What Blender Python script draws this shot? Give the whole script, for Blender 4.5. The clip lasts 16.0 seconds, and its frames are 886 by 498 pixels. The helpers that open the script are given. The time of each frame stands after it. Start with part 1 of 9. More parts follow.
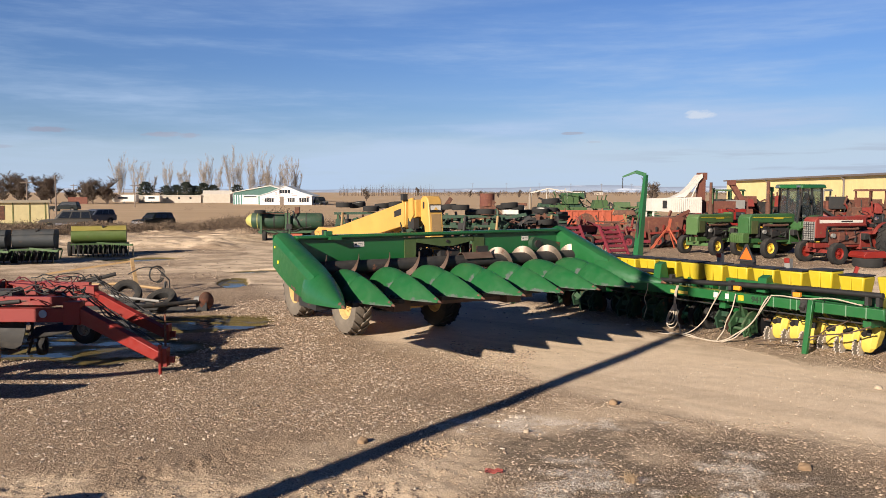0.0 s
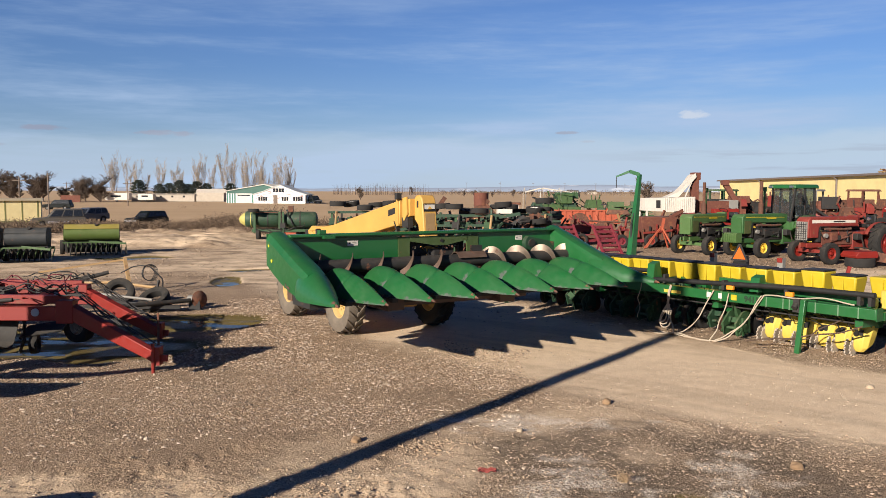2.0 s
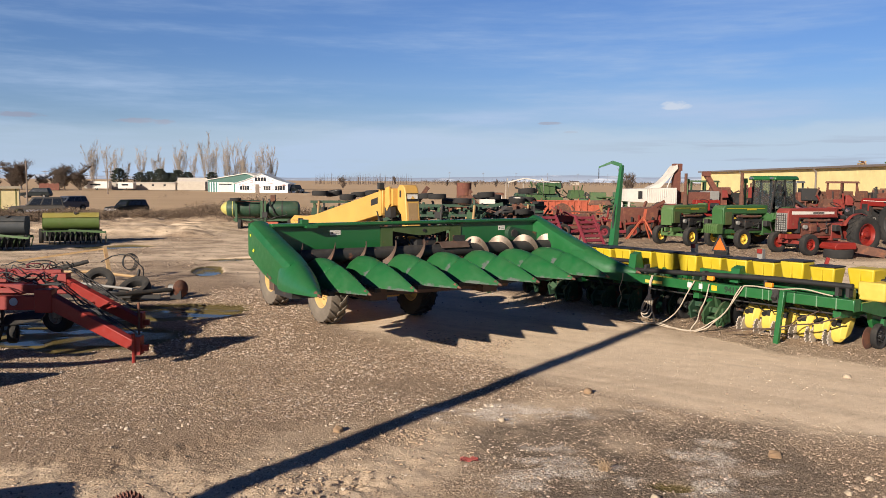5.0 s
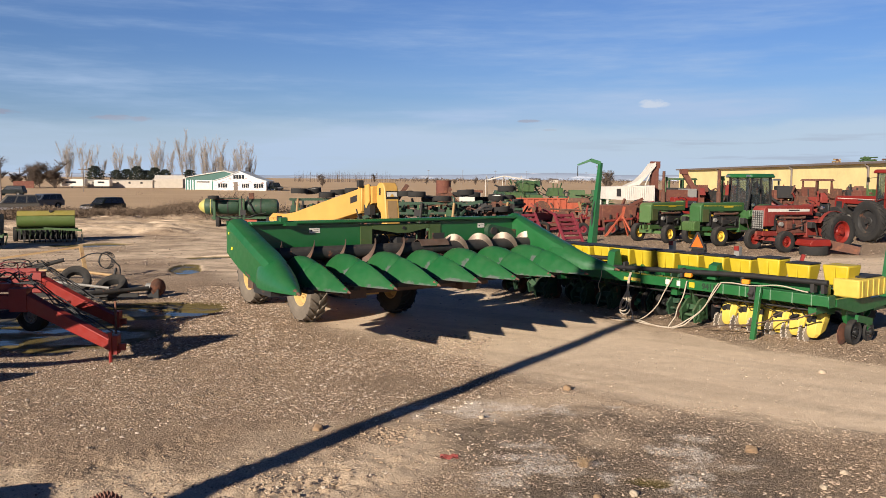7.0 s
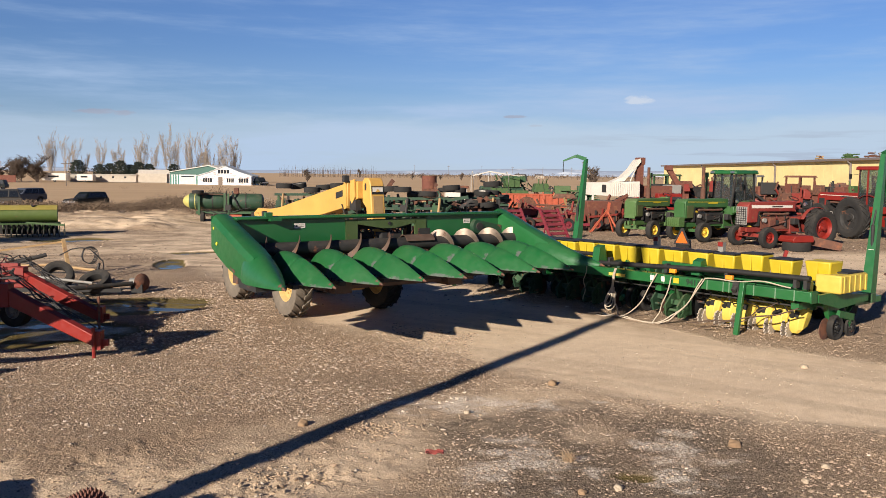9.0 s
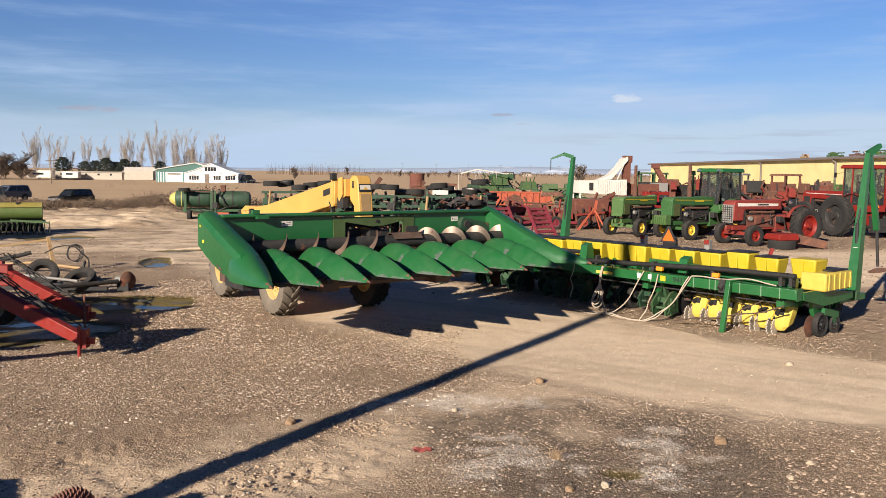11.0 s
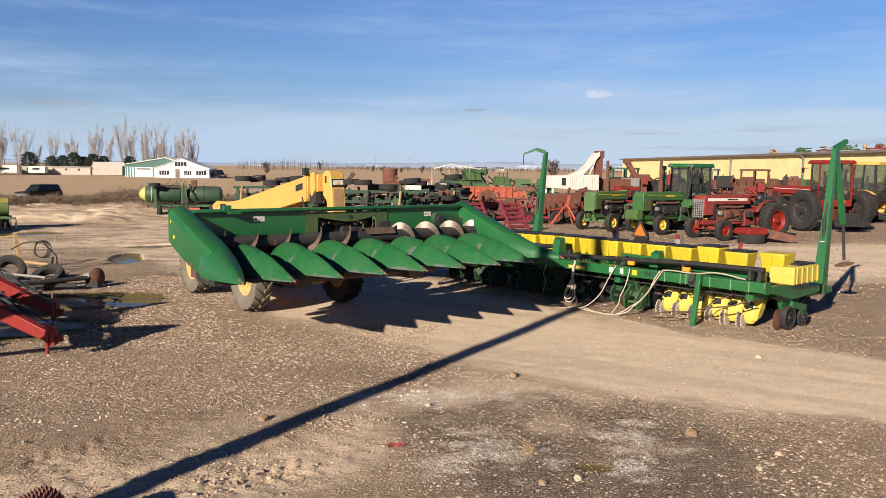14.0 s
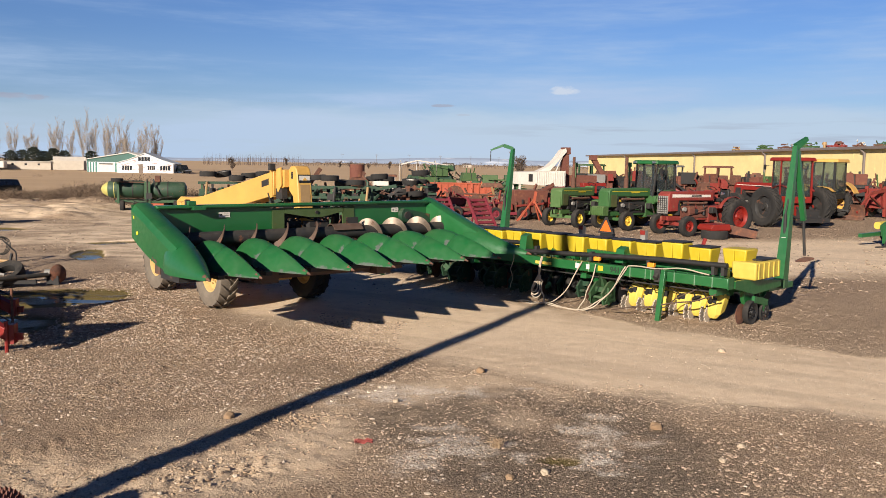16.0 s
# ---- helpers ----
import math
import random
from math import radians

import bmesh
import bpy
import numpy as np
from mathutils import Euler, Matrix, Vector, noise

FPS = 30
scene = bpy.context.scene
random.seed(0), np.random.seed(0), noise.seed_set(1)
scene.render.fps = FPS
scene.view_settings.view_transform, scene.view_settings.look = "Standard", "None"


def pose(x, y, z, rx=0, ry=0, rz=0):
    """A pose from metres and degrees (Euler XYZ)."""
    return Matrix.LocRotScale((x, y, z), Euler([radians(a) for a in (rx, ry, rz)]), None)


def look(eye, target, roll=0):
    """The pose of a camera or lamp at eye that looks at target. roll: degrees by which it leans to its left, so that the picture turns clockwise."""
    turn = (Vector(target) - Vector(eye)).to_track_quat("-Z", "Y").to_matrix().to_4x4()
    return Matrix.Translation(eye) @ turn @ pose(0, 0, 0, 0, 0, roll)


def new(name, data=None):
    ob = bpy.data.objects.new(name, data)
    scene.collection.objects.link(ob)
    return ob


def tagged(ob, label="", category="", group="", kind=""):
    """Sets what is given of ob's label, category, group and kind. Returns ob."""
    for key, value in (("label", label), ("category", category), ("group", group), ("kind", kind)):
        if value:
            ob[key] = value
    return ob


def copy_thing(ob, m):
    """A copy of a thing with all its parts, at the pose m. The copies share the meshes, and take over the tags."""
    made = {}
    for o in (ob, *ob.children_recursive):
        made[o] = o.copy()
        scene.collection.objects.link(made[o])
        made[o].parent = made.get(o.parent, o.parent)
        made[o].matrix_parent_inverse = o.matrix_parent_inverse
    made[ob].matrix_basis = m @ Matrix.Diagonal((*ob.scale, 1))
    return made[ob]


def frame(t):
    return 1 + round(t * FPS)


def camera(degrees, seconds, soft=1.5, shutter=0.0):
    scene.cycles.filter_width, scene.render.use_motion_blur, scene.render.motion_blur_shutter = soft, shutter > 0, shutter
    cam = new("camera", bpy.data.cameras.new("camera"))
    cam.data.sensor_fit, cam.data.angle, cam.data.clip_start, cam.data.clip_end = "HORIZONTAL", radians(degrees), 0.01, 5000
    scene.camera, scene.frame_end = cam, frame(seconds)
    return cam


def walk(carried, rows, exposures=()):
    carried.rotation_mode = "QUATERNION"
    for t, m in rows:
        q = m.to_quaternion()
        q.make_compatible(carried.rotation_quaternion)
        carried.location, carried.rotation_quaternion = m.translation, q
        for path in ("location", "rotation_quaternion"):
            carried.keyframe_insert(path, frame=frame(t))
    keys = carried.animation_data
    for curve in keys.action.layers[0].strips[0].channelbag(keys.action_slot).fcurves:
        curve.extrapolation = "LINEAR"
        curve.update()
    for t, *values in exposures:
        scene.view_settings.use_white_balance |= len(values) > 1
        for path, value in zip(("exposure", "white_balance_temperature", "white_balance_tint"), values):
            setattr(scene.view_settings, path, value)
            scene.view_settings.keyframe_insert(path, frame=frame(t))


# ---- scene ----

# seconds, yaw, pitch, roll of a camera held still on a raised stand
EYE = (0.0, 0.0, 2.8)
TURNS = [
    (0, -0.00, -4.00, 0.00),
    (0.5, -0.14, -4.30, -0.01),
    (1, -0.16, -4.35, 0.23),
    (1.5, -0.27, -4.16, 0.25),
    (2, -0.43, -4.06, 0.15),
    (2.5, -0.55, -4.01, 0.11),
    (3, -0.66, -4.08, 0.12),
    (3.5, -0.69, -4.30, 0.15),
    (4, -0.94, -4.47, 0.22),
    (6.5, -2.73, -4.98, 0.54),
    (7, -3.08, -4.91, 0.43),
    (7.5, -3.43, -4.92, 0.46),
    (8, -3.71, -5.12, 0.83),
    (8.5, -3.88, -5.29, 0.86),
    (9, -4.09, -5.22, 0.62),
    (11.5, -5.14, -5.50, 0.73),
    (12, -5.34, -5.66, 0.67),
    (12.5, -5.65, -5.66, 0.69),
    (13, -5.88, -5.59, 0.68),
    (13.5, -6.24, -5.57, 0.62),
    (14, -6.84, -5.68, 0.73),
    (14.5, -7.41, -5.77, 0.92),
    (15, -7.88, -5.90, 0.73),
    (15.5, -8.51, -5.98, 0.77),
    (16, -9.14, -5.93, 0.91),
]


def held(yaw, pitch, roll):
    return pose(*EYE, 0, 0, yaw) @ pose(0, 0, 0, 90 + pitch, 0, 0) @ pose(0, 0, 0, 0, 0, roll)


cam = camera(56.9, 16.0, soft=0.5)
STOPS = [(0, 0.80), (1, 0.75), (3, 0.73), (6.5, 0.73), (8, 0.69), (9, 0.75), (12.5, 0.86), (14, 0.83), (15, 0.83), (16, 0.76)]
walk(cam, [(t, held(a, b, c)) for t, a, b, c in TURNS], STOPS)

# ---- light ----
SUN_EL = 20.2
to_sun = Vector((-0.594, -0.8045, 0)).normalized() * math.cos(radians(SUN_EL)) + Vector((0, 0, math.sin(radians(SUN_EL))))
sun_data = bpy.data.lights.new("sun", "SUN")
sun_data.energy, sun_data.angle, sun_data.color = 5.0, radians(0.55), (0.985, 0.885, 0.772)
sun = new("sun", sun_data)
sun.matrix_world = look(to_sun * 100, (0, 0, 0))
world = bpy.data.worlds.new("sky")
scene.world = world
world.use_nodes = True
wn, wl = world.node_tree.nodes, world.node_tree.links
sky = wn.new("ShaderNodeTexSky")
sky.sky_type, sky.sun_disc = "NISHITA", False
sky.sun_elevation, sky.sun_rotation = radians(SUN_EL), math.atan2(to_sun.x, to_sun.y)
sky.altitude, sky.air_density, sky.dust_density, sky.ozone_density = 700, 1.25, 0.05, 3.0
bg = wn["Background"]
bg.inputs[1].default_value = 0.039
# thin high cloud, drawn out level, whiter towards the horizon
tc = wn.new("ShaderNodeTexCoord")
sep = wn.new("ShaderNodeSeparateXYZ")
wl.new(tc.outputs["Generated"], sep.inputs[0])


def wmath(op, a, b=None, clamp=False):
    n = wn.new("ShaderNodeMath")
    n.operation, n.use_clamp = op, clamp
    for k, v in ((0, a), (1, b)):
        if v is None:
            continue
        if isinstance(v, (int, float)):
            n.inputs[k].default_value = v
        else:
            wl.new(v, n.inputs[k])
    return n.outputs[0]


def wrange(v, a, b, c=0.0, d=1.0):
    n = wn.new("ShaderNodeMapRange")
    n.interpolation_type = "SMOOTHSTEP"
    wl.new(v, n.inputs[0])
    for k, x in zip((1, 2, 3, 4), (a, b, c, d)):
        n.inputs[k].default_value = x
    return n.outputs[0]


def wnoise(scale, detail, rough, stretch, shift=0.0):
    m = wn.new("ShaderNodeMapping")
    m.inputs["Scale"].default_value = stretch
    m.inputs["Location"].default_value = (shift, shift * 0.7, shift * 0.3)
    wl.new(tc.outputs["Generated"], m.inputs[0])
    n = wn.new("ShaderNodeTexNoise")
    n.inputs["Scale"].default_value, n.inputs["Detail"].default_value, n.inputs["Roughness"].default_value = scale, detail, rough
    wl.new(m.outputs[0], n.inputs["Vector"])
    return n.outputs[0]


streak = wrange(wnoise(2.2, 6, 0.62, (1, 1.2, 9), 3.1), 0.42, 0.72)
fine = wnoise(9, 5, 0.6, (1, 1, 7), 1.2)
low = wrange(sep.outputs[2], 0.30, 0.02)
veil = wmath("MULTIPLY", wmath("MULTIPLY", streak, fine), wrange(sep.outputs[2], 0.33, 0.10))
haze = wmath("POWER", wrange(sep.outputs[2], 0.17, -0.02), 2.2)
band = wmath("MULTIPLY", wrange(wnoise(1.6, 5, 0.55, (1, 1, 12), 7.7), 0.38, 0.66), wrange(sep.outputs[2], 0.15, 0.05))
cover = wmath("ADD", wmath("MULTIPLY", veil, 1.2), wmath("ADD", wmath("MULTIPLY", haze, 0.66), wmath("MULTIPLY", band, 0.40)), True)
# a few small flat clouds low over the fields
def puff(az, el, wide, tall):
    """A small cloud round the compass angle az (from +y to +x) and height el, in degrees."""
    ax = wmath("ARCTAN2", sep.outputs[0], sep.outputs[1])
    u = wmath("DIVIDE", wmath("SUBTRACT", ax, radians(az)), radians(wide))
    v = wmath("DIVIDE", wmath("SUBTRACT", wmath("ARCSINE", sep.outputs[2]), radians(el)), radians(tall))
    d = wmath("ADD", wmath("MULTIPLY", u, u), wmath("MULTIPLY", v, v))
    d = wmath("ADD", d, wmath("MULTIPLY", wmath("SUBTRACT", wnoise(60, 4, 0.6, (1, 1, 2.5), az), 0.5), 2.6))
    return wrange(d, 1.1, 0.2)


mix = wn.new("ShaderNodeMix")
mix.data_type = "RGBA"
wl.new(cover, mix.inputs[0])
tint = wn.new("ShaderNodeMix")
tint.data_type, tint.blend_type = "RGBA", "MULTIPLY"
tint.inputs[0].default_value = 1.0
wl.new(sky.outputs[0], tint.inputs[6])
tint.inputs[7].default_value = (0.725, 0.925, 1.47, 1)
wl.new(tint.outputs[2], mix.inputs[6])
mix.inputs[7].default_value = (6.5, 8.6, 12.1, 1)
last = mix.outputs[2]
for az, el, wide, tall, tone in ((17.3, 5.1, 1.1, 0.32, (10.0, 10.9, 12.4, 1)), (-18.2, 3.75, 1.9, 0.22, (5.3, 5.6, 7.2, 1)), (-25.5, 3.9, 1.6, 0.2, (4.9, 5.3, 7.0, 1)),
                                 (9.0, 4.0, 0.9, 0.12, (5.6, 6.0, 7.6, 1)), (10.5, 3.4, 0.6, 0.10, (5.6, 6.0, 7.6, 1)), (-28.5, 2.8, 1.1, 0.14, (4.9, 5.3, 7.0, 1))):
    m2 = wn.new("ShaderNodeMix")
    m2.data_type = "RGBA"
    wl.new(wmath("MULTIPLY", puff(az, el, wide, tall), 0.75), m2.inputs[0])
    wl.new(last, m2.inputs[6])
    m2.inputs[7].default_value = tone
    last = m2.outputs[2]
az_ = wmath("ARCTAN2", sep.outputs[0], sep.outputs[1])
edge = wmath("ADD", sep.outputs[2], wmath("MULTIPLY", wmath("SUBTRACT", wnoise(5, 5, 0.6, (1, 1, 5), 4.4), 0.5), 0.05))
bank_mix = wn.new("ShaderNodeMix")
bank_mix.data_type = "RGBA"
wl.new(wmath("MULTIPLY", wrange(edge, 0.072, 0.050), wrange(az_, -0.25, 0.30, 0.38, 0.68)), bank_mix.inputs[0])
wl.new(last, bank_mix.inputs[6])
bank_mix.inputs[7].default_value = (8.2, 9.9, 11.9, 1)
last = bank_mix.outputs[2]
grey_ = wn.new("ShaderNodeMix")
grey_.data_type = "RGBA"
wl.new(wmath("MULTIPLY", wmath("MULTIPLY", wrange(wnoise(7, 4, 0.55, (1, 1, 16), 9.3), 0.52, 0.66), wrange(sep.outputs[2], 0.062, 0.040)), wrange(az_, 0.10, 0.42, 0.0, 0.45)), grey_.inputs[0])
wl.new(last, grey_.inputs[6])
grey_.inputs[7].default_value = (5.6, 6.2, 7.8, 1)
last = grey_.outputs[2]
# the sky overhead, out of view, is dimmed to deepen the ground shadows
upper_dim = wn.new("ShaderNodeMix")
upper_dim.data_type, upper_dim.blend_type = "RGBA", "MULTIPLY"
upper_dim.inputs[7].default_value = (0.22, 0.27, 0.38, 1)
wl.new(wrange(sep.outputs[2], 0.20, 0.52), upper_dim.inputs[0])
wl.new(last, upper_dim.inputs[6])
wl.new(upper_dim.outputs[2], bg.inputs[0])

# ---- building kit ----
def frame_of(d, up=(0, 0, 1)):
    d = Vector(d).normalized()
    u = Vector(up)
    if abs(d.dot(u)) > 0.98:
        u = Vector((0, 1, 0))
    s = d.cross(u).normalized()
    return d, s, s.cross(d).normalized()


class Mesh:
    """Vertices and faces gathered piece by piece."""

    def __init__(self):
        self.v, self.f = [], []

    def put(self, verts, faces, m=None):
        o = len(self.v)
        self.v += [tuple(m @ Vector(p)) if m else tuple(p) for p in verts]
        self.f += [tuple(o + i for i in f) for f in faces]
        return self

    def box(self, c, s, m=None, taper=(1, 1)):
        x, y, z = (k / 2 for k in s)
        tx, ty = taper
        vs = [(-x, -y, -z), (x, -y, -z), (x, y, -z), (-x, y, -z), (-x * tx, -y * ty, z), (x * tx, -y * ty, z), (x * tx, y * ty, z), (-x * tx, y * ty, z)]
        vs = [(a + c[0], b + c[1], d + c[2]) for a, b, d in vs] if m is None else [tuple(Vector(c) + m @ Vector(p)) for p in vs]
        return self.put(vs, [(3, 2, 1, 0), (4, 5, 6, 7), (0, 1, 5, 4), (1, 2, 6, 5), (2, 3, 7, 6), (3, 0, 4, 7)])

    def span(self, x0, x1, y0, y1, z0, z1):
        return self.box(((x0 + x1) / 2, (y0 + y1) / 2, (z0 + z1) / 2), (abs(x1 - x0), abs(y1 - y0), abs(z1 - z0)))

    def beam(self, p, q, w, h, up=(0, 0, 1), w2=None, h2=None):
        p, q = Vector(p), Vector(q)
        d, s, u = frame_of(q - p, up)
        w2, h2 = w2 or w, h2 or h
        vs = []
        for c, a, b in ((p, w, h), (q, w2, h2)):
            vs += [c + s * i * a / 2 + u * j * b / 2 for i, j in ((-1, -1), (1, -1), (1, 1), (-1, 1))]
        return self.put(vs, [(0, 1, 2, 3), (7, 6, 5, 4), (0, 4, 5, 1), (1, 5, 6, 2), (2, 6, 7, 3), (3, 7, 4, 0)])

    def tube(self, pts, r, n=8, r2=None, cap=True):
        pts = [Vector(p) for p in pts]
        rings = []
        for k, p in enumerate(pts):
            d = pts[min(k + 1, len(pts) - 1)] - pts[max(k - 1, 0)]
            d, s, u = frame_of(d)
            rr = r if r2 is None else r + (r2 - r) * k / (len(pts) - 1)
            rings.append([p + (s * math.cos(a) + u * math.sin(a)) * rr for a in (2 * math.pi * i / n for i in range(n))])
        return self.loft(rings, cap)

    def loft(self, rings, cap=True, closed=True):
        n = len(rings[0])
        vs = [p for ring in rings for p in ring]
        fs = []
        for k in range(len(rings) - 1):
            for i in range(n if closed else n - 1):
                j = (i + 1) % n
                fs.append((k * n + i, k * n + j, (k + 1) * n + j, (k + 1) * n + i))
        if cap:
            fs += [tuple(reversed(range(n))), tuple(range((len(rings) - 1) * n, len(rings) * n))]
        return self.put(vs, fs)

    def lathe(self, prof, c=(0, 0, 0), axis=(1, 0, 0), n=24, loop=False):
        """prof: (radius, place along the axis)."""
        d, s, u = frame_of(axis)
        c = Vector(c)
        rings = [[c + d * a + (s * math.cos(t) + u * math.sin(t)) * r for t in (2 * math.pi * i / n for i in range(n))] for r, a in prof]
        if loop:
            rings.append(rings[0])
        return self.loft(rings, cap=False)

    def prism(self, poly, a, b, axis="x"):
        """A flat outline drawn out from a to b along the axis; the outline's pairs are the other two axes in order."""
        put = {"x": lambda p, k: (k, p[0], p[1]), "y": lambda p, k: (p[0], k, p[1]), "z": lambda p, k: (p[0], p[1], k)}[axis]
        return self.loft([[put(p, a) for p in poly], [put(p, b) for p in poly]])

    def sheet(self, rings, thick=0.01):
        """An open skin of rows of points, given thickness downwards along its normals."""
        n, m = len(rings[0]), len(rings)
        P = [[Vector(p) for p in r] for r in rings]
        low = []
        for k in range(m):
            row = []
            for i in range(n):
                a = P[min(k + 1, m - 1)][i] - P[max(k - 1, 0)][i]
                b = P[k][min(i + 1, n - 1)] - P[k][max(i - 1, 0)]
                nn = a.cross(b)
                row.append(P[k][i] - (nn.normalized() * thick if nn.length > 1e-9 else Vector((0, 0, thick))))
            low.append(row)
        vs = [p for r in P for p in r] + [p for r in low for p in r]
        o, fs = n * m, []
        for k in range(m - 1):
            for i in range(n - 1):
                q = (k * n + i, (k + 1) * n + i, (k + 1) * n + i + 1, k * n + i + 1)
                fs += [tuple(reversed(q)), tuple(o + x for x in q)]
        edge = [i for i in range(n)] + [k * n + n - 1 for k in range(1, m)] + [(m - 1) * n + i for i in range(n - 2, -1, -1)] + [k * n for k in range(m - 2, 0, -1)]
        for a, b in zip(edge, edge[1:] + edge[:1]):
            fs.append((a, b, o + b, o + a))
        return self.put(vs, fs)

    def mesh(self, name, mat, smooth=40):
        me = bpy.data.meshes.new(name)
        me.from_pydata(self.v, [], self.f)
        me.materials.append(mat)
        bm = bmesh.new()
        bm.from_mesh(me)
        bmesh.ops.recalc_face_normals(bm, faces=bm.faces)
        bm.to_mesh(me)
        bm.free()
        if smooth:
            me.polygons.foreach_set("use_smooth", [True] * len(me.polygons))
            me.set_sharp_from_angle(angle=radians(smooth))
        return me


def thing(name, label, category, x=0, y=0, z=0, rz=0, group="", kind=""):
    ob = new(name)
    ob.empty_display_size = 0.2
    ob.matrix_world = pose(x, y, z, 0, 0, rz)
    return tagged(ob, label, category, group, kind)


def part(name, m, material, parent, label="", bevel=0.0, smooth=40, at=None):
    ob = new(name, m.mesh(name, material, smooth) if isinstance(m, Mesh) else m)
    ob.parent = parent
    if at is not None:
        ob.matrix_basis = at
    if bevel:
        b = ob.modifiers.new("bevel", "BEVEL")
        b.width, b.segments, b.limit_method, b.angle_limit = bevel, 2, "ANGLE", radians(40)
    return tagged(ob, label)


def solo(name, m, material, label, category, x=0, y=0, z=0, rz=0, group="", kind="", smooth=40):
    ob = new(name, m.mesh(name, material, smooth) if isinstance(m, Mesh) else m)
    ob.matrix_world = pose(x, y, z, 0, 0, rz)
    return tagged(ob, label, category, group, kind)


# ---- materials ----
def material(name):
    m = bpy.data.materials.new(name)
    m.use_nodes = True
    return m, m.node_tree.nodes, m.node_tree.links, m.node_tree.nodes["Principled BSDF"]


def tex_noise(nt, ln, scale, detail=4, rough=0.55, coord="Object", stretch=None):
    src = nt.new("ShaderNodeNewGeometry").outputs["Position"] if coord == "World" else nt.new("ShaderNodeTexCoord").outputs[coord]
    if stretch:
        mp = nt.new("ShaderNodeMapping")
        mp.inputs["Scale"].default_value = stretch
        ln.new(src, mp.inputs[0])
        src = mp.outputs[0]
    n = nt.new("ShaderNodeTexNoise")
    n.inputs["Scale"].default_value, n.inputs["Detail"].default_value, n.inputs["Roughness"].default_value = scale, detail, rough
    ln.new(src, n.inputs["Vector"])
    return n.outputs[0]


def ramp(nt, ln, v, a, b, c=0.0, d=1.0):
    n = nt.new("ShaderNodeMapRange")
    ln.new(v, n.inputs[0])
    for k, x in zip((1, 2, 3, 4), (a, b, c, d)):
        n.inputs[k].default_value = x
    return n.outputs[0]


def blend(nt, ln, f, a, b, how="MIX"):
    n = nt.new("ShaderNodeMix")
    n.data_type, n.blend_type = "RGBA", how
    for k, v in ((0, f), (6, a), (7, b)):
        if isinstance(v, (tuple, list)):
            n.inputs[k].default_value = (*v[:3], 1)
        elif isinstance(v, (int, float)):
            n.inputs[k].default_value = v
        else:
            ln.new(v, n.inputs[k])
    return n.outputs[2]


def bump(nt, ln, b, v, strength, dist):
    n = nt.new("ShaderNodeBump")
    n.inputs["Strength"].default_value, n.inputs["Distance"].default_value = strength, dist
    ln.new(v, n.inputs["Height"])
    ln.new(n.outputs[0], b.inputs["Normal"])


def painted(name, col, rough=0.4, fade=0.25, dust=0.25, rust=0.0, metal=0.0, scale=1.0, rust_col=(0.16, 0.06, 0.03), dust_col=(0.36, 0.29, 0.21), coat=0.0, wear=None):
    """Weathered paint: faded in clouds, dusty on what faces up, with rust coming through."""
    m, nt, ln, b = material(name)
    big = tex_noise(nt, ln, 1.3 * scale, 5, 0.6)
    mid = tex_noise(nt, ln, 9 * scale, 6, 0.65)
    pale = tuple(min(1, c * 1.25 + 0.035) for c in col)
    dark = tuple(c * 0.84 for c in col)
    c = blend(nt, ln, ramp(nt, ln, big, 0.35, 0.7), dark, col)
    c = blend(nt, ln, ramp(nt, ln, mid, 0.45, 0.8, 0, fade), c, pale)
    if rust:
        r = ramp(nt, ln, tex_noise(nt, ln, 4 * scale, 8, 0.7), 0.66 - rust * 0.3, 0.74 - rust * 0.3)
        rc = blend(nt, ln, mid, tuple(k * 0.6 for k in rust_col), tuple(k * 1.5 for k in rust_col))
        c = blend(nt, ln, r, c, rc)
    if dust:
        g = nt.new("ShaderNodeNewGeometry")
        sp = nt.new("ShaderNodeSeparateXYZ")
        ln.new(g.outputs["True Normal"], sp.inputs[0])
        up = ramp(nt, ln, sp.outputs[2], 0.1, 1.0, 0.15, 1.0)
        mu = nt.new("ShaderNodeMath")
        mu.operation = "MULTIPLY"
        ln.new(up, mu.inputs[0])
        ln.new(ramp(nt, ln, tex_noise(nt, ln, 3 * scale, 6, 0.7), 0.35, 0.75, 0, dust), mu.inputs[1])
        c = blend(nt, ln, mu.outputs[0], c, dust_col)
    if wear:
        w = nt.new("ShaderNodeMath")
        w.operation = "MULTIPLY_ADD"
        at_ = nt.new("ShaderNodeAttribute")
        at_.attribute_name = "wear"
        ln.new(tex_noise(nt, ln, 7, 6, 0.7), w.inputs[0])
        w.inputs[1].default_value = 1.5
        ln.new(at_.outputs["Fac"], w.inputs[2])
        c = blend(nt, ln, ramp(nt, ln, w.outputs[0], 1.38, 1.55, 0, 0.85), c, blend(nt, ln, mid, tuple(k * 0.55 for k in wear), wear))
    ln.new(c, b.inputs["Base Color"])
    ln.new(ramp(nt, ln, mid, 0.3, 0.8, rough, min(1, rough + 0.3)), b.inputs["Roughness"])
    b.inputs["Metallic"].default_value = metal
    b.inputs["Coat Weight"].default_value = coat
    b.inputs["Coat Roughness"].default_value = 0.25
    bump(nt, ln, b, mid, 0.10, 0.002)
    return m


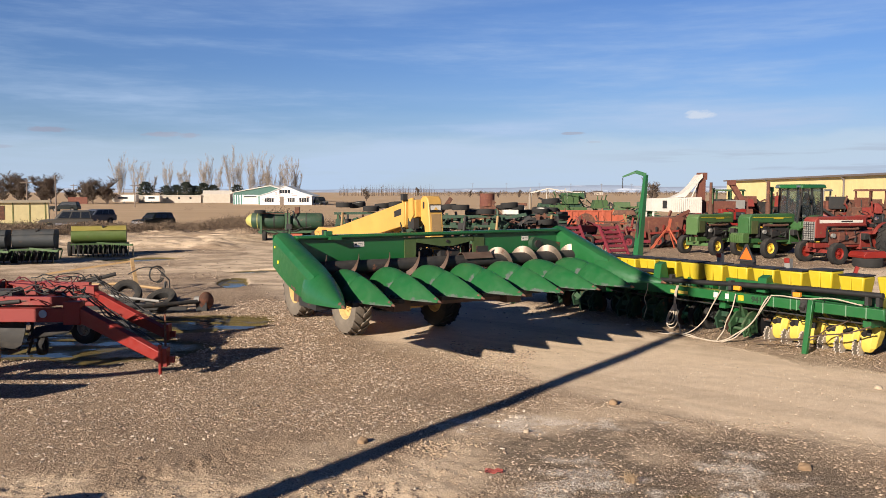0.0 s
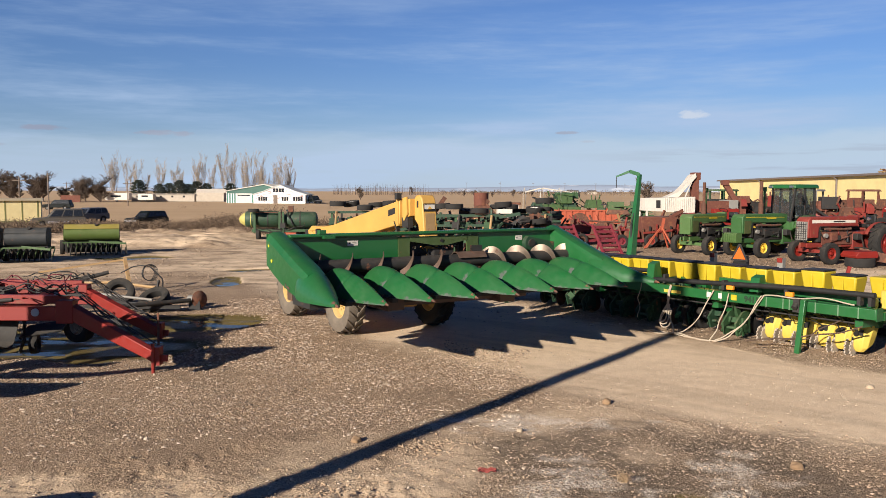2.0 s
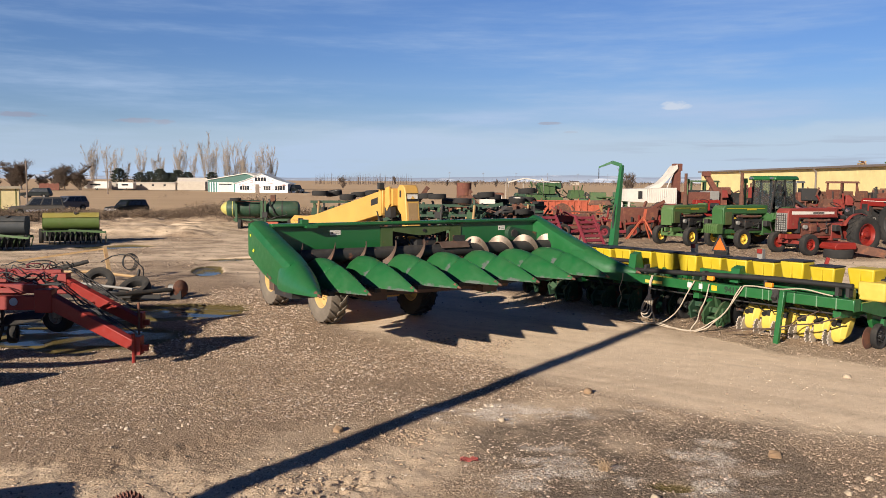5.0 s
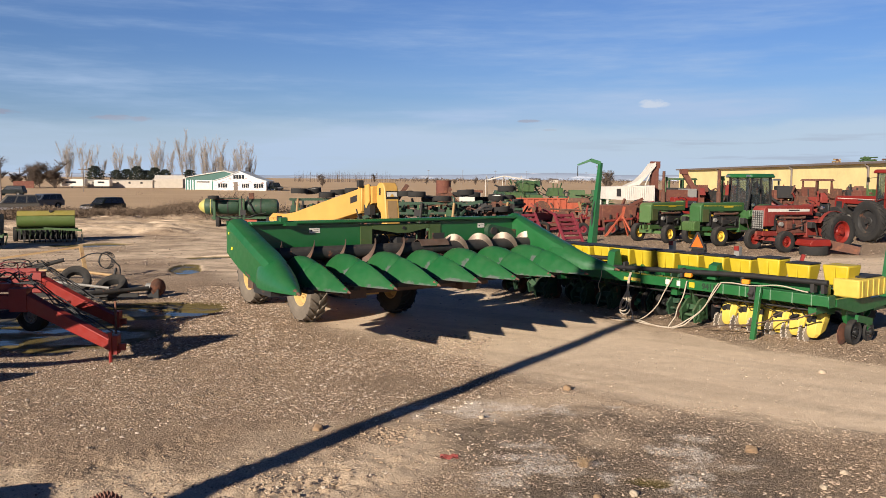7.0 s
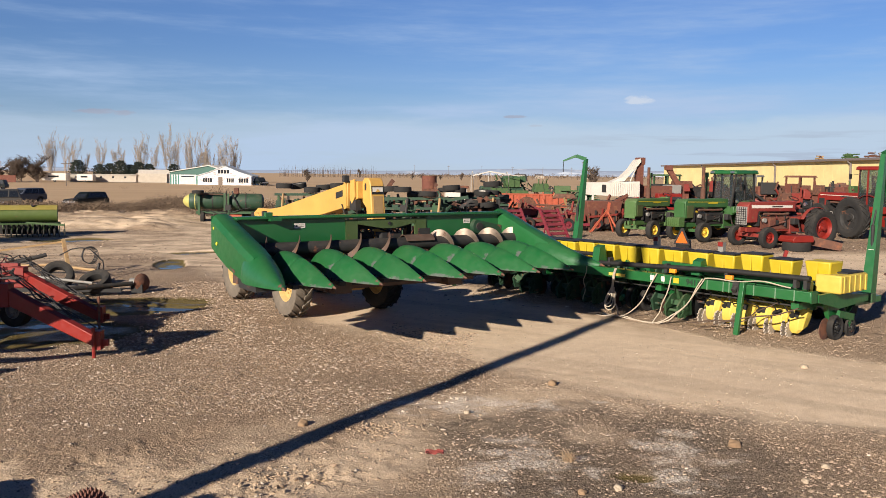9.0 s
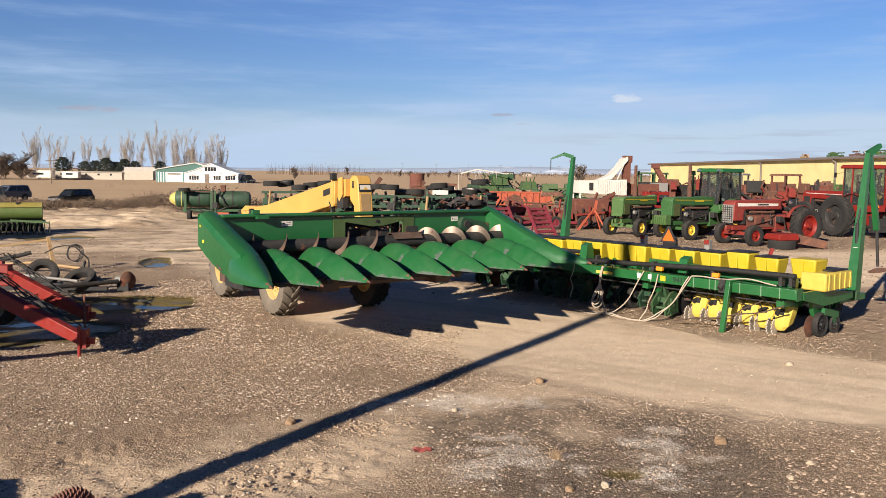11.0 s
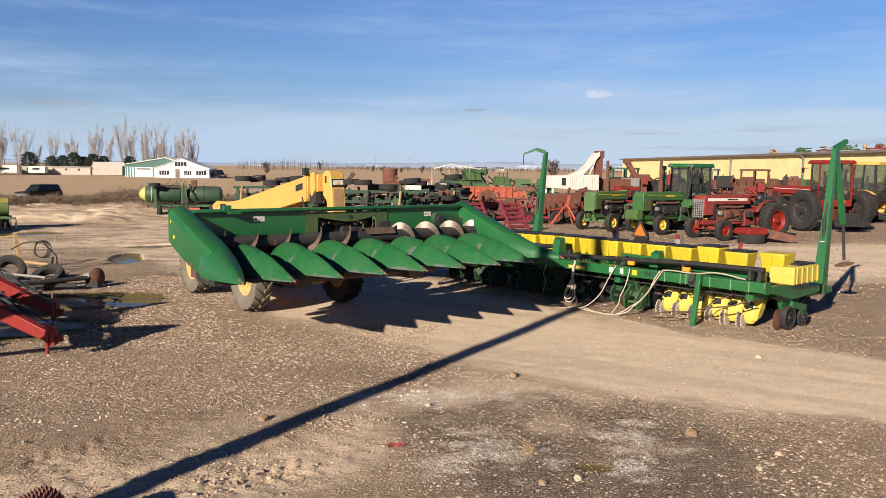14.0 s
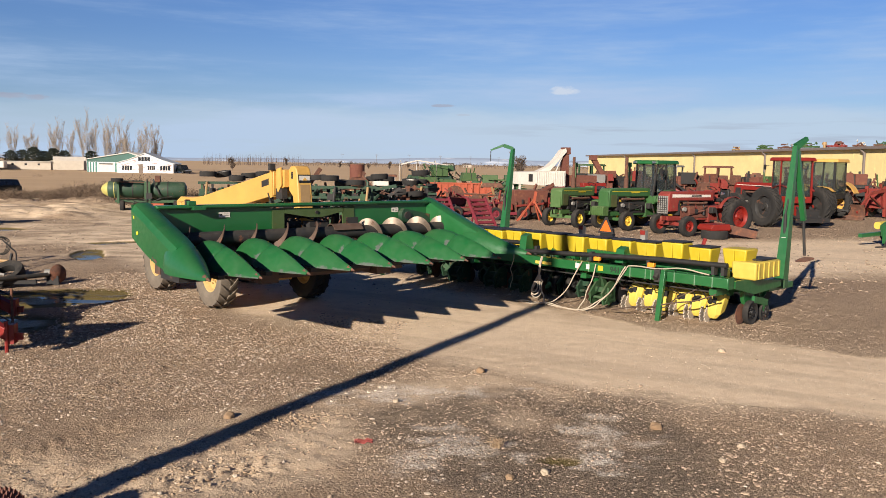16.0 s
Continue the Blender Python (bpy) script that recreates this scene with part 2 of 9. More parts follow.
GREEN = painted("green_paint", (0.010, 0.104, 0.025), 0.30, 0.10, 0.07, coat=0.35)
GREEN_WORN = painted("scuffed_green_paint", (0.010, 0.104, 0.025), 0.34, 0.10, 0.07, coat=0.25, wear=(0.125, 0.14, 0.125))
GREEN_OLD = painted("old_green_paint", (0.020, 0.070, 0.022), 0.5, 0.4, 0.35, 0.15)
GREEN_DARK = painted("dark_green_paint", (0.010, 0.045, 0.02), 0.5, 0.3, 0.25, 0.2)
GREEN_PALE = painted("faded_green_paint", (0.040, 0.088, 0.020), 0.5, 0.4, 0.3, 0.1)
OLIVE = painted("olive_green_paint", (0.125, 0.135, 0.04), 0.55, 0.4, 0.4, 0.2)
YELLOW = painted("yellow_plastic", (0.51, 0.375, 0.012), 0.42, 0.2, 0.2)
YELLOW_FADED = painted("faded_yellow_plastic", (0.56, 0.41, 0.06), 0.5, 0.3, 0.2)
CATY = painted("machine_yellow_paint", (0.58, 0.325, 0.07), 0.4, 0.3, 0.2)
BUFF = painted("buff_paint", (0.33, 0.205, 0.085), 0.55, 0.4, 0.4, 0.2)
RED = painted("red_paint", (0.215, 0.0115, 0.0055), 0.42, 0.12, 0.06, 0.16)
RED_FADED = painted("faded_red_paint", (0.205, 0.024, 0.016), 0.5, 0.2, 0.12, 0.3)
MAROON = painted("dark_red_paint", (0.18, 0.015, 0.028), 0.5, 0.3, 0.2, 0.1)
ORANGE = painted("orange_red_paint", (0.36, 0.07, 0.028), 0.6, 0.4, 0.3, 0.2)
RUST = painted("rusty_steel", (0.095, 0.038, 0.022), 0.8, 0.5, 0.3, 0.5)
RUST_RED = painted("rusty_red_steel", (0.13, 0.038, 0.022), 0.75, 0.5, 0.3, 0.4)
DARK = painted("dark_steel", (0.017, 0.016, 0.015), 0.6, 0.3, 0.15, 0.2)
GREY = painted("grey_steel", (0.22, 0.21, 0.19), 0.5, 0.3, 0.3, 0.2)
WHITE = painted("white_paint", (0.62, 0.57, 0.49), 0.55, 0.35, 0.25, 0.12)
BLACK = painted("black_plastic", (0.008, 0.008, 0.008), 0.5, 0.12, 0.10)
TYRE = painted("tyre_rubber", (0.012, 0.011, 0.010), 0.8, 0.25, 0.16, 0, 0, 2.0)
TYRE_DUSTY = painted("dusty_tyre_rubber", (0.13, 0.105, 0.078), 0.85, 0.5, 0.5, 0, 0, 2.0)
RIM_YELLOW = painted("yellow_rim_paint", (0.75, 0.50, 0.05), 0.5, 0.3, 0.25)
RIM_DUSTY = painted("dusty_yellow_rim", (0.50, 0.33, 0.11), 0.6, 0.4, 0.35)
GREEN_DUSTY = painted("dusty_green_paint", (0.030, 0.100, 0.024), 0.45, 0.35, 0.2, 0.05)
GREEN_LIGHT = painted("sun_faded_green_paint", (0.058, 0.122, 0.030), 0.5, 0.4, 0.25, 0.05)
SCREEN = painted("olive_screen_panel", (0.060, 0.072, 0.018), 0.6, 0.4, 0.2, 0.1)
TANK_END = painted("dull_pale_yellow_paint", (0.42, 0.37, 0.10), 0.5, 0.3, 0.25)
STEEL = painted("worn_bright_steel", (0.36, 0.28, 0.215), 0.36, 0.5, 0.1, 0.3, 0.75)
BROWN = painted("brown_worn_steel", (0.085, 0.048, 0.032), 0.55, 0.4, 0.2, 0.3)
WOOD = painted("grey_wood", (0.17, 0.13, 0.10), 0.8, 0.5, 0.1, 0, 0, 0.6)
CHROME = painted("chrome", (0.6, 0.6, 0.6), 0.2, 0.2, 0.1, 0, 1.0)
AMBER = painted("amber_lens", (0.85, 0.28, 0.02), 0.25, 0.1, 0.0)
SIGN = painted("orange_reflector", (0.70, 0.13, 0.008), 0.4, 0.2, 0.1)
ROPE = painted("pale_hose", (0.42, 0.35, 0.26), 0.7, 0.3, 0.1)
GLASS_M, _nt, _ln, _b = material("tinted_cab_glass")
_b.inputs["Base Color"].default_value = (0.45, 0.52, 0.52, 1)
_b.inputs["Roughness"].default_value = 0.04
_b.inputs["Transmission Weight"].default_value = 0.95
_b.inputs["IOR"].default_value = 1.12

# ---- ground ----
def lattice(ix, iy, seed):
    h = (ix.astype(np.int64) * 374761393 + iy.astype(np.int64) * 668265263 + seed * 1442695040) & 0x7FFFFFFF
    h = ((h ^ (h >> 13)) * 1274126177) & 0x7FFFFFFF
    return ((h ^ (h >> 16)) & 0xFFFF) / 65535.0


def vnoise(x, y, seed=1):
    ix, iy = np.floor(x), np.floor(y)
    fx, fy = x - ix, y - iy
    fx, fy = fx * fx * (3 - 2 * fx), fy * fy * (3 - 2 * fy)
    a, b = lattice(ix, iy, seed), lattice(ix + 1, iy, seed)
    c, d = lattice(ix, iy + 1, seed), lattice(ix + 1, iy + 1, seed)
    return (a * (1 - fx) + b * fx) * (1 - fy) + (c * (1 - fx) + d * fx) * fy


def fbm(x, y, octaves=4, seed=1):
    s, k = 0, 0.5
    for o in range(octaves):
        s = s + k * vnoise(x * 2 ** o + 17.3 * o, y * 2 ** o - 9.1 * o, seed + o)
        k /= 2
    return s / (1 - 0.5 ** octaves)


def near_line(x, y, pts):
    """Distance to a line through the points."""
    best = np.full(np.shape(x), 1e9)
    for (ax, ay), (bx, by) in zip(pts, pts[1:]):
        dx, dy = bx - ax, by - ay
        t = np.clip(((x - ax) * dx + (y - ay) * dy) / (dx * dx + dy * dy), 0, 1)
        best = np.minimum(best, np.hypot(x - ax - t * dx, y - ay - t * dy))
    return best


def smooth(v, a, b):
    t = np.clip((v - a) / (b - a), 0, 1)
    return t * t * (3 - 2 * t)


TRACK = [(20, 3.0), (10, 8.0), (7.2, 10.1), (5.0, 11.6), (3.2, 13.1), (1.6, 15.0), (-1.4, 21), (-6, 30), (-7, 45)]
LANE = [(40, 26), (22, 25.6), (15.5, 24.4), (10, 24.5), (2, 27), (-6, 32)]
DAMP_X, DAMP_Y = (-0.2, 0.8, 2.3, 4.3, 5.2, 7.0, 9.0), (8.9, 9.5, 10.1, 9.6, 8.8, 7.4, 6.2)
POOLS = [(-7.3, 14.9, 3.2, 1.65, -8), (-5.3, 17.2, 1.75, 1.05, 20), (-6.5, 25.1, 0.45, 1.3, 12), (-6.6, 28.9, 1.1, 0.45, 15), (-12.6, 34.0, 1.6, 0.8, 10)]
WATER_Z = -0.056


def pool_depth(x, y):
    d = np.zeros(np.shape(x))
    for cx, cy, a, b, rz in POOLS:
        c, s = math.cos(radians(rz)), math.sin(radians(rz))
        u, v = ((x - cx) * c + (y - cy) * s) / a, (-(x - cx) * s + (y - cy) * c) / b
        r = np.hypot(u, v) + 0.55 * (fbm(x * 0.9, y * 0.9, 4, 5) - 0.5)
        d = np.maximum(d, smooth(r, 1.15, 0.65))
    return d


TREADS = [((-3.2, 7.55), (-1.7, 9.05), 0.50), ((-2.75, 9.7), (-1.1, 13.0), 0.42), ((-1.7, 6.75), (-0.1, 7.55), 0.46), ((-4.4, 7.2), (-3.0, 8.6), 0.42)]


def tread(x, y, p, q, w):
    """Prints of a lugged tyre pressed into the dirt from p to q."""
    dx, dy = q[0] - p[0], q[1] - p[1]
    le = math.hypot(dx, dy)
    u, v = ((x - p[0]) * dx + (y - p[1]) * dy) / le, ((x - p[0]) * -dy + (y - p[1]) * dx) / le
    v = v + 0.10 * (fbm(x * 1.5, y * 1.5, 2, 91) - 0.5)
    inside = smooth(np.abs(v), w / 2, w / 2 - 0.09) * smooth(u, 0, 0.35) * smooth(u, le, le - 0.35)
    lug = smooth(np.sin(2 * np.pi * (u - 0.45 * np.abs(v)) / 0.18 + np.pi * (v > 0)), -0.1, 0.6)
    return inside * (lug - 0.55) * (0.4 + 0.8 * smooth(fbm(x * 1.7, y * 1.7, 3, 93), 0.35, 0.6))


def ground_z(x, y):
    x, y = np.asarray(x, float), np.asarray(y, float)
    near = smooth(y, 60, 35) * smooth(np.abs(x), 60, 35)
    road = smooth(near_line(x, y, TRACK), 2.8, 1.5)
    z = 0.05 * (fbm(x * 0.35, y * 0.35, 3, 2) - 0.5) * near
    rough = (0.35 + 0.65 * smooth(fbm(x * 0.5, y * 0.5, 3, 21), 0.42, 0.6)) * (1 - 0.75 * road)
    z = z + near * rough * (0.050 * (fbm(x * 2.2, y * 2.2, 4, 3) - 0.5) + 0.017 * (fbm(x * 8 + 2 * y, y * 8 - 2 * x, 3, 4) - 0.5))
    # churned clods in front
    churn = smooth(near_line(x, y, [(-4.5, 6.6), (-1.0, 7.6), (0.8, 8.6)]), 1.3, 0.4)
    z = z + churn * (0.010 * smooth(fbm(x * 7, y * 7, 3, 31), 0.48, 0.62) + 0.026 * (fbm(x * 11, y * 11, 2, 33) - 0.5))
    for p, q, w in TREADS:
        z = z + 0.022 * tread(x, y, p, q, w)
    z = z - 0.035 * smooth(np.hypot((x - 2.36) / 0.28, (y - 7.29) / 0.16), 1.0, 0.4)
    damp = smooth(np.interp(x, DAMP_X, DAMP_Y) - y, -0.2, 0.5) * smooth(x, 0, 1)
    z = z + damp * 0.014 * (fbm(x * 12, y * 12, 2, 35) - 0.5)
    z = z - (0.10 + 0.08 * smooth(y, 20, 23)) * pool_depth(x, y) * (0.36 + 0.64 * smooth(fbm(x * 0.7, y * 1.7, 4, 61), 0.41, 0.54))
    # bank, brush strip and the lower field beyond
    left = smooth(x, 6, -4)
    bank = smooth(y, 41, 50) * smooth(y, 66, 56) * left
    z = z + bank * (0.02 + 0.5 * fbm(x * 0.25, y * 0.35, 4, 9)) * (0.55 + 0.45 * smooth(x, -18, -10))
    # washed-out ledge of pale dirt before the brush
    west = smooth(x, -9.0, -12.0) * smooth(y, 37.5, 39.5) * smooth(y, 56, 50)
    step_ = smooth(y + 4.0 * (fbm(x * 0.22, y * 0.22, 4, 81) - 0.5), 39.6, 41.2)
    gully = np.abs(fbm(x * 0.7 + 0.5 * y, y * 0.9, 4, 83) - 0.5) * 2
    z = z + west * (0.22 * step_ + 0.16 * step_ * (0.55 - smooth(gully, 0.30, 0.0)) + 0.08 * (fbm(x * 1.6, y * 2.2, 3, 85) - 0.5))
    z = z + 0.05 * (fbm(x * 0.8, y * 1.6, 4, 87) - 0.5) * smooth(y, 22, 26) * smooth(x, 4, -1) * smooth(y, 60, 54)
    z = z - 1.05 * smooth(y, 63, 78) * left - 0.55 * smooth(y, 70, 130) * (1 - left)
    z = z + 0.45 * smooth(y, 110, 220) * left
    return z


def axis_lines(fine0, fine1, step, far0, far1, grow=1.12, cap=None, reach=None):
    """Lines set close from fine0 to fine1, no wider than cap out to reach, then ever wider."""
    def run(p, end, sign):
        out, s_ = [], step
        while sign * (end - p) > 0:
            s_ *= grow
            if cap and sign * (reach[sign > 0] - p) > 0:
                s_ = min(s_, cap)
            p += sign * s_
            out.append(p)
        return out

    return np.array(run(fine0, far0, -1)[::-1] + list(np.arange(fine0, fine1 + step / 2, step)) + run(fine1, far1, 1))


gx, gy = axis_lines(-8.5, 10, 0.045, -4200, 4200, 1.09, 0.22, (-32, 14)), axis_lines(5.2, 19, 0.045, -200, 4600, 1.07, 0.20, (0, 57))
GX, GY = np.meshgrid(gx, gy)
GZ = ground_z(GX, GY)


def grid_mesh(name, X, Y, Z):
    h, w = X.shape
    me = bpy.data.meshes.new(name)
    me.vertices.add(h * w)
    me.vertices.foreach_set("co", np.stack([X, Y, Z], -1).astype(np.float32).ravel())
    i = np.arange(h * w).reshape(h, w)
    q = np.stack([i[:-1, :-1], i[:-1, 1:], i[1:, 1:], i[1:, :-1]], -1).reshape(-1, 4).astype(np.int32)
    me.loops.add(q.size)
    me.loops.foreach_set("vertex_index", q.ravel())
    me.polygons.add(len(q))
    me.polygons.foreach_set("loop_start", np.arange(0, q.size, 4, dtype=np.int32))
    me.polygons.foreach_set("use_smooth", np.ones(len(q), bool))
    me.update(calc_edges=True)
    return me


def zone(me, name, values):
    me.attributes.new(name, "FLOAT", "POINT").data.foreach_set("value", np.asarray(values, np.float32).ravel())


ground_me = grid_mesh("ground", GX, GY, GZ)
road_d = near_line(GX, GY, TRACK) + 1.6 * (fbm(GX * 0.5, GY * 0.5, 4, 11) - 0.5)
VERGE_X, VERGE_Y = (3.0, 4.5, 5.7, 6.9, 10, 14), (17.5, 16.0, 13.5, 12.2, 9.6, 7.0)
pale = smooth(road_d, 3.0, 1.9) * smooth(GY, 62, 45)
lane = smooth(near_line(GX, GY, LANE) + 2.5 * (fbm(GX * 0.3, GY * 0.6, 4, 19) - 0.5), 6.2, 3.6)
ruts = fbm((GX * -0.8 + GY * 0.6) * 0.22, (GX * 0.6 + GY * 0.8) * 2.4, 4, 23)
# brown gravel left between the track and the planter
verge = smooth(GY - np.interp(GX, VERGE_X, VERGE_Y) + 1.6 * (fbm(GX * 0.9, GY * 0.9, 4, 27) - 0.5), -0.1, 0.5) * smooth(GX, 3.4, 4.6) * smooth(GY, 22, 20)
pale = pale * (1 - 0.8 * verge)
pale = np.maximum(pale, lane) * (0.78 + 0.22 * smooth(ruts, 0.34, 0.52))
yard_pale = smooth(GY, 21, 27) * smooth(GX, 3, -2) * smooth(GY, 66, 55)
front_pale = smooth(near_line(GX, GY, [(-9, 6.6), (-3, 6.9), (0.5, 8.2), (2.2, 9.8)]) + 2.6 * (fbm(GX * 1.3, GY * 1.3, 5, 13) - 0.5), 1.5, 0.3) * 0.66
zone(ground_me, "pale", np.clip(np.maximum(np.maximum(pale, yard_pale * (0.30 + 0.58 * smooth(fbm(GX * 0.25, GY * 0.8, 5, 17), 0.40, 0.56))), front_pale), 0, 1))
zone(ground_me, "damp", smooth(np.interp(GX, DAMP_X, DAMP_Y) - GY + 1.8 * (fbm(GX * 0.9, GY * 0.9, 4, 14) - 0.5), -0.15, 0.5) * smooth(GX + 1.2 * (fbm(GX * 0.8, GY * 0.8, 3, 16) - 0.5), 0.0, 0.9) * (0.45 + 0.55 * smooth(fbm(GX * 1.3, GY * 1.3, 4, 18), 0.36, 0.56)) * (0.15 + 0.85 * smooth(GX, 5.0, 3.2)))
zone(ground_me, "salt", smooth(np.minimum(np.hypot((GX - 1.42) / 0.62, (GY - 7.75) / 0.62), np.minimum(np.hypot((GX - 1.25) / 1.1, (GY - 9.7) / 0.30), np.minimum(np.hypot((GX - 2.99) / 0.42, (GY - 8.05) / 0.5), np.hypot((GX - 2.68) / 0.28, (GY - 7.22) / 0.32)))) + 3.0 * (fbm(GX * 4.5, GY * 5.5, 5, 15) - 0.5), 1.15, 0.10))
zone(ground_me, "yard", smooth(GY, 19, 25) * smooth(GX, 5, -1) * smooth(GY, 66, 58))
zone(ground_me, "wet", np.maximum(pool_depth(GX, GY), 0.30 * smooth(np.hypot((GX - 2.36) / 0.30, (GY - 7.29) / 0.17) + 0.8 * (fbm(GX * 4, GY * 4, 3, 97) - 0.5), 1.0, 0.5)))
zone(ground_me, "field", np.maximum(smooth(GY, 62, 74) * smooth(GX, 6, -4), smooth(GY, 95, 120)))

GROUND, nt, ln, b = material("dry_earth_and_gravel")


def attr(nt, name):
    a = nt.new("ShaderNodeAttribute")
    a.attribute_name = name
    return a.outputs["Fac"]


n1 = tex_noise(nt, ln, 0.35, 6, 0.6, "World")
n2 = tex_noise(nt, ln, 3.5, 8, 0.7, "World")
n3 = tex_noise(nt, ln, 38, 6, 0.7, "World")
vor = nt.new("ShaderNodeTexVoronoi")
vor.inputs["Scale"].default_value = 34
ln.new(nt.new("ShaderNodeNewGeometry").outputs["Position"], vor.inputs["Vector"])
gravel = blend(nt, ln, vor.outputs["Color"], (0.11, 0.074, 0.047), (0.42, 0.30, 0.198))
soil = blend(nt, ln, ramp(nt, ln, n2, 0.35, 0.7), (0.325, 0.217, 0.138), (0.54, 0.38, 0.245))
base = blend(nt, ln, ramp(nt, ln, n3, 0.42, 0.6, 0, 0.8), soil, gravel)
base = blend(nt, ln, ramp(nt, ln, n1, 0.38, 0.66, 0, 0.55), base, (0.42, 0.30, 0.195))
base = blend(nt, ln, ramp(nt, ln, tex_noise(nt, ln, 1.1, 5, 0.6, "World"), 0.46, 0.64, 0, 0.5), base, (0.40, 0.285, 0.185))
palec = blend(nt, ln, ramp(nt, ln, n2, 0.3, 0.75), (0.66, 0.495, 0.33), (0.85, 0.67, 0.47))
palec = blend(nt, ln, ramp(nt, ln, n3, 0.58, 0.78, 0, 0.2), palec, (0.42, 0.29, 0.18))
base = blend(nt, ln, attr(nt, "pale"), base, palec)
yn = nt.new("ShaderNodeMath")
yn.operation = "MULTIPLY"
ln.new(ramp(nt, ln, tex_noise(nt, ln, 0.9, 8, 0.72, "World", (0.65, 1.2, 1)), 0.45, 0.60, 0, 0.65), yn.inputs[0])
ln.new(attr(nt, "yard"), yn.inputs[1])
base = blend(nt, ln, yn.outputs[0], base, blend(nt, ln, n2, (0.15, 0.10, 0.062), (0.27, 0.185, 0.12)))
dampc = blend(nt, ln, ramp(nt, ln, n3, 0.35, 0.65), (0.062, 0.046, 0.032), (0.27, 0.207, 0.147))
base = blend(nt, ln, ramp(nt, ln, attr(nt, "damp"), 0, 1, 0, 0.9), base, dampc)
base = blend(nt, ln, ramp(nt, ln, attr(nt, "wet"), 0.05, 0.35), base, blend(nt, ln, n2, (0.085, 0.062, 0.022), (0.17, 0.13, 0.045)))
speck = tex_noise(nt, ln, 95, 3, 0.6, "World")
rough_f = ramp(nt, ln, attr(nt, "pale"), 0, 1, 1.0, 0.25)
sm1 = nt.new("ShaderNodeMath")
sm1.operation = "MULTIPLY"
ln.new(ramp(nt, ln, speck, 0.53, 0.60, 0, 0.9), sm1.inputs[0])
ln.new(rough_f, sm1.inputs[1])
base = blend(nt, ln, sm1.outputs[0], base, (0.07, 0.05, 0.034))
sm2 = nt.new("ShaderNodeMath")
sm2.operation = "MULTIPLY"
ln.new(ramp(nt, ln, speck, 0.43, 0.37, 0, 0.8), sm2.inputs[0])
ln.new(rough_f, sm2.inputs[1])
base = blend(nt, ln, sm2.outputs[0], base, (0.55, 0.43, 0.31))
sm3 = nt.new("ShaderNodeMath")
sm3.operation = "MULTIPLY"
ln.new(ramp(nt, ln, attr(nt, "salt"), 0.0, 0.9, 0, 0.9), sm3.inputs[0])
ln.new(ramp(nt, ln, tex_noise(nt, ln, 30, 5, 0.75, "World"), 0.40, 0.56, 0.05, 1.0), sm3.inputs[1])
base = blend(nt, ln, sm3.outputs[0], base, blend(nt, ln, ramp(nt, ln, n2, 0.4, 0.65), (0.66, 0.56, 0.45), (0.92, 0.83, 0.71)))
base = blend(nt, ln, ramp(nt, ln, attr(nt, "wet"), 0.05, 0.35), base, blend(nt, ln, n2, (0.085, 0.062, 0.022), (0.17, 0.13, 0.045)))
fieldc = blend(nt, ln, tex_noise(nt, ln, 0.02, 5, 0.6, "World", (1, 4, 1)), (0.42, 0.29, 0.168), (0.58, 0.41, 0.255))
base = blend(nt, ln, attr(nt, "field"), base, fieldc)
ln.new(base, b.inputs["Base Color"])
ln.new(ramp(nt, ln, attr(nt, "wet"), 0.2, 0.7, 0.93, 0.35), b.inputs["Roughness"])
b.inputs["Specular IOR Level"].default_value = 0.12
hm = nt.new("ShaderNodeMath")
hm.operation = "ADD"
ln.new(n3, hm.inputs[0])
ln.new(ramp(nt, ln, vor.outputs["Distance"], 0, 0.6, 0.5, 0), hm.inputs[1])
hm2 = nt.new("ShaderNodeMath")
hm2.operation = "MULTIPLY_ADD"
ln.new(tex_noise(nt, ln, 11, 6, 0.75, "World"), hm2.inputs[0])
hm2.inputs[1].default_value = 1.4
ln.new(hm.outputs[0], hm2.inputs[2])
calm = nt.new("ShaderNodeMath")
calm.operation = "MULTIPLY"
hm3 = nt.new("ShaderNodeMath")
hm3.operation = "MULTIPLY_ADD"
ln.new(n2, hm3.inputs[0])
hm3.inputs[1].default_value = 2.2
ln.new(hm2.outputs[0], hm3.inputs[2])
ln.new(hm3.outputs[0], calm.inputs[0])
ln.new(ramp(nt, ln, attr(nt, "pale"), 0.1, 0.8, 1.0, 0.22), calm.inputs[1])
bump(nt, ln, b, calm.outputs[0], 0.9, 0.017)
ground_me.materials.append(GROUND)
ground = tagged(new("ground", ground_me), "dry brown gravel yard with pale dirt track and far stubble field", "ground", kind="structure")

WATER, nt, ln, b = material("muddy_still_water")
scum = ramp(nt, ln, tex_noise(nt, ln, 1.1, 6, 0.62, "World", (0.55, 1.5, 1)), 0.44, 0.54)
ln.new(blend(nt, ln, scum, (0.045, 0.038, 0.017), blend(nt, ln, tex_noise(nt, ln, 5, 5, 0.6, "World"), (0.13, 0.10, 0.033), (0.24, 0.185, 0.08))), b.inputs["Base Color"])
ln.new(ramp(nt, ln, scum, 0, 1, 0.09, 0.6), b.inputs["Roughness"])
ln.new(ramp(nt, ln, scum, 0, 1, 0.14, 0.03), b.inputs["Specular IOR Level"])
b.inputs["IOR"].default_value = 1.33
bump(nt, ln, b, tex_noise(nt, ln, 4, 3, 0.5, "World", (0.6, 2.0, 1)), 0.08, 0.01)
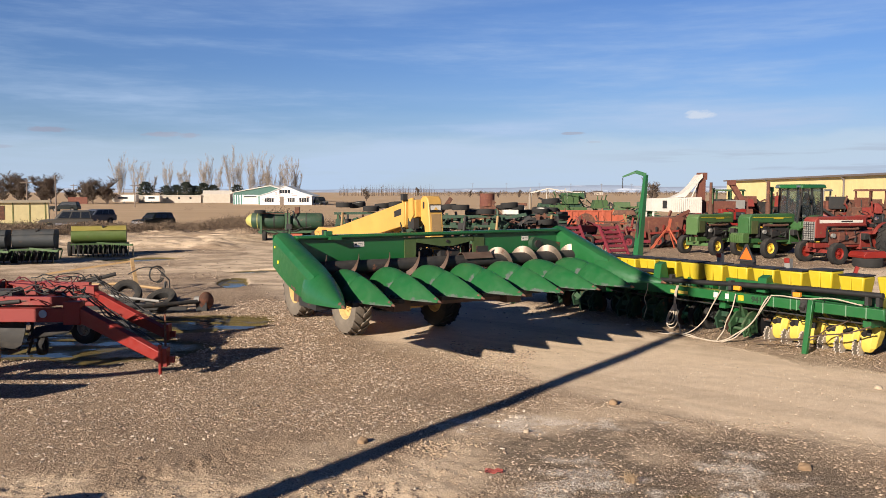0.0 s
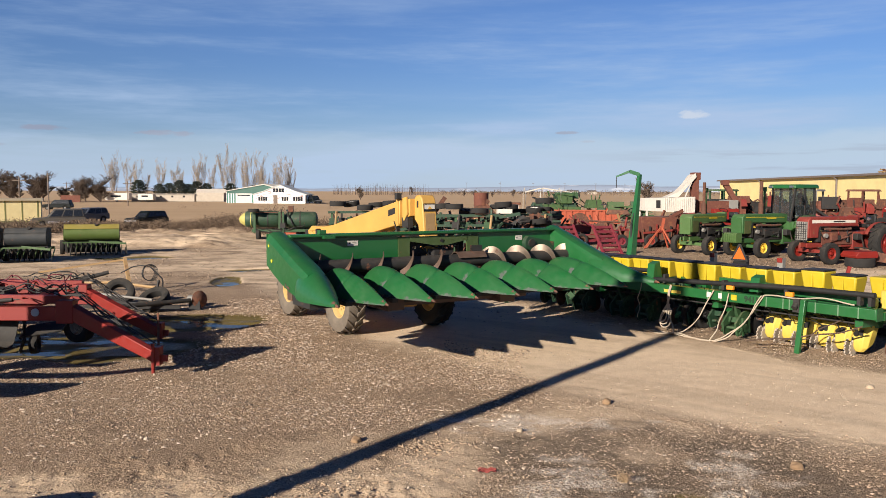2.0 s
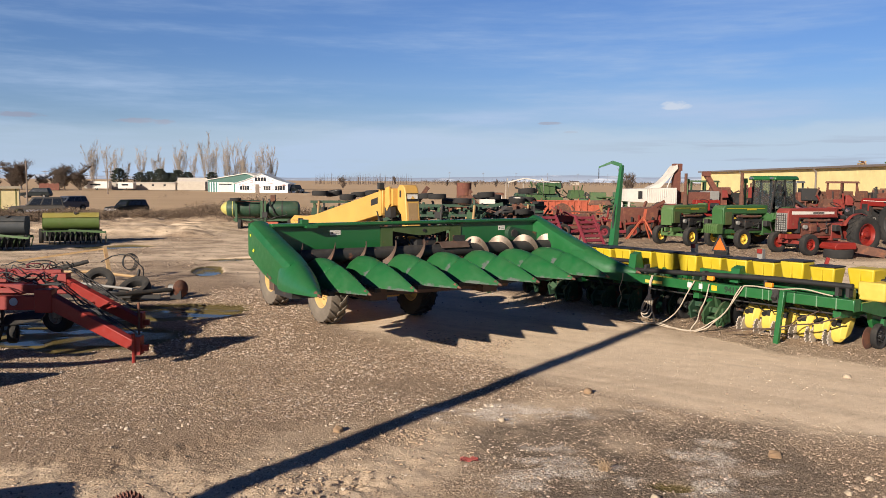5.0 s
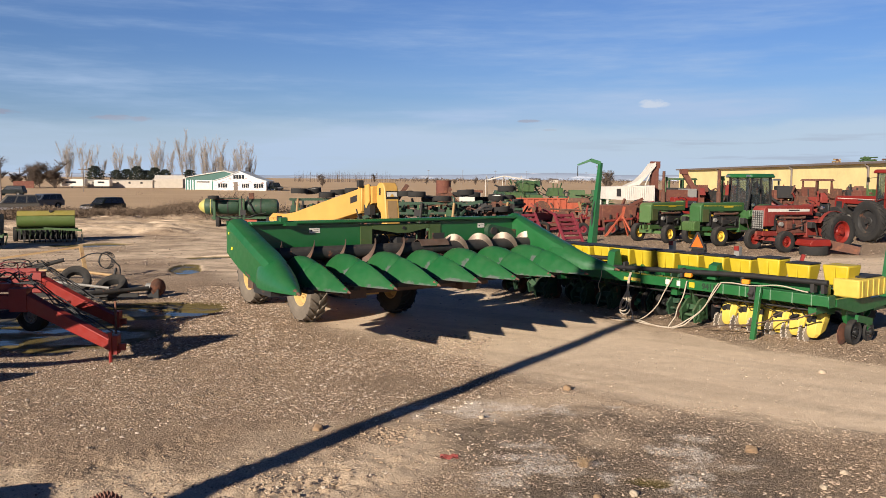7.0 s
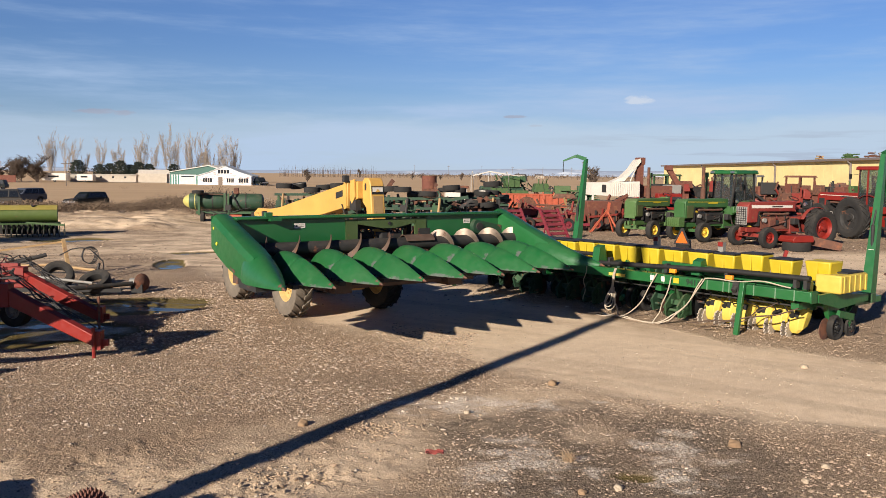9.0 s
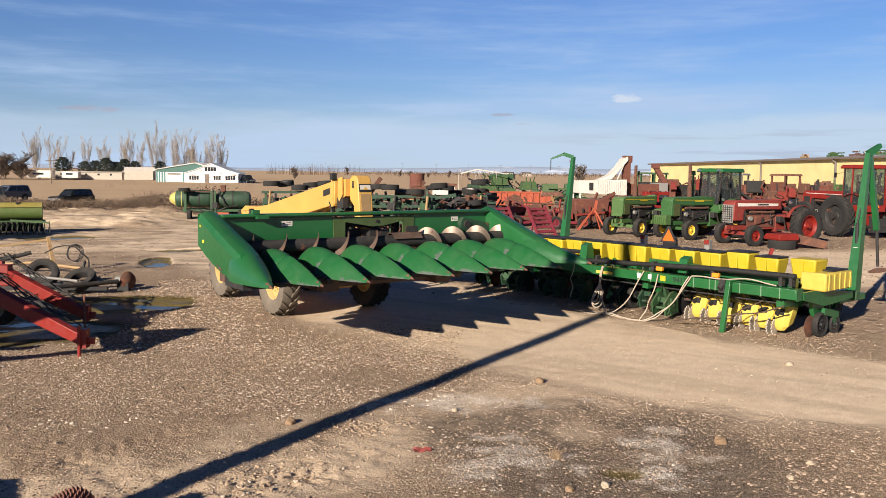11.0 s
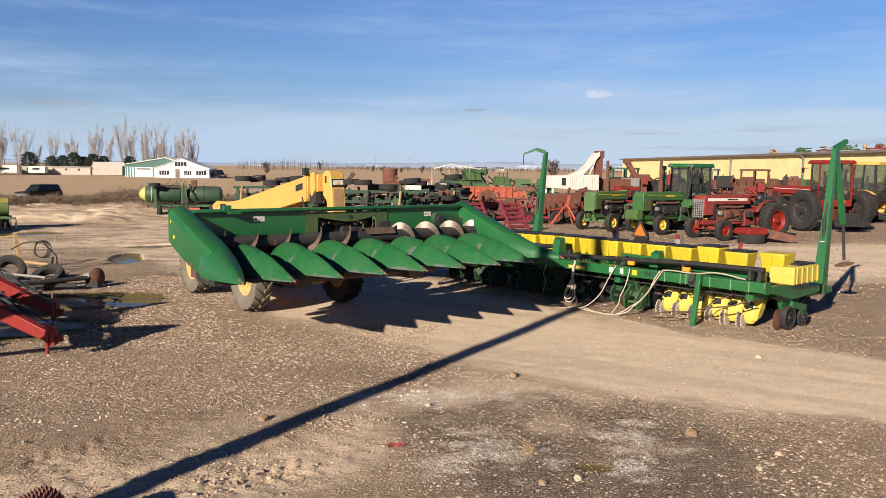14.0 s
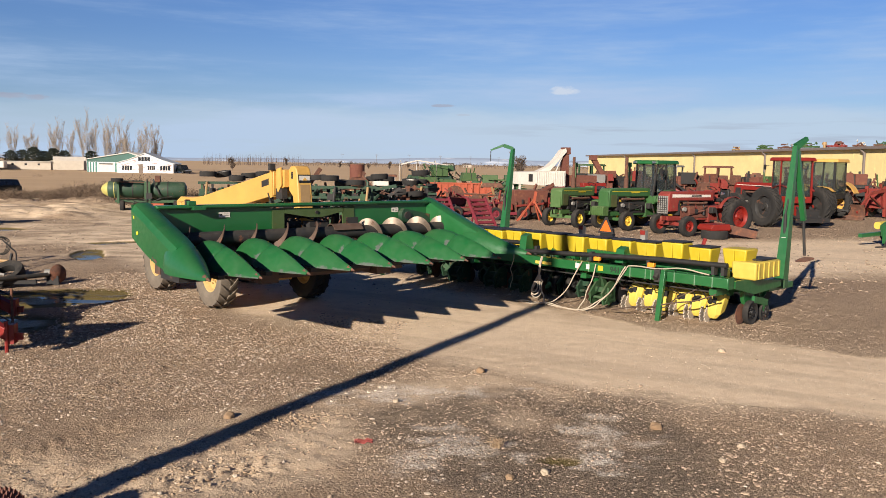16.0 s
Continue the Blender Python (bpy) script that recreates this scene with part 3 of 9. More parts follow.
for k, (cx, cy, a, bb, rz) in enumerate(POOLS):
    ring = [(1.5 * a * math.cos(t), 1.5 * bb * math.sin(t)) for t in (2 * math.pi * i / 40 for i in range(40))]
    m = Mesh().put([(x, y, 0) for x, y in ring], [tuple(range(40))])
    solo("puddle", m, WATER, "shallow muddy puddle on the gravel reflecting the sky", "puddle", cx, cy, WATER_Z + 0.0005 * k, rz, kind="structure")

# ---- wheels, hoses ----
WHEEL_CACHE = {}


def tyre_mesh(R, w, rim, mat, lugs):
    key = ("tyre", R, w, rim, mat.name, lugs)
    if key not in WHEEL_CACHE:
        h = w / 2
        Rb = R - (0.035 * R / 0.6 if lugs else 0)
        prof = [(rim, -h * 0.72), (rim + (R - rim) * 0.35, -h * 0.98), (rim + (R - rim) * 0.7, -h), (Rb - 0.02 * R, -h * 0.92), (Rb, -h * 0.72), (Rb + 0.005, 0), (Rb, h * 0.72),
                (Rb - 0.02 * R, h * 0.92), (rim + (R - rim) * 0.7, h), (rim + (R - rim) * 0.35, h * 0.98), (rim, h * 0.72), (rim - 0.01, 0)]
        m = Mesh().lathe(prof, n=40, loop=True)
        if lugs:
            n = int(2 * math.pi * R / (0.19 * R / 0.6 if lugs == 1 else 0.1))
            for side in (-1, 1):
                for k in range(n):
                    a = 2 * math.pi * (k + (0.5 if side > 0 else 0)) / n
                    ring = []
                    skew = 0.30 if lugs == 1 else 0.05
                    for u, dr in ((0.02, R), (0.55, R), (1.0, R - 0.05 * R)):
                        aa = a - u * skew
                        x = side * u * h
                        ring.append((aa, x, dr))
                    tk = 0.055 * R / 0.6 if lugs == 1 else 0.028
                    vs = []
                    for aa, x, rr in ring:
                        for da in (-tk / 2, tk / 2):
                            for rad in (Rb - 0.02, rr):
                                vs.append((x, math.cos(aa + da / R) * rad, math.sin(aa + da / R) * rad))
                    fs = []
                    for s in (0, 4):
                        fs += [(s, s + 1, s + 5, s + 4), (s + 2, s + 6, s + 7, s + 3), (s + 1, s + 3, s + 7, s + 5)]
                    fs += [(0, 2, 3, 1), (8, 9, 11, 10)]
                    m.put(vs, fs)
        WHEEL_CACHE[key] = m.mesh("tyre", mat)
    return WHEEL_CACHE[key]


def rim_mesh(R, w, mat, dish):
    key = ("rim", R, w, mat.name, dish)
    if key not in WHEEL_CACHE:
        h = w / 2
        prof = [(R * 1.04, -h * 0.74), (R * 0.97, -h * 0.74), (R * 0.9, -h * 0.5), (R * 0.86, -h * dish), (R * 0.35, -h * dish - 0.01), (R * 0.3, -h * dish - 0.05), (0.001, -h * dish - 0.06)]
        m = Mesh().lathe(prof, n=28)
        m.lathe([(r, -a) for r, a in prof[:3]] + [(R * 0.86, h * 0.2), (0.001, h * 0.2)], n=28)
        for k in range(8):
            a = 2 * math.pi * k / 8
            y, z = math.cos(a) * R * 0.48, math.sin(a) * R * 0.48
            m.tube([(-h * dish - 0.04, y, z), (-h * dish, y, z)], 0.018, 6)
        WHEEL_CACHE[key] = m.mesh("rim", mat)
    return WHEEL_CACHE[key]


def hub_mesh(R, w, mat):
    key = ("hub", R, w, mat.name)
    if key not in WHEEL_CACHE:
        WHEEL_CACHE[key] = Mesh().tube([(-w * 0.42, 0, 0), (w * 0.42, 0, 0)], R * 0.22, 16).mesh("wheel", mat)
    return WHEEL_CACHE[key]


def wheel(parent, c, R, w, rim, rim_mat, tyre=None, lugs=0, rz=0, flip=False, ry=0, dish=0.25, tilt=0):
    """A wheel turning about the parent's x axis (or turned by rz); its outer face looks to -x, or +x when flipped."""
    hub = part("wheel", hub_mesh(rim, w, rim_mat), rim_mat, parent, at=pose(*c, tilt, ry, rz + (180 if flip else 0)))
    part("tyre", tyre_mesh(R, w, rim, tyre or TYRE, lugs), tyre, hub)
    part("rim", rim_mesh(rim, w, rim_mat, dish), rim_mat, hub)
    return hub


def sag(p, q, drop, n=8, wob=0.0):
    p, q = Vector(p), Vector(q)
    rnd = random.Random(int(p.x * 100) + int(q.y * 77))
    return [p.lerp(q, k / n) + Vector((rnd.uniform(-wob, wob), rnd.uniform(-wob, wob), -drop * 4 * (k / n) * (1 - k / n))) for k in range(n + 1)]


def snake(p, q, rise, seed, amp=0.05, n=22):
    """A slack hose from p to q, swaying gently."""
    r = random.Random(seed)
    p, q = Vector(p), Vector(q)
    w = [(r.uniform(0.6, 2.4), r.uniform(0, 6.28), r.uniform(0.4, 1.0) * amp) for _ in range(6)]
    out = []
    for k in range(n + 1):
        f = k / n
        e = math.sin(math.pi * f)
        d = Vector([sum(w[2 * a + j][2] * math.sin(2 * math.pi * w[2 * a + j][0] * f + w[2 * a + j][1]) for j in range(2)) for a in range(3)])
        out.append(p.lerp(q, f) + d * e + Vector((0, 0, rise * e)))
    return out


def decal(name, parent, m4, w, h, mat, label=""):
    return part(name, Mesh().box((0, 0, 0), (w, 0.004, h)), mat, parent, label, at=m4)


# ---- corn header held up by the telehandler ----
HEAD = (1.26, 12.66, 31.0)
head = thing("corn_header", "green eight-row corn header held raised by a yellow telehandler", "corn header", HEAD[0], HEAD[1], 0, HEAD[2])


def arch(x, y, w, z0, z1, n=11, power=0.92, lean=0.0):
    out = []
    for i in range(n):
        t = math.pi * i / (n - 1)
        c, s = math.cos(t), math.sin(t)
        out.append((x - w / 2 * math.copysign(abs(c) ** power, c) + lean * s, y, z0 + (z1 - z0) * s ** 0.9))
    return out


def tent(x, y, w, z0, z1, p=1.7, n=15):
    """A gabled section with a softened ridge."""
    out = []
    for i in range(n):
        u = -1 + 2 * i / (n - 1)
        out.append((x + u * w / 2, y, z0 + (z1 - z0) * (1 - abs(u) ** p)))
    return out


def set_wear(ob, rule):
    at = ob.data.attributes.new("wear", "FLOAT", "POINT")
    at.data.foreach_set("value", [rule(v.co) for v in ob.data.vertices])


CONE = [(0.03, 0.05, 1.175, 1.215), (0.25, 0.19, 1.168, 1.288), (0.50, 0.345, 1.163, 1.375), (0.75, 0.49, 1.163, 1.447), (0.95, 0.585, 1.17, 1.497), (1.06, 0.615, 1.18, 1.512), (1.13, 0.61, 1.20, 1.51), (1.15, 0.58, 1.23, 1.495)]
HOOD = [(1.02, 0.50, 1.19, 1.455), (1.16, 0.55, 1.175, 1.515), (1.30, 0.57, 1.175, 1.55), (1.48, 0.58, 1.18, 1.57), (1.66, 0.57, 1.19, 1.57), (1.82, 0.54, 1.21, 1.55), (1.93, 0.50, 1.24, 1.50)]


def snout(x):
    s = part("snout", Mesh().sheet([tent(x, y, w, a, b, 1.5) for y, w, a, b in CONE], 0.010), GREEN_WORN, head)
    set_wear(s, lambda c: max(0.0, min(1.0, (abs(c.x - x) / (0.02 + 0.27 * min(1.0, c.y / 1.05)) - 0.90) * 5.0)) * 0.75 + 0.30 * max(0.0, (c.y - 1.06) / 0.12))
    hd = part("hood", Mesh().sheet([tent(x, y, w, a, b, 1.95) for y, w, a, b in HOOD], 0.010), GREEN_WORN, s)
    set_wear(hd, lambda c: max(0.0, 1.0 - abs(c.y - 1.16) / 0.24) * max(0.0, min(1.0, (x - 0.09 - c.x) / 0.10)) * 1.0)
    part("worn_edge", Mesh().tube([(x - 0.284, 0.98, 1.182), (x - 0.222, 0.75, 1.170), (x - 0.155, 0.50, 1.166), (x - 0.085, 0.25, 1.168)], 0.006, 5), BROWN, s, "rusty rubbed lower edge")
    part("wear_tip", Mesh().tube([(x, 0.12, 1.215), (x, 0.05, 1.20), (x, -0.04, 1.185)], 0.040, 8, 0.011), RUST, s, "rusty brown steel point")


for i in range(1, 8):
    snout((i - 4) * 0.762)
for i in range(8):
    x = (i - 3.5) * 0.762
    u = Mesh().span(x - 0.15, x - 0.05, 0.66, 2.0, 1.11, 1.17).span(x + 0.05, x + 0.15, 0.66, 2.0, 1.11, 1.17).span(x - 0.24, x + 0.24, 1.35, 2.05, 1.0, 1.16)
    for s in (-1, 1):
        u.beam((x + s * 0.12, 0.75, 1.17), (x + s * 0.12, 1.95, 1.24), 0.05, 0.03)
        for k in range(7):
            u.box((x + s * 0.08, 0.80 + k * 0.18, 1.18 + 0.01 * k), (0.07, 0.02, 0.03))
    part("row_unit", u, DARK, head, "dark rusty gathering chains and deck plates")


def end_divider(side):
    x0 = side * 3.05
    # rear wing: upright outer cheek, narrow sloping top, leaning inner cheek
    rows = [(2.74, 3.09, 2.74, 1.58, 1.62, 2.12), (2.45, 3.09, 2.73, 1.46, 1.52, 2.03), (2.10, 3.09, 2.72, 1.34, 1.40, 1.91), (1.75, 3.09, 2.71, 1.245, 1.28, 1.79), (1.40, 3.09, 2.70, 1.185, 1.22, 1.675), (1.10, 3.08, 2.72, 1.165, 1.20, 1.575)]
    rings = []
    for y, xo, xi, zo, zi, zt in rows:
        o, i = side * xo, side * xi
        w = o - i
        r = [(o, y, zo), (o, y, zt - 0.12), (o - 0.05 * side, y, zt - 0.03), (o - 0.12 * side, y, zt), (i + 0.10 * side, y, zt), (i + 0.03 * side, y, zt - 0.03), (i, y, zt - 0.1), (i, y, zi)]
        rings.append(r if side < 0 else r[::-1])
    d = part("end_divider", Mesh().sheet(rings, 0.014), GREEN, head, smooth=28)
    # front point: a rounded half cone lapping over the wing
    cone = [(0.05, 3.04, 0.05, 1.20, 1.24), (0.28, 3.005, 0.17, 1.19, 1.31), (0.55, 2.96, 0.31, 1.18, 1.388), (0.85, 2.915, 0.44, 1.17, 1.482), (1.10, 2.89, 0.51, 1.165, 1.575), (1.26, 2.885, 0.52, 1.18, 1.615), (1.36, 2.88, 0.49, 1.22, 1.625), (1.42, 2.88, 0.42, 1.3, 1.61)]
    part("divider_point", Mesh().sheet([arch(side * cx, y, w, a, b, 15, 1.0) for y, cx, w, a, b in cone], 0.014), GREEN, d)
    back = [(side * 2.915 - 0.17, 2.745), (side * 2.915 + 0.17, 2.745), (side * 2.915 + 0.17, 2.752), (side * 2.915 - 0.17, 2.752)]
    part("end_cap", Mesh().prism(back, 1.6, 2.09, "z"), GREEN, d)
    part("wear_tip", Mesh().tube([(x0 - side * 0.01, 0.14, 1.24), (x0 - side * 0.005, 0.05, 1.225), (x0, -0.04, 1.21)], 0.042, 8, 0.011), RUST, d, "rusty brown steel point")
    part("under_bracket", Mesh().span(side * 2.85 - 0.06, side * 2.85 + 0.06, 1.6, 1.9, 1.12, 1.28).beam((side * 2.85, 1.7, 1.14), (side * 2.6, 2.3, 1.15), 0.08, 0.06), DARK, d)
    part("rub_mark", Mesh().prism([(1.90, 1.325), (1.74, 1.262), (1.69, 1.29), (1.76, 1.325), (1.84, 1.32), (1.88, 1.36)], x0 + side * 0.041, x0 + side * 0.045, "x"), BROWN, d, "rusty scraped patch")
    return d


left_div = end_divider(-1)
end_divider(1)
sheet_l = [(-2.75, 1.42), (-2.75, 2.02), (-0.72, 2.0), (-0.72, 1.42)]
part("back_sheet", Mesh().prism(sheet_l, 2.60, 2.625, "y"), GREEN, head)
part("back_sheet", Mesh().prism([(0.995, 1.42), (0.995, 2.0), (2.75, 2.02), (2.75, 1.42)], 2.60, 2.625, "y"), GREEN, head)
op = Mesh().prism([(-0.715, 1.42), (-0.715, 1.985), (-0.48, 1.985), (-0.48, 1.42)], 2.585, 2.62, "y").prism([(0.745, 1.42), (0.745, 1.985), (0.99, 1.985), (0.99, 1.42)], 2.585, 2.62, "y")
op.prism([(-0.475, 1.895), (-0.475, 1.98), (0.74, 1.98), (0.74, 1.895), (0.30, 1.81), (0.05, 1.81)], 2.58, 2.62, "y")
part("throat_frame", op, painted("dull_olive_green_paint", (0.050, 0.085, 0.022), 0.5, 0.3, 0.3, 0.1), head, "faded olive-green frame round the throat opening")
part("eye_plate", Mesh().tube([(0.17, 2.56, 1.9), (0.17, 2.60, 1.9)], 0.03, 12), DARK, head)
part("top_rail", Mesh().span(-2.76, 2.76, 2.55, 2.68, 2.005, 2.075).span(-2.76, 2.76, 2.5, 2.56, 2.03, 2.06), GREEN, head, bevel=0.008)
tr = []
for y, z in ((2.58, 1.44), (2.5, 1.36), (2.35, 1.29), (2.15, 1.26), (1.98, 1.28), (1.88, 1.33)):
    tr.append([(-2.75 + 0.55 * k, y, z) for k in range(11)])
part("trough", Mesh().sheet(tr, 0.015), BROWN, head, "worn brown auger trough")
part("under_frame", Mesh().span(-1.7, 1.3, 1.5, 2.2, 0.92, 1.02).span(-1.6, -1.3, 1.3, 2.3, 0.88, 1.1).span(0.6, 0.9, 1.3, 2.3, 0.88, 1.1), BROWN, head)
part("main_beam", Mesh().span(-2.85, 2.85, 2.25, 2.45, 1.02, 1.22).span(-2.85, 2.85, 2.48, 2.6, 1.2, 1.44), BROWN, head, bevel=0.01)


def flight(x0, x1, pitch, hand, r0=0.10, r1=0.25, start=0.0):
    n = max(6, int(abs(x1 - x0) / pitch * 26))
    a, b = [], []
    for k in range(n + 1):
        x = x0 + (x1 - x0) * k / n
        t = start + hand * 2 * math.pi * (x - x0) / pitch
        a.append((x, 2.12 + r0 * math.cos(t), 1.56 + r0 * math.sin(t)))
        b.append((x + 0.01, 2.12 + r1 * math.cos(t), 1.56 + r1 * math.sin(t)))
    return Mesh().sheet([a, b], 0.008)


core = Mesh().tube([(-2.78, 2.12, 1.56), (2.78, 2.12, 1.56)], 0.112, 18)
auger = part("auger", core, DARK, head, "dark worn auger tube")
part("flighting", flight(-2.75, 0.05, 0.575, -1, 0.10, 0.215, start=5.231), BROWN, auger, "brown rusty auger flighting")
part("flighting", flight(0.75, 2.74, 0.58, 1, 0.10, 0.232, start=-0.92), STEEL, auger, "polished bright steel auger flighting")
part("paddle", Mesh().sheet([[(0.18 + 0.2 * i, 2.12 + 0.16 * math.cos(a), 1.56 + 0.16 * math.sin(a)) for i in range(4)] for a in (0.7, 1.2, 1.7, 2.2, 2.8)], 0.012), BROWN, auger)
part("paddle", Mesh().box((0.62, 2.10, 1.76), (0.26, 0.012, 0.13)), DARK, auger)
cg = []
for k in range(16):
    t = 2 * math.pi * k / 16
    cg.append((2.16 + 0.14 * math.cos(t) + (0.5 if math.cos(t) > 0 else 0), 1.795 + (0.14 - 0.04 * (math.cos(t) > 0)) * math.sin(t) - (0.08 if math.cos(t) > 0 else 0)))
guard = part("chain_guard", Mesh().prism(cg, 2.47, 2.59, "y"), GREEN_DARK, head)
part("sprocket", Mesh().tube([(2.16, 2.44, 1.795), (2.16, 2.47, 1.795)], 0.075, 16), DARK, guard)
part("lug_block", Mesh().span(-2.25, -2.13, 2.5, 2.6, 2.07, 2.14).span(-2.2, -2.0, 2.42, 2.55, 2.0, 2.04), GREEN, head)
hs = Mesh()
for k, (a, c) in enumerate((((-0.4, 2.75, 1.6), (0.1, 2.72, 1.62)), ((0.3, 2.72, 1.75), (0.9, 2.7, 1.55)), ((-0.1, 2.8, 1.8), (0.5, 2.8, 1.6)))):
    hs.tube(sag(a, c, 0.12 + 0.05 * k, 8, 0.02), 0.017, 6)
part("hoses", hs, BLACK, head)
part("gearbox", Mesh().span(0.1, 0.5, 2.7, 2.95, 1.45, 1.72).tube([(-0.45, 2.8, 1.55), (0.1, 2.8, 1.58)], 0.04, 10).tube([(0.5, 2.8, 1.58), (0.95, 2.8, 1.55)], 0.04, 10), DARK, head)
for sx, sw in ((-1.6, 0.2), (1.95, 0.16)):
    st = decal("sticker", head, pose(sx, 2.596, 1.90), sw, 0.085, WHITE, "white paper sticker with dark print")
    part("print", Mesh().box((-sw * 0.3, -0.004, 0.0), (sw * 0.14, 0.003, 0.03)).box((sw * 0.15, -0.004, 0.015), (sw * 0.45, 0.003, 0.005)).box((sw * 0.15, -0.004, -0.015), (sw * 0.4, 0.003, 0.005)), DARK, st)
YPRINT = painted("yellow_print", (0.75, 0.65, 0.04), 0.5, 0.1, 0)


def letters(name, text, size, mat, parent, m4, label="", depth=0.002, bold=0.0):
    cu = bpy.data.curves.new(name, "FONT")
    cu.body, cu.size, cu.extrude, cu.align_x, cu.align_y, cu.offset, cu.resolution_u = text, size, depth, "CENTER", "CENTER", bold, 3
    cu.materials.append(mat)
    tmp = bpy.data.objects.new(name, cu)
    me = bpy.data.meshes.new_from_object(tmp)
    bpy.data.objects.remove(tmp)
    return part(name, me, mat, parent, label, at=m4)


letters("lettering", "69", 0.07, YPRINT, left_div, pose(-3.098, 2.48, 1.66, 90, 0, -90), "yellow numerals", bold=0.004)
part("mark", Mesh().box((-3.095, 2.62, 1.90), (0.006, 0.03, 0.04)), YPRINT, left_div, "small yellow mark")

# ---- telehandler, in the header's own directions ----
tele = thing("telehandler", "yellow telehandler with dusty tyres carrying a green corn header", "telehandler", HEAD[0], HEAD[1], 0, HEAD[2])
TC = 0.06
chas = Mesh().span(TC - 0.42, TC + 0.42, 3.75, 7.75, 0.62, 1.02).span(TC - 0.36, TC + 0.36, 3.9, 4.8, 0.5, 0.62)
part("chassis", chas, CATY, tele, bevel=0.02)
for y in (4.38, 7.1):
    part("axle", Mesh().tube([(TC - 0.85, y, 0.62), (TC + 0.85, y, 0.62)], 0.11, 12).tube([(TC - 0.2, y, 0.6), (TC + 0.2, y, 0.6)], 0.2, 12), DARK, tele)
    for s in (-1, 1):
        wheel(tele, (TC + s * 1.01, y, 0.635), 0.635, 0.36, 0.315, RIM_DUSTY, TYRE_DUSTY if s < 0 else TYRE, 1, flip=s > 0)
        part("mudguard", Mesh().sheet([[(TC + s * 0.94 + dx, y + math.cos(a) * 0.74, 0.66 + math.sin(a) * 0.72) for a in (radians(35 + 22 * k) for k in range(6))] for dx in (-0.2, 0.2)], 0.02), BLACK, tele) if y > 5 else None
pod = part("engine_pod", Mesh().prism([(4.98, 0.55), (6.45, 0.55), (6.45, 1.02), (6.2, 1.32), (5.2, 1.22), (4.98, 0.95)], TC - 1.0, TC - 0.43, "x"), BLACK, tele, bevel=0.03)
part("yellow_panel", Mesh().prism([(5.0, 0.74), (6.44, 0.84), (6.44, 0.92), (5.0, 0.83)], TC - 1.012, TC - 1.001, "x").prism([(5.6, 1.27), (6.2, 1.34), (6.42, 1.08), (6.3, 1.02), (5.9, 1.12)], TC - 1.012, TC - 1.001, "x"), CATY, pod)
part("red_stripe", Mesh().prism([(5.0, 0.845), (6.44, 0.935), (6.44, 0.955), (5.0, 0.865)], TC - 1.012, TC - 1.001, "x"), RED, pod)
part("emblem", Mesh().box((TC - 1.006, 5.95, 1.03), (0.006, 0.36, 0.13)).box((TC - 1.006, 5.95, 0.97), (0.006, 0.2, 0.06)), WHITE, pod, "plain white emblem")
part("step_tank", Mesh().span(TC - 0.98, TC - 0.45, 4.95, 6.3, 0.42, 0.7), DARK, tele, bevel=0.03)
part("hood", Mesh().prism([(6.4, 1.0), (7.95, 1.0), (7.95, 1.55), (7.7, 1.72), (6.4, 1.60)], TC - 0.62, TC - 0.15, "x"), CATY, tele, bevel=0.04)
boom = Mesh()
BX = 0.10
boom.prism([(8.3, 1.66), (8.35, 1.85), (8.1, 1.965), (7.4, 1.97), (6.9, 2.025), (3.70, 2.62), (3.70, 2.16), (5.05, 1.91), (7.2, 1.62)], BX - 0.19, BX + 0.19, "x")
bo = part("boom", boom, CATY, tele, bevel=0.015)
part("inner_boom", Mesh().prism([(3.695, 2.59), (3.38, 2.65), (3.38, 2.33), (3.695, 2.24)], BX - 0.13, BX + 0.15, "x"), CATY, bo)
part("wear_pad", Mesh().prism([(3.82, 2.625), (3.72, 2.65), (3.72, 2.13), (3.82, 2.11)], BX - 0.202, BX + 0.202, "x"), CATY, bo)
nose = [(3.40, 2.66), (3.33, 2.72), (3.20, 2.72), (3.13, 2.66), (3.10, 2.58), (2.98, 1.62), (3.16, 1.58), (3.26, 2.15), (3.40, 2.26)]
no = part("boom_nose", Mesh().prism(nose, BX - 0.03, BX + 0.27, "x"), CATY, bo, bevel=0.02)
NF = pose(BX + 0.12, 3.085, 2.49, -7.1)
part("emblem", Mesh().box((0, 0, 0), (0.26, 0.012, 0.15)), BLACK, no, "black and white emblem plate", at=NF)
part("emblem_mark", Mesh().box((0, -0.008, 0.01), (0.22, 0.006, 0.085)), WHITE, no, at=NF)
part("emblem_peak", Mesh().prism([(-0.05, -0.035), (0.05, -0.035), (0.0, 0.025)], -0.015, -0.0115, "y"), CATY, no, "yellow triangle", at=NF)
part("recess_panel", Mesh().box((0, 0, 0), (0.20, 0.012, 0.40)), BUFF, no, at=pose(BX + 0.12, 3.052, 2.18, -7.1))
part("slot", Mesh().box((BX - 0.034, 3.27, 2.55), (0.012, 0.05, 0.13)), DARK, no)
part("work_lamp", Mesh().span(BX - 0.27, BX - 0.15, 3.68, 3.76, 2.63, 2.76), DARK, bo, bevel=0.01)
part("emblem", Mesh().prism([(4.16, 2.30), (3.88, 2.355), (3.88, 2.475), (4.16, 2.42)], BX - 0.196, BX - 0.19, "x"), DARK, bo, "plain dark emblem")
part("mirror", Mesh().span(TC - 0.55, TC - 0.42, 6.9, 6.94, 1.75, 1.95), BLACK, tele, bevel=0.02)
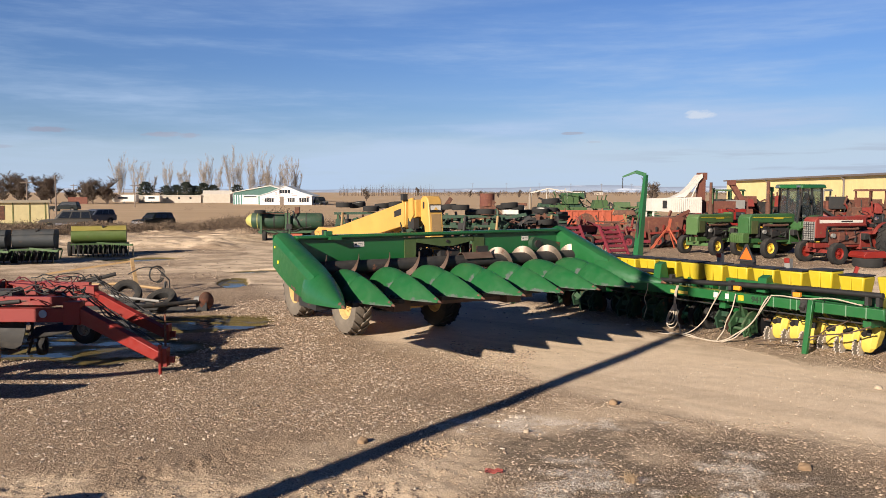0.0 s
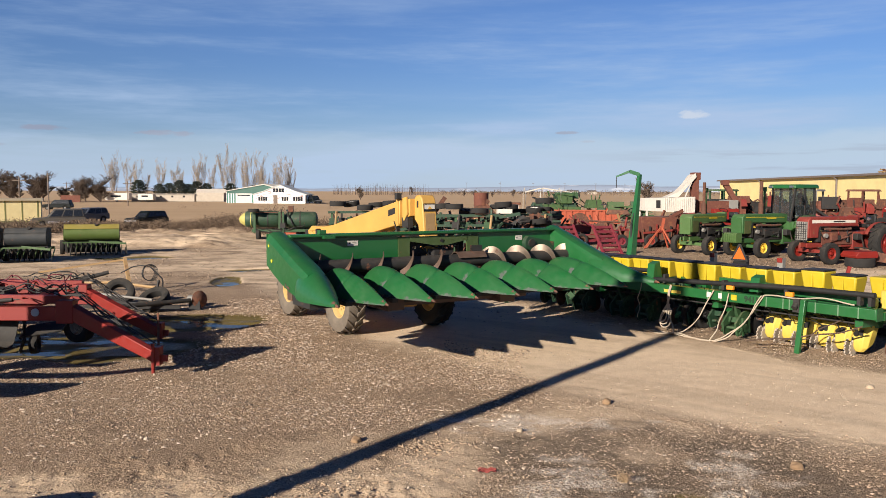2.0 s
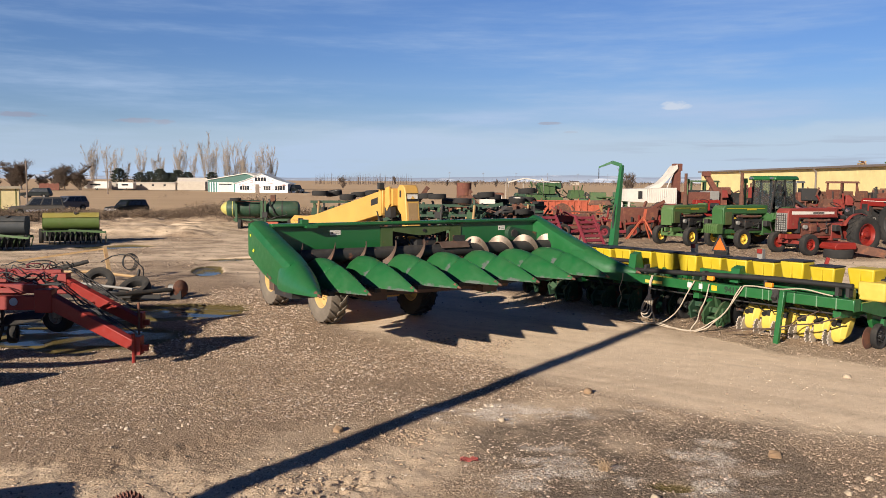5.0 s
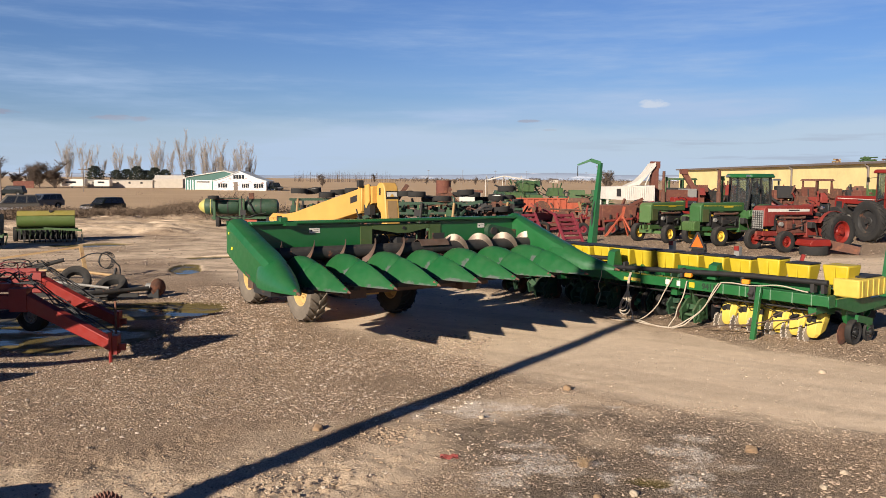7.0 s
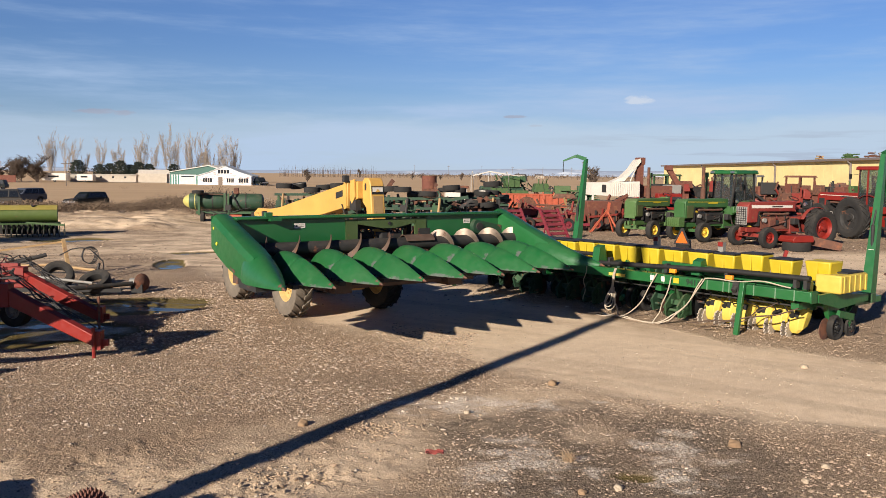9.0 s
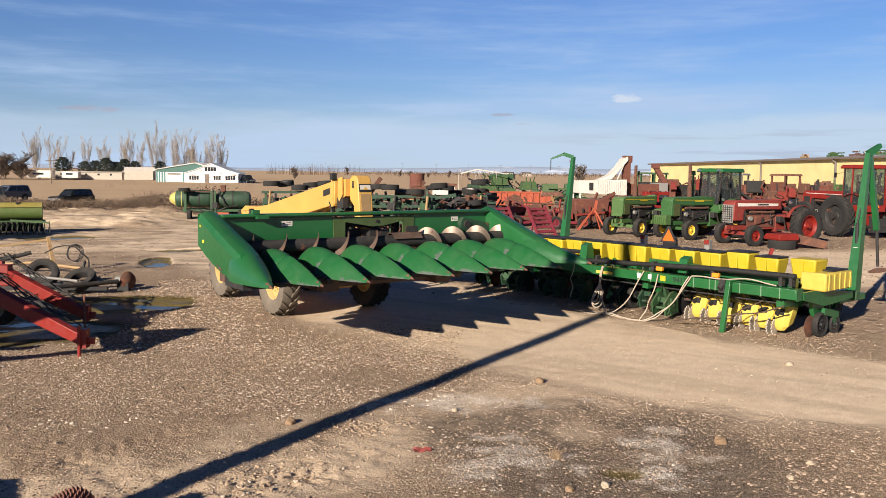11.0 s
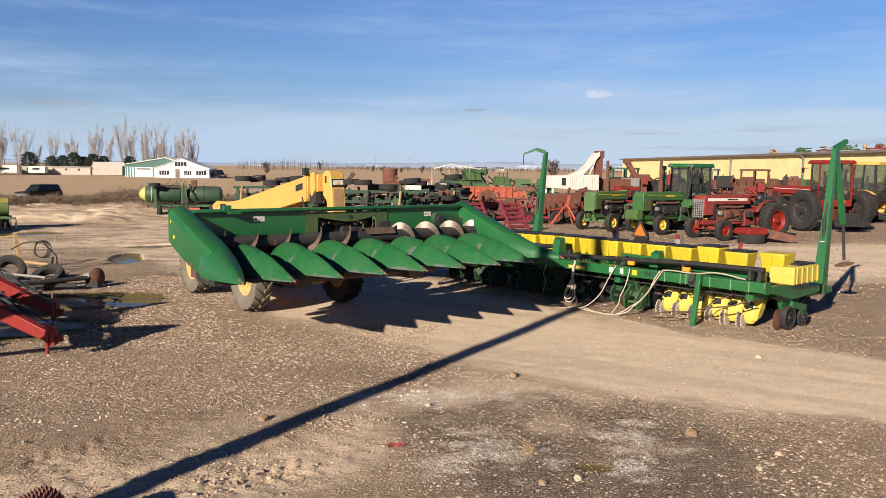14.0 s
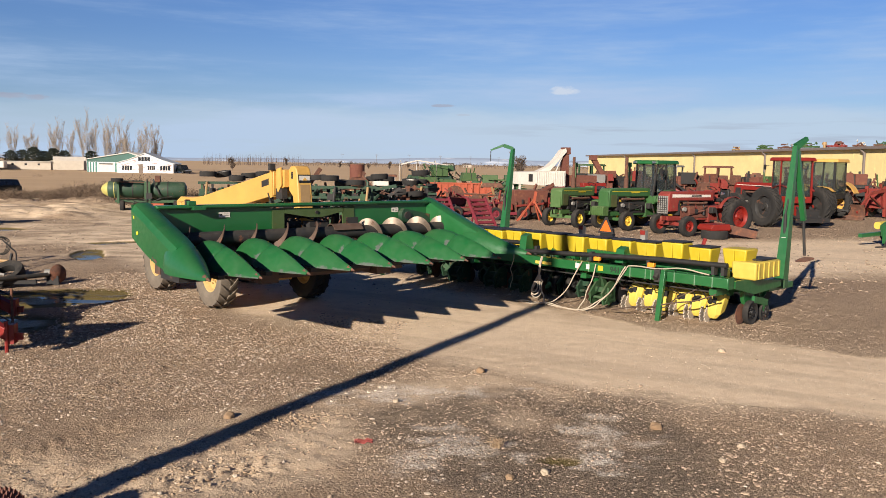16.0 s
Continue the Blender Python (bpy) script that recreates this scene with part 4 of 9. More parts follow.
part("pivot_bracket", Mesh().span(BX - 0.3, BX + 0.3, 7.55, 8.05, 1.0, 1.86).tube([(BX - 0.34, 7.8, 1.78), (BX + 0.34, 7.8, 1.78)], 0.07, 12), CATY, tele, bevel=0.02)
part("lift_cylinder", Mesh().tube([(BX, 6.6, 1.1), (BX, 5.2, 1.75)], 0.07, 12).tube([(BX, 5.2, 1.75), (BX, 4.6, 2.02)], 0.045, 12), GREY, tele)
part("carriage", Mesh().beam((BX - 0.45, 2.95, 1.25), (BX - 0.45, 2.85, 1.9), 0.1, 0.12).beam((BX + 0.65, 2.95, 1.25), (BX + 0.65, 2.85, 1.9), 0.1, 0.12).span(BX - 0.5, BX + 0.7, 2.88, 3.0, 1.2, 1.32).span(BX - 0.5, BX + 0.7, 2.84, 2.94, 1.78, 1.9)
     .beam((BX - 0.3, 2.95, 1.26), (BX - 0.3, 1.9, 1.18 - 0.18), 0.1, 0.05).beam((BX + 0.5, 2.95, 1.26), (BX + 0.5, 1.9, 1.0), 0.1, 0.05), DARK, tele)
cabf = Mesh()
for x, y in ((TC + 0.4, 5.0), (TC + 1.0, 5.0), (TC + 0.4, 6.4), (TC + 1.0, 6.4)):
    cabf.beam((x, y, 0.9), (x, y, 2.2), 0.06, 0.06)
cabf.span(TC + 0.36, TC + 1.04, 4.95, 6.45, 2.2, 2.26).span(TC + 0.36, TC + 1.04, 4.95, 6.45, 0.85, 1.15)
part("cab_frame", cabf, BLACK, tele)
hz = Mesh()
for k in range(4):
    hz.tube(sag((BX - 0.2 + 0.03 * k, 3.9, 2.2), (BX - 0.22, 3.3, 1.75 + 0.05 * k), 0.12 + 0.04 * k, 8), 0.014, 6)
part("boom_hoses", hz, BLACK, bo)

part("tilt_cylinder", Mesh().tube([(BX + 0.12, 3.95, 2.12), (BX + 0.12, 3.45, 1.95)], 0.06, 10).tube([(BX + 0.12, 3.45, 1.95), (BX + 0.12, 3.12, 1.85)], 0.035, 10), DARK, bo)
part("hose_guard", Mesh().span(BX - 0.16, BX - 0.05, 3.42, 3.66, 2.10, 2.30).span(BX - 0.12, BX + 0.2, 3.45, 3.6, 1.75, 2.0), DARK, bo)
part("yoke_plate", Mesh().prism([(3.62, 2.66), (3.46, 2.69), (3.44, 2.35), (3.56, 2.22), (3.62, 2.30)], BX - 0.17, BX - 0.145, "x"), CATY, bo)
rh = random.Random(31)
for k in range(9):
    a = (BX + rh.uniform(-0.35, 0.55), 2.72 + rh.uniform(0, 0.25), rh.uniform(1.5, 1.85))
    c = (a[0] + rh.uniform(-0.4, 0.4), a[1] + rh.uniform(0, 0.25), rh.uniform(1.5, 1.9))
    part("hose", Mesh().tube(sag(a, c, rh.uniform(-0.12, 0.12), 8, 0.02), 0.014, 6), BLACK, tele, "black hydraulic hose")
part("coupler_plate", Mesh().span(BX - 0.4, BX - 0.1, 2.84, 2.87, 1.42, 1.74), DARK, tele)
part("coupler_plate", Mesh().span(BX + 0.25, BX + 0.5, 2.84, 2.87, 1.42, 1.7), DARK, tele)

# ---- row-crop planter ----
plant = thing("seed_planter", "long green row-crop planter with yellow seed boxes parked on gravel", "planter", 7.13, 13.02, 0, 125)
part("toolbar", Mesh().span(0.0, 9.3, -0.09, 0.09, 0.735, 0.915), GREEN, plant, bevel=0.012)
part("end_plate", Mesh().span(-0.015, 0.0, -0.10, 0.10, 0.72, 0.93), GREEN, plant)
for x in (0.28, 0.62, 1.02, 1.5, 1.62, 1.95, 2.9, 3.2):
    part("clamp_band", Mesh().span(x, x + 0.018, 0.09, 0.096, 0.73, 0.92), painted("pale_clamp_paint", (0.13, 0.22, 0.13), 0.5, 0.3, 0.2) if x == 0.28 else bpy.data.materials["pale_clamp_paint"], plant)
part("rear_toolbar", Mesh().span(0.1, 9.2, -2.6, -2.44, 0.5, 0.66), GREEN_OLD, plant)
for x in (0.3, 3.1, 6.2, 9.0):
    part("cross_beam", Mesh().span(x, x + 0.14, -2.5, -0.1, 0.56, 0.68), GREEN, plant)
part("vacuum_tube", Mesh().tube([(0.08, -0.02, 1.12), (1.5, -0.02, 1.11), (3.0, -0.02, 1.05), (4.6, -0.02, 0.99)], 0.05, 10), BLACK, plant, "black plastic air tube")
part("vacuum_tube", Mesh().tube([(4.9, -0.35, 1.12), (6.5, -0.35, 1.10), (8.6, -0.35, 1.05)], 0.045, 10), BLACK, plant, "black plastic air tube")
for x in (0.12, 0.3, 1.6, 2.9, 4.3):
    part("tube_bracket", Mesh().span(x, x + 0.06, -0.1, 0.02, 0.94, 1.12), DARK, plant)


def seed_box(x, y, z, lid=True, w=0.46, d=0.62, h=0.34, mat=YELLOW):
    b = part("seed_box", Mesh().box((x, y, z), (w * 0.80, d * 0.74, h), taper=(1.24, 1.32)).box((x, y - d * 0.05, z - h * 0.65), (w * 0.3, d * 0.4, h * 0.3), taper=(1.6, 1.5)), mat, plant, bevel=0.03)
    if lid:
        part("lid", Mesh().box((x, y, z + h / 2 + 0.016), (w * 1.0, d * 1.02, 0.024), taper=(0.95, 0.95)), BLACK, b, "black plastic lid", bevel=0.01)
    part("hopper_rib", Mesh().span(x - 0.012, x + 0.012, y + d * 0.43, y + d * 0.5, z - h * 0.4, z + h * 0.4), mat, b)
    return b


for k in range(9):
    seed_box(1.0 + 0.575 * k, -0.92, 1.14 + (0.05 if k == 1 else 0.0), True, 0.475, 0.42, 0.36)
seed_box(0.30, -0.92, 1.18, False, 0.48, 0.5, 0.36, YELLOW)
for k in range(3):
    seed_box(6.08 + 0.56 * k, -0.92, 1.14)
for k in range(3, 9):
    seed_box(5.2 + 0.56 * (k - 2), -0.45, 0.98, k > 5, 0.5, 0.4, 0.26)
for k in range(9):
    xk = 1.0 + 0.575 * k
    part("hopper_support", Mesh().prism([(-1.12, 0.97), (-0.72, 0.97), (-0.66, 0.80), (-0.80, 0.55), (-1.2, 0.50)], xk - 0.22, xk - 0.18, "x").prism([(-1.12, 0.97), (-0.72, 0.97), (-0.66, 0.80), (-0.80, 0.55), (-1.2, 0.50)], xk + 0.18, xk + 0.22, "x").span(xk - 0.18, xk + 0.18, -1.0, -0.96, 0.55, 0.95), GREEN_DARK, plant)
fert = part("tank_box", Mesh().box((0.08, -1.13, 0.99), (0.46, 0.98, 0.32), taper=(1.0, 1.02)), YELLOW_FADED, plant, "pale yellow ribbed plastic box", bevel=0.03)
for k in range(5):
    part("rib", Mesh().span(-0.165, -0.145, -1.58 + 0.2 * k, -1.53 + 0.2 * k, 0.85, 1.13), YELLOW_FADED, fert)
part("lid", Mesh().box((0.08, -1.28, 1.165), (0.36, 0.62, 0.03), taper=(0.94, 0.98)), BLACK, fert, "black plastic lid", bevel=0.01)
part("unit_frame", Mesh().prism([(-0.15, 0.85), (-0.5, 0.85), (-2.0, 0.72), (-2.0, 0.6), (-0.9, 0.55), (-0.15, 0.72)], -0.02, 0.03, "x").prism([(-0.15, 0.85), (-0.5, 0.85), (-2.0, 0.72), (-2.0, 0.6), (-0.9, 0.55), (-0.15, 0.72)], 0.28, 0.33, "x"), GREEN, plant)
part("unit_shank", Mesh().prism([(-0.75, 0.75), (-1.15, 0.7), (-1.2, 0.35), (-0.95, 0.25), (-0.8, 0.45)], 0.12, 0.2, "x"), GREEN, plant)
wheel(plant, (0.05, -0.92, 0.21), 0.215, 0.11, 0.17, BLACK, TYRE, 0, rz=0)
wheel(plant, (0.02, -1.42, 0.17), 0.175, 0.05, 0.15, DARK, TYRE, 0)
part("closing_arm", Mesh().beam((0.02, -0.95, 0.45), (0.02, -1.5, 0.34), 0.06, 0.12).beam((0.02, -1.3, 0.4), (0.02, -1.42, 0.17), 0.05, 0.08), GREEN, plant)
part("opener_disc", Mesh().lathe([(0.0, -0.008), (0.19, -0.003), (0.19, 0.003), (0.0, 0.008)], (0.14, -0.72, 0.19), (1, 0, 0), 24), RUST, plant, "rusty opener disc")


def toothed_wheel(c, r, n, t, axis):
    """A flat wheel with square teeth, on the given axle."""
    d, sd, u = frame_of(axis)
    c = Vector(c)
    ring = []
    for k in range(n * 2):
        for f in (0.25, 0.75):
            a = 2 * math.pi * (k + f) / (n * 2)
            ring.append((sd * math.cos(a) + u * math.sin(a)) * (r if k % 2 else r * 0.78))
    return Mesh().loft([[c - d * t / 2 + p for p in ring], [c + d * t / 2 + p for p in ring]])


DUSTY_STEEL = painted("dusty_pale_steel", (0.40, 0.34, 0.27), 0.7, 0.4, 0.3)


def yellow_unit(x, y):
    rings = []
    for z, dx, dy, w, d in ((0.09, -0.05, 0.00, 0.15, 0.16), (0.17, -0.06, -0.03, 0.27, 0.30), (0.32, -0.05, -0.07, 0.34, 0.38), (0.46, -0.07, -0.11, 0.33, 0.36), (0.57, -0.10, -0.14, 0.25, 0.26), (0.61, -0.11, -0.15, 0.14, 0.16)):
        rings.append([(x + dx + i * w / 2, y + dy + j * d / 2, z + (0.03 if j < 0 else -0.02)) for i, j in ((-1, -0.55), (-0.55, -1), (0.55, -1), (1, -0.55), (1, 0.55), (0.55, 1), (-0.55, 1), (-1, 0.55))])
    c = part("unit_cover", Mesh().loft(rings), YELLOW_FADED, plant, bevel=0.01, smooth=30)
    for dx, dy, turn in ((0.12, 0.13, 0.16), (0.03, 0.10, 0.06)):
        part("toothed_wheel", toothed_wheel((x + dx, y + dy, 0.13), 0.150, 13, 0.022, (1, turn, 0)), DUSTY_STEEL, c, "dusty pale steel trash wheel")
    part("unit_motor", Mesh().span(x - 0.13, x - 0.06, y + 0.02, y + 0.10, 0.34, 0.46).tube([(x - 0.02, y + 0.06, 0.40), (x - 0.02, y + 0.13, 0.38)], 0.045, 10), BLACK, c)
    part("slot", Mesh().span(x + 0.02, x + 0.045, y + 0.06, y + 0.13, 0.24, 0.32).span(x - 0.06, x + 0.0, y + 0.06, y + 0.115, 0.26, 0.29), DARK, c)
    part("unit_arm", Mesh().beam((x - 0.2, y - 0.1, 0.5), (x - 0.1, y + 0.35, 0.72), 0.05, 0.06), GREEN_DARK, c)
    part("unit_hose", Mesh().tube(snake((x - 0.05, y + 0.05, 0.44), (x + 0.16, y + 0.45, 0.74), -0.05, int(x * 50), 0.05, 12), 0.011, 6), BLACK, c)


for x in (0.62, 0.94, 1.25, 1.60, 1.95, 2.30):
    yellow_unit(x, -0.58)


def green_unit(x, y, s=1.0):
    u = Mesh()
    u.prism([(y - 0.25 * s, 0.1), (y + 0.15 * s, 0.06), (y + 0.22 * s, 0.3), (y + 0.02, 0.5), (y - 0.2 * s, 0.55)], x - 0.16, x - 0.12, "x").prism([(y - 0.25 * s, 0.1), (y + 0.15 * s, 0.06), (y + 0.22 * s, 0.3), (y + 0.02, 0.5), (y - 0.2 * s, 0.55)], x + 0.12, x + 0.16, "x")
    u.beam((x - 0.2, y, 0.35), (x + 0.2, y, 0.35), 0.1, 0.1).beam((x, y - 0.1, 0.4), (x, y + 0.1, 0.75), 0.08, 0.1).tube([(x - 0.22, y + 0.1, 0.2), (x + 0.22, y + 0.1, 0.2)], 0.03, 8)
    for a in range(7):
        t = a * 2 * math.pi / 7
        u.beam((x - 0.19, y + 0.05, 0.2), (x - 0.19, y + 0.05 + 0.14 * math.cos(t), 0.2 + 0.14 * math.sin(t)), 0.02, 0.05)
        u.beam((x + 0.19, y + 0.05, 0.2), (x + 0.19, y + 0.05 + 0.14 * math.cos(t + 0.4), 0.2 + 0.14 * math.sin(t + 0.4)), 0.02, 0.05)
    # cleaners past x = 3 take a darker green for the shade under the toolbar
    part("row_cleaner", u, GREEN_DARK if x > 3 else GREEN_OLD, plant, "green row cleaner with toothed wheels")


for x in (2.85, 5.0, 5.75, 6.9):
    green_unit(x, -0.3)
for x in (3.5, 4.3, 6.3, 7.6, 8.4):
    green_unit(x, -0.75)
for x in (3.9, 4.25, 7.2):
    wheel(plant, (x, -0.75, 0.24), 0.24, 0.1, 0.16, BLACK, TYRE, 0)
for x in (1.3, 7.9):
    wheel(plant, (x, -2.9, 0.42), 0.42, 0.28, 0.2, GREEN, TYRE, 2)
wheel(plant, (0.75, -2.75, 0.40), 0.40, 0.24, 0.19, GREEN, TYRE, 2)
part("stand_leg", Mesh().beam((1.26, 0.22, -0.03), (1.20, 0.16, 0.95), 0.09, 0.07), GREEN, plant, bevel=0.006)
part("stand_leg", Mesh().beam((9.15, 0.16, 0.0), (9.12, 0.13, 0.98), 0.08, 0.07), GREEN, plant)
part("leg_socket", Mesh().span(1.26, 1.38, 0.09, 0.2, 0.72, 0.95).tube([(1.32, 0.2, 0.86), (1.32, 0.26, 0.80)], 0.05, 10), DARK, plant)
for x in (1.54, 2.75):
    part("marker_lamp", Mesh().span(x - 0.07, x + 0.07, 0.0, 0.07, 0.96, 1.04), AMBER, plant, "small amber lamp", bevel=0.008)
part("fold_beam", Mesh().beam((0.25, -0.42, 0.93), (2.75, -0.42, 1.0), 0.12, 0.20), GREEN, plant, bevel=0.01)
part("fold_cylinder", Mesh().tube([(0.6, -0.30, 1.06), (1.5, -0.30, 1.06)], 0.045, 10).tube([(1.5, -0.30, 1.06), (2.2, -0.30, 1.07)], 0.022, 8), DARK, plant)
fold = Mesh().beam((0.5, -0.3, 1.0), (3.2, -0.3, 1.06), 0.12, 0.16)
part("fold_arm", fold, GREEN, plant)
for x, h in ((2.35, 1.26), (4.8, 1.34), (6.2, 1.3)):
    part("fold_tower", Mesh().prism([(-0.4, 0.95), (-0.1, 0.95), (-0.15, h - 0.05), (-0.3, h)], x - 0.09, x + 0.09, "x"), GREEN, plant)
RUST_DARK = painted("dark_brown_cable", (0.075, 0.045, 0.028), 0.8, 0.3, 0.1)
GREEN_TXT = painted("dark_green_print", (0.01, 0.03, 0.012), 0.6, 0.1, 0)
letters("lettering", "9411", 0.15, GREEN_TXT, plant, pose(2.26, 0.094, 0.825, 90, 0, 180), "dark stencilled numerals", bold=0.006)
for x, w, mat in ((2.63, 0.12, YELLOW), (2.93, 0.08, WHITE), (3.18, 0.1, WHITE)):
    decal("sticker", plant, pose(x, 0.095, 0.83), w, 0.1, mat)
decal("name_plate", plant, pose(4.05, 0.095, 0.80), 0.42, 0.06, YELLOW_FADED, "yellow name strip")
for a, c, d in (((3.05, 0.12, 0.93), (3.75, 0.40, 0.02), 0.22), ((2.0, 0.1, 0.94), (0.35, 0.1, 0.95), -0.04), ((2.0, 0.1, 0.94), (2.75, 0.45, 0.02), 0.18), ((2.04, 0.12, 0.93), (2.85, 0.50, 0.02), 0.22), ((2.75, 0.45, 0.02), (4.4, 0.52, 0.02), 0.0), ((2.85, 0.5, 0.02), (4.2, 0.42, 0.02), 0.0), ((3.75, 0.40, 0.02), (4.3, 0.55, 0.02), 0.0), ((2.72, 0.12, 0.90), (2.9, 0.42, 0.02), 0.14)):
    part("hose", Mesh().tube(snake(a, c, -d, int(a[0] * 31 + c[0] * 17), 0.03, 18), 0.012, 6), ROPE, plant, "pale slack hydraulic hose")
for dx, top, wide, low in ((0.0, 0.56, 0.13, 0.40), (0.02, 0.57, 0.09, 0.36), (-0.03, 0.55, 0.16, 0.45)):
    loop = [(4.08 + dx + wide * math.sin(t) * (1 - math.cos(t)) * 0.6, 0.17 + 0.05 * dx + 0.16 * (1 - math.cos(t)) / 2, top - low * (1 - math.cos(t)) / 2) for t in (2 * math.pi * j / 24 for j in range(25))]
    part("hose", Mesh().tube(loop, 0.012, 6), ROPE, plant, "pale hose hung in a loop")
for dx in (0.0, 0.03):
    part("hose", Mesh().tube([(4.06 + dx, 0.10, 0.93), (4.07 + dx, 0.15, 0.80), (4.08 + dx, 0.17, 0.55)], 0.013, 6), ROPE, plant)
part("hose", Mesh().tube(snake((4.08, 0.17, 0.56), (3.72, 0.44, 0.03), 0.06, 9, 0.02, 14), 0.012, 6), ROPE, plant, "pale slack hydraulic hose")
part("hose", Mesh().tube(snake((4.85, 0.1, 0.9), (4.92, 0.12, 0.18), 0.0, 12, 0.02), 0.009, 6), ROPE, plant)
part("rod", Mesh().tube(snake((0.2, 0.1, 0.62), (2.2, 0.3, 0.1), -0.06, 3, 0.03, 12), 0.014, 6), RUST_DARK, plant)
part("rod", Mesh().tube(snake((0.6, 0.05, 0.66), (1.9, 0.35, 0.06), -0.08, 5, 0.04, 12), 0.011, 6), RUST_DARK, plant)


def marker_arm(x, y, folded):
    arm = part("marker_arm", Mesh().beam((x, y + 0.22, 0.45), (x, y - 0.14, 3.28), 0.24, 0.20, (1, 0, 0), 0.09, 0.09), GREEN, plant)
    part("cylinder", Mesh().tube([(x, y + 0.12, 1.0), (x, y + 0.17, 1.9)], 0.035, 8).tube([(x, y + 0.17, 1.9), (x, y + 0.06, 2.2)], 0.018, 8), DARK, arm)
    part("marker_mount", Mesh().span(x - 0.12, x + 0.12, y - 0.1, -2.4, 0.40, 0.52), GREEN, arm)
    if not folded:
        part("upper_arm", Mesh().beam((x, y - 0.14, 3.27), (x + 0.2, y + 0.05, 3.36), 0.09, 0.10).beam((x + 0.2, y + 0.05, 3.36), (x + 0.55, y + 0.2, 3.22), 0.06, 0.07, w2=0.04, h2=0.04), GREEN, arm)
        part("chain", Mesh().tube([(x + 0.55, y + 0.2, 3.2), (x + 0.55, y + 0.2, 2.9)], 0.012, 5), DARK, arm)
        return
    part("upper_arm", Mesh().beam((x, y - 0.14, 3.26), (x - 0.10, y - 0.42, 3.44), 0.09, 0.14, w2=0.07, h2=0.08), GREEN, arm)
    part("inner_arm", Mesh().beam((x, y - 0.2, 3.2), (x - 0.05, y - 0.62, 1.75), 0.09, 0.10, (1, 0, 0)), GREEN, arm)
    part("disc_shaft", Mesh().tube([(x - 0.05, y - 0.62, 1.75), (x - 0.07, y - 0.72, 1.0)], 0.032, 8), DARK, arm)
    part("marker_disc", Mesh().lathe([(0.0, 0.03), (0.1, 0.015), (0.19, -0.02), (0.19, -0.026), (0.1, 0.008), (0.0, 0.022)], (x - 0.07, y - 0.74, 0.93), (0.15, 0.2, 1), 24), RUST, arm, "rusty marker disc")
    part("sticker", Mesh().box((x + 0.0, y + 0.19, 1.35), (0.10, 0.004, 0.16)), WHITE, arm)


marker_arm(0.5, -3.4, True)
marker_arm(9.0, -4.4, False)
sm = part("slow_sign_post", Mesh().prism([(-0.22, 0.85), (0.22, 0.85), (0.14, 1.45), (-0.14, 1.45)], -1.9, -1.8, "y"), BLACK, plant, at=pose(3.83, 0, 0))
part("warning_triangle", Mesh().prism([(-0.21, 1.34), (0.21, 1.34), (0.03, 1.70), (-0.03, 1.70)], -1.79, -1.78, "y"), DARK, sm, "dark weathered border")
part("triangle_face", Mesh().prism([(-0.15, 1.38), (0.15, 1.38), (0.0, 1.64)], -1.779, -1.772, "y"), SIGN, sm, "orange reflective triangle")
for x, y in ((4.48, -1.8), (2.87, -1.8)):
    t = part("tail_post", Mesh().span(x - 0.06, x + 0.06, y - 0.05, y + 0.05, 1.0, 1.46), GREY, plant)
    part("tail_lamp", Mesh().span(x - 0.055, x + 0.055, y + 0.05, y + 0.07, 1.38, 1.47), RED, t, "red tail lamp")
part("red_lever", Mesh().beam((1.25, -1.25, 1.2), (1.2, -1.3, 1.45), 0.05, 0.06), RED, plant)
rq = random.Random(8)
for k in range(26):
    x = rq.uniform(2.6, 8.8)
    a = Vector((x, rq.uniform(-0.9, -0.05), rq.uniform(0.25, 1.1)))
    e = a + Vector((rq.uniform(-0.5, 0.5), rq.uniform(-0.2, 0.15), rq.uniform(-0.25, 0.3)))
    part("linkage_bar", Mesh().beam(a, e, rq.uniform(0.03, 0.07), rq.uniform(0.05, 0.12)), (GREEN, GREEN_DARK, DARK, GREEN_OLD)[k % 4], plant)
part("hitch_tongue", Mesh().beam((9.2, 0.2, 0.75), (9.5, 0.9, 0.6), 0.14, 0.16), GREEN, plant)

# chains, drive shafts and frames packed under the seed boxes
# mostly dark parts, added to deepen the shade beneath the planter
rp = random.Random(77)
part("drive_shaft", Mesh().tube([(0.3, -0.62, 0.66), (9.0, -0.62, 0.66)], 0.022, 8), DARK, plant)
part("drive_shaft", Mesh().tube([(0.3, -0.25, 0.60), (9.0, -0.25, 0.60)], 0.018, 8), DARK, plant)
for k in range(12):
    x = 2.7 + 0.55 * k
    part("press_wheel_arm", Mesh().beam((x, -0.8, 0.5), (x + 0.05, -1.5, 0.25), 0.06, 0.12).beam((x + 0.2, -0.75, 0.62), (x + 0.22, -1.4, 0.2), 0.05, 0.08).span(x - 0.1, x + 0.3, -1.0, -0.85, 0.3, 0.62), GREEN_DARK if k % 2 else DARK, plant)
    part("closing_wheel", Mesh().lathe([(0.0, -0.03), (0.12, -0.03), (0.155, -0.015), (0.155, 0.015), (0.12, 0.03), (0.0, 0.03)], (x + 0.1, -1.5, 0.16), (1, 0.2, 0), 18), BLACK, plant)
    part("gauge_wheel", Mesh().lathe([(0.0, -0.05), (0.15, -0.05), (0.2, -0.03), (0.2, 0.03), (0.15, 0.05), (0.0, 0.05)], (x + 0.12, -0.95, 0.2), (1, 0.05, 0), 20), BLACK, plant)
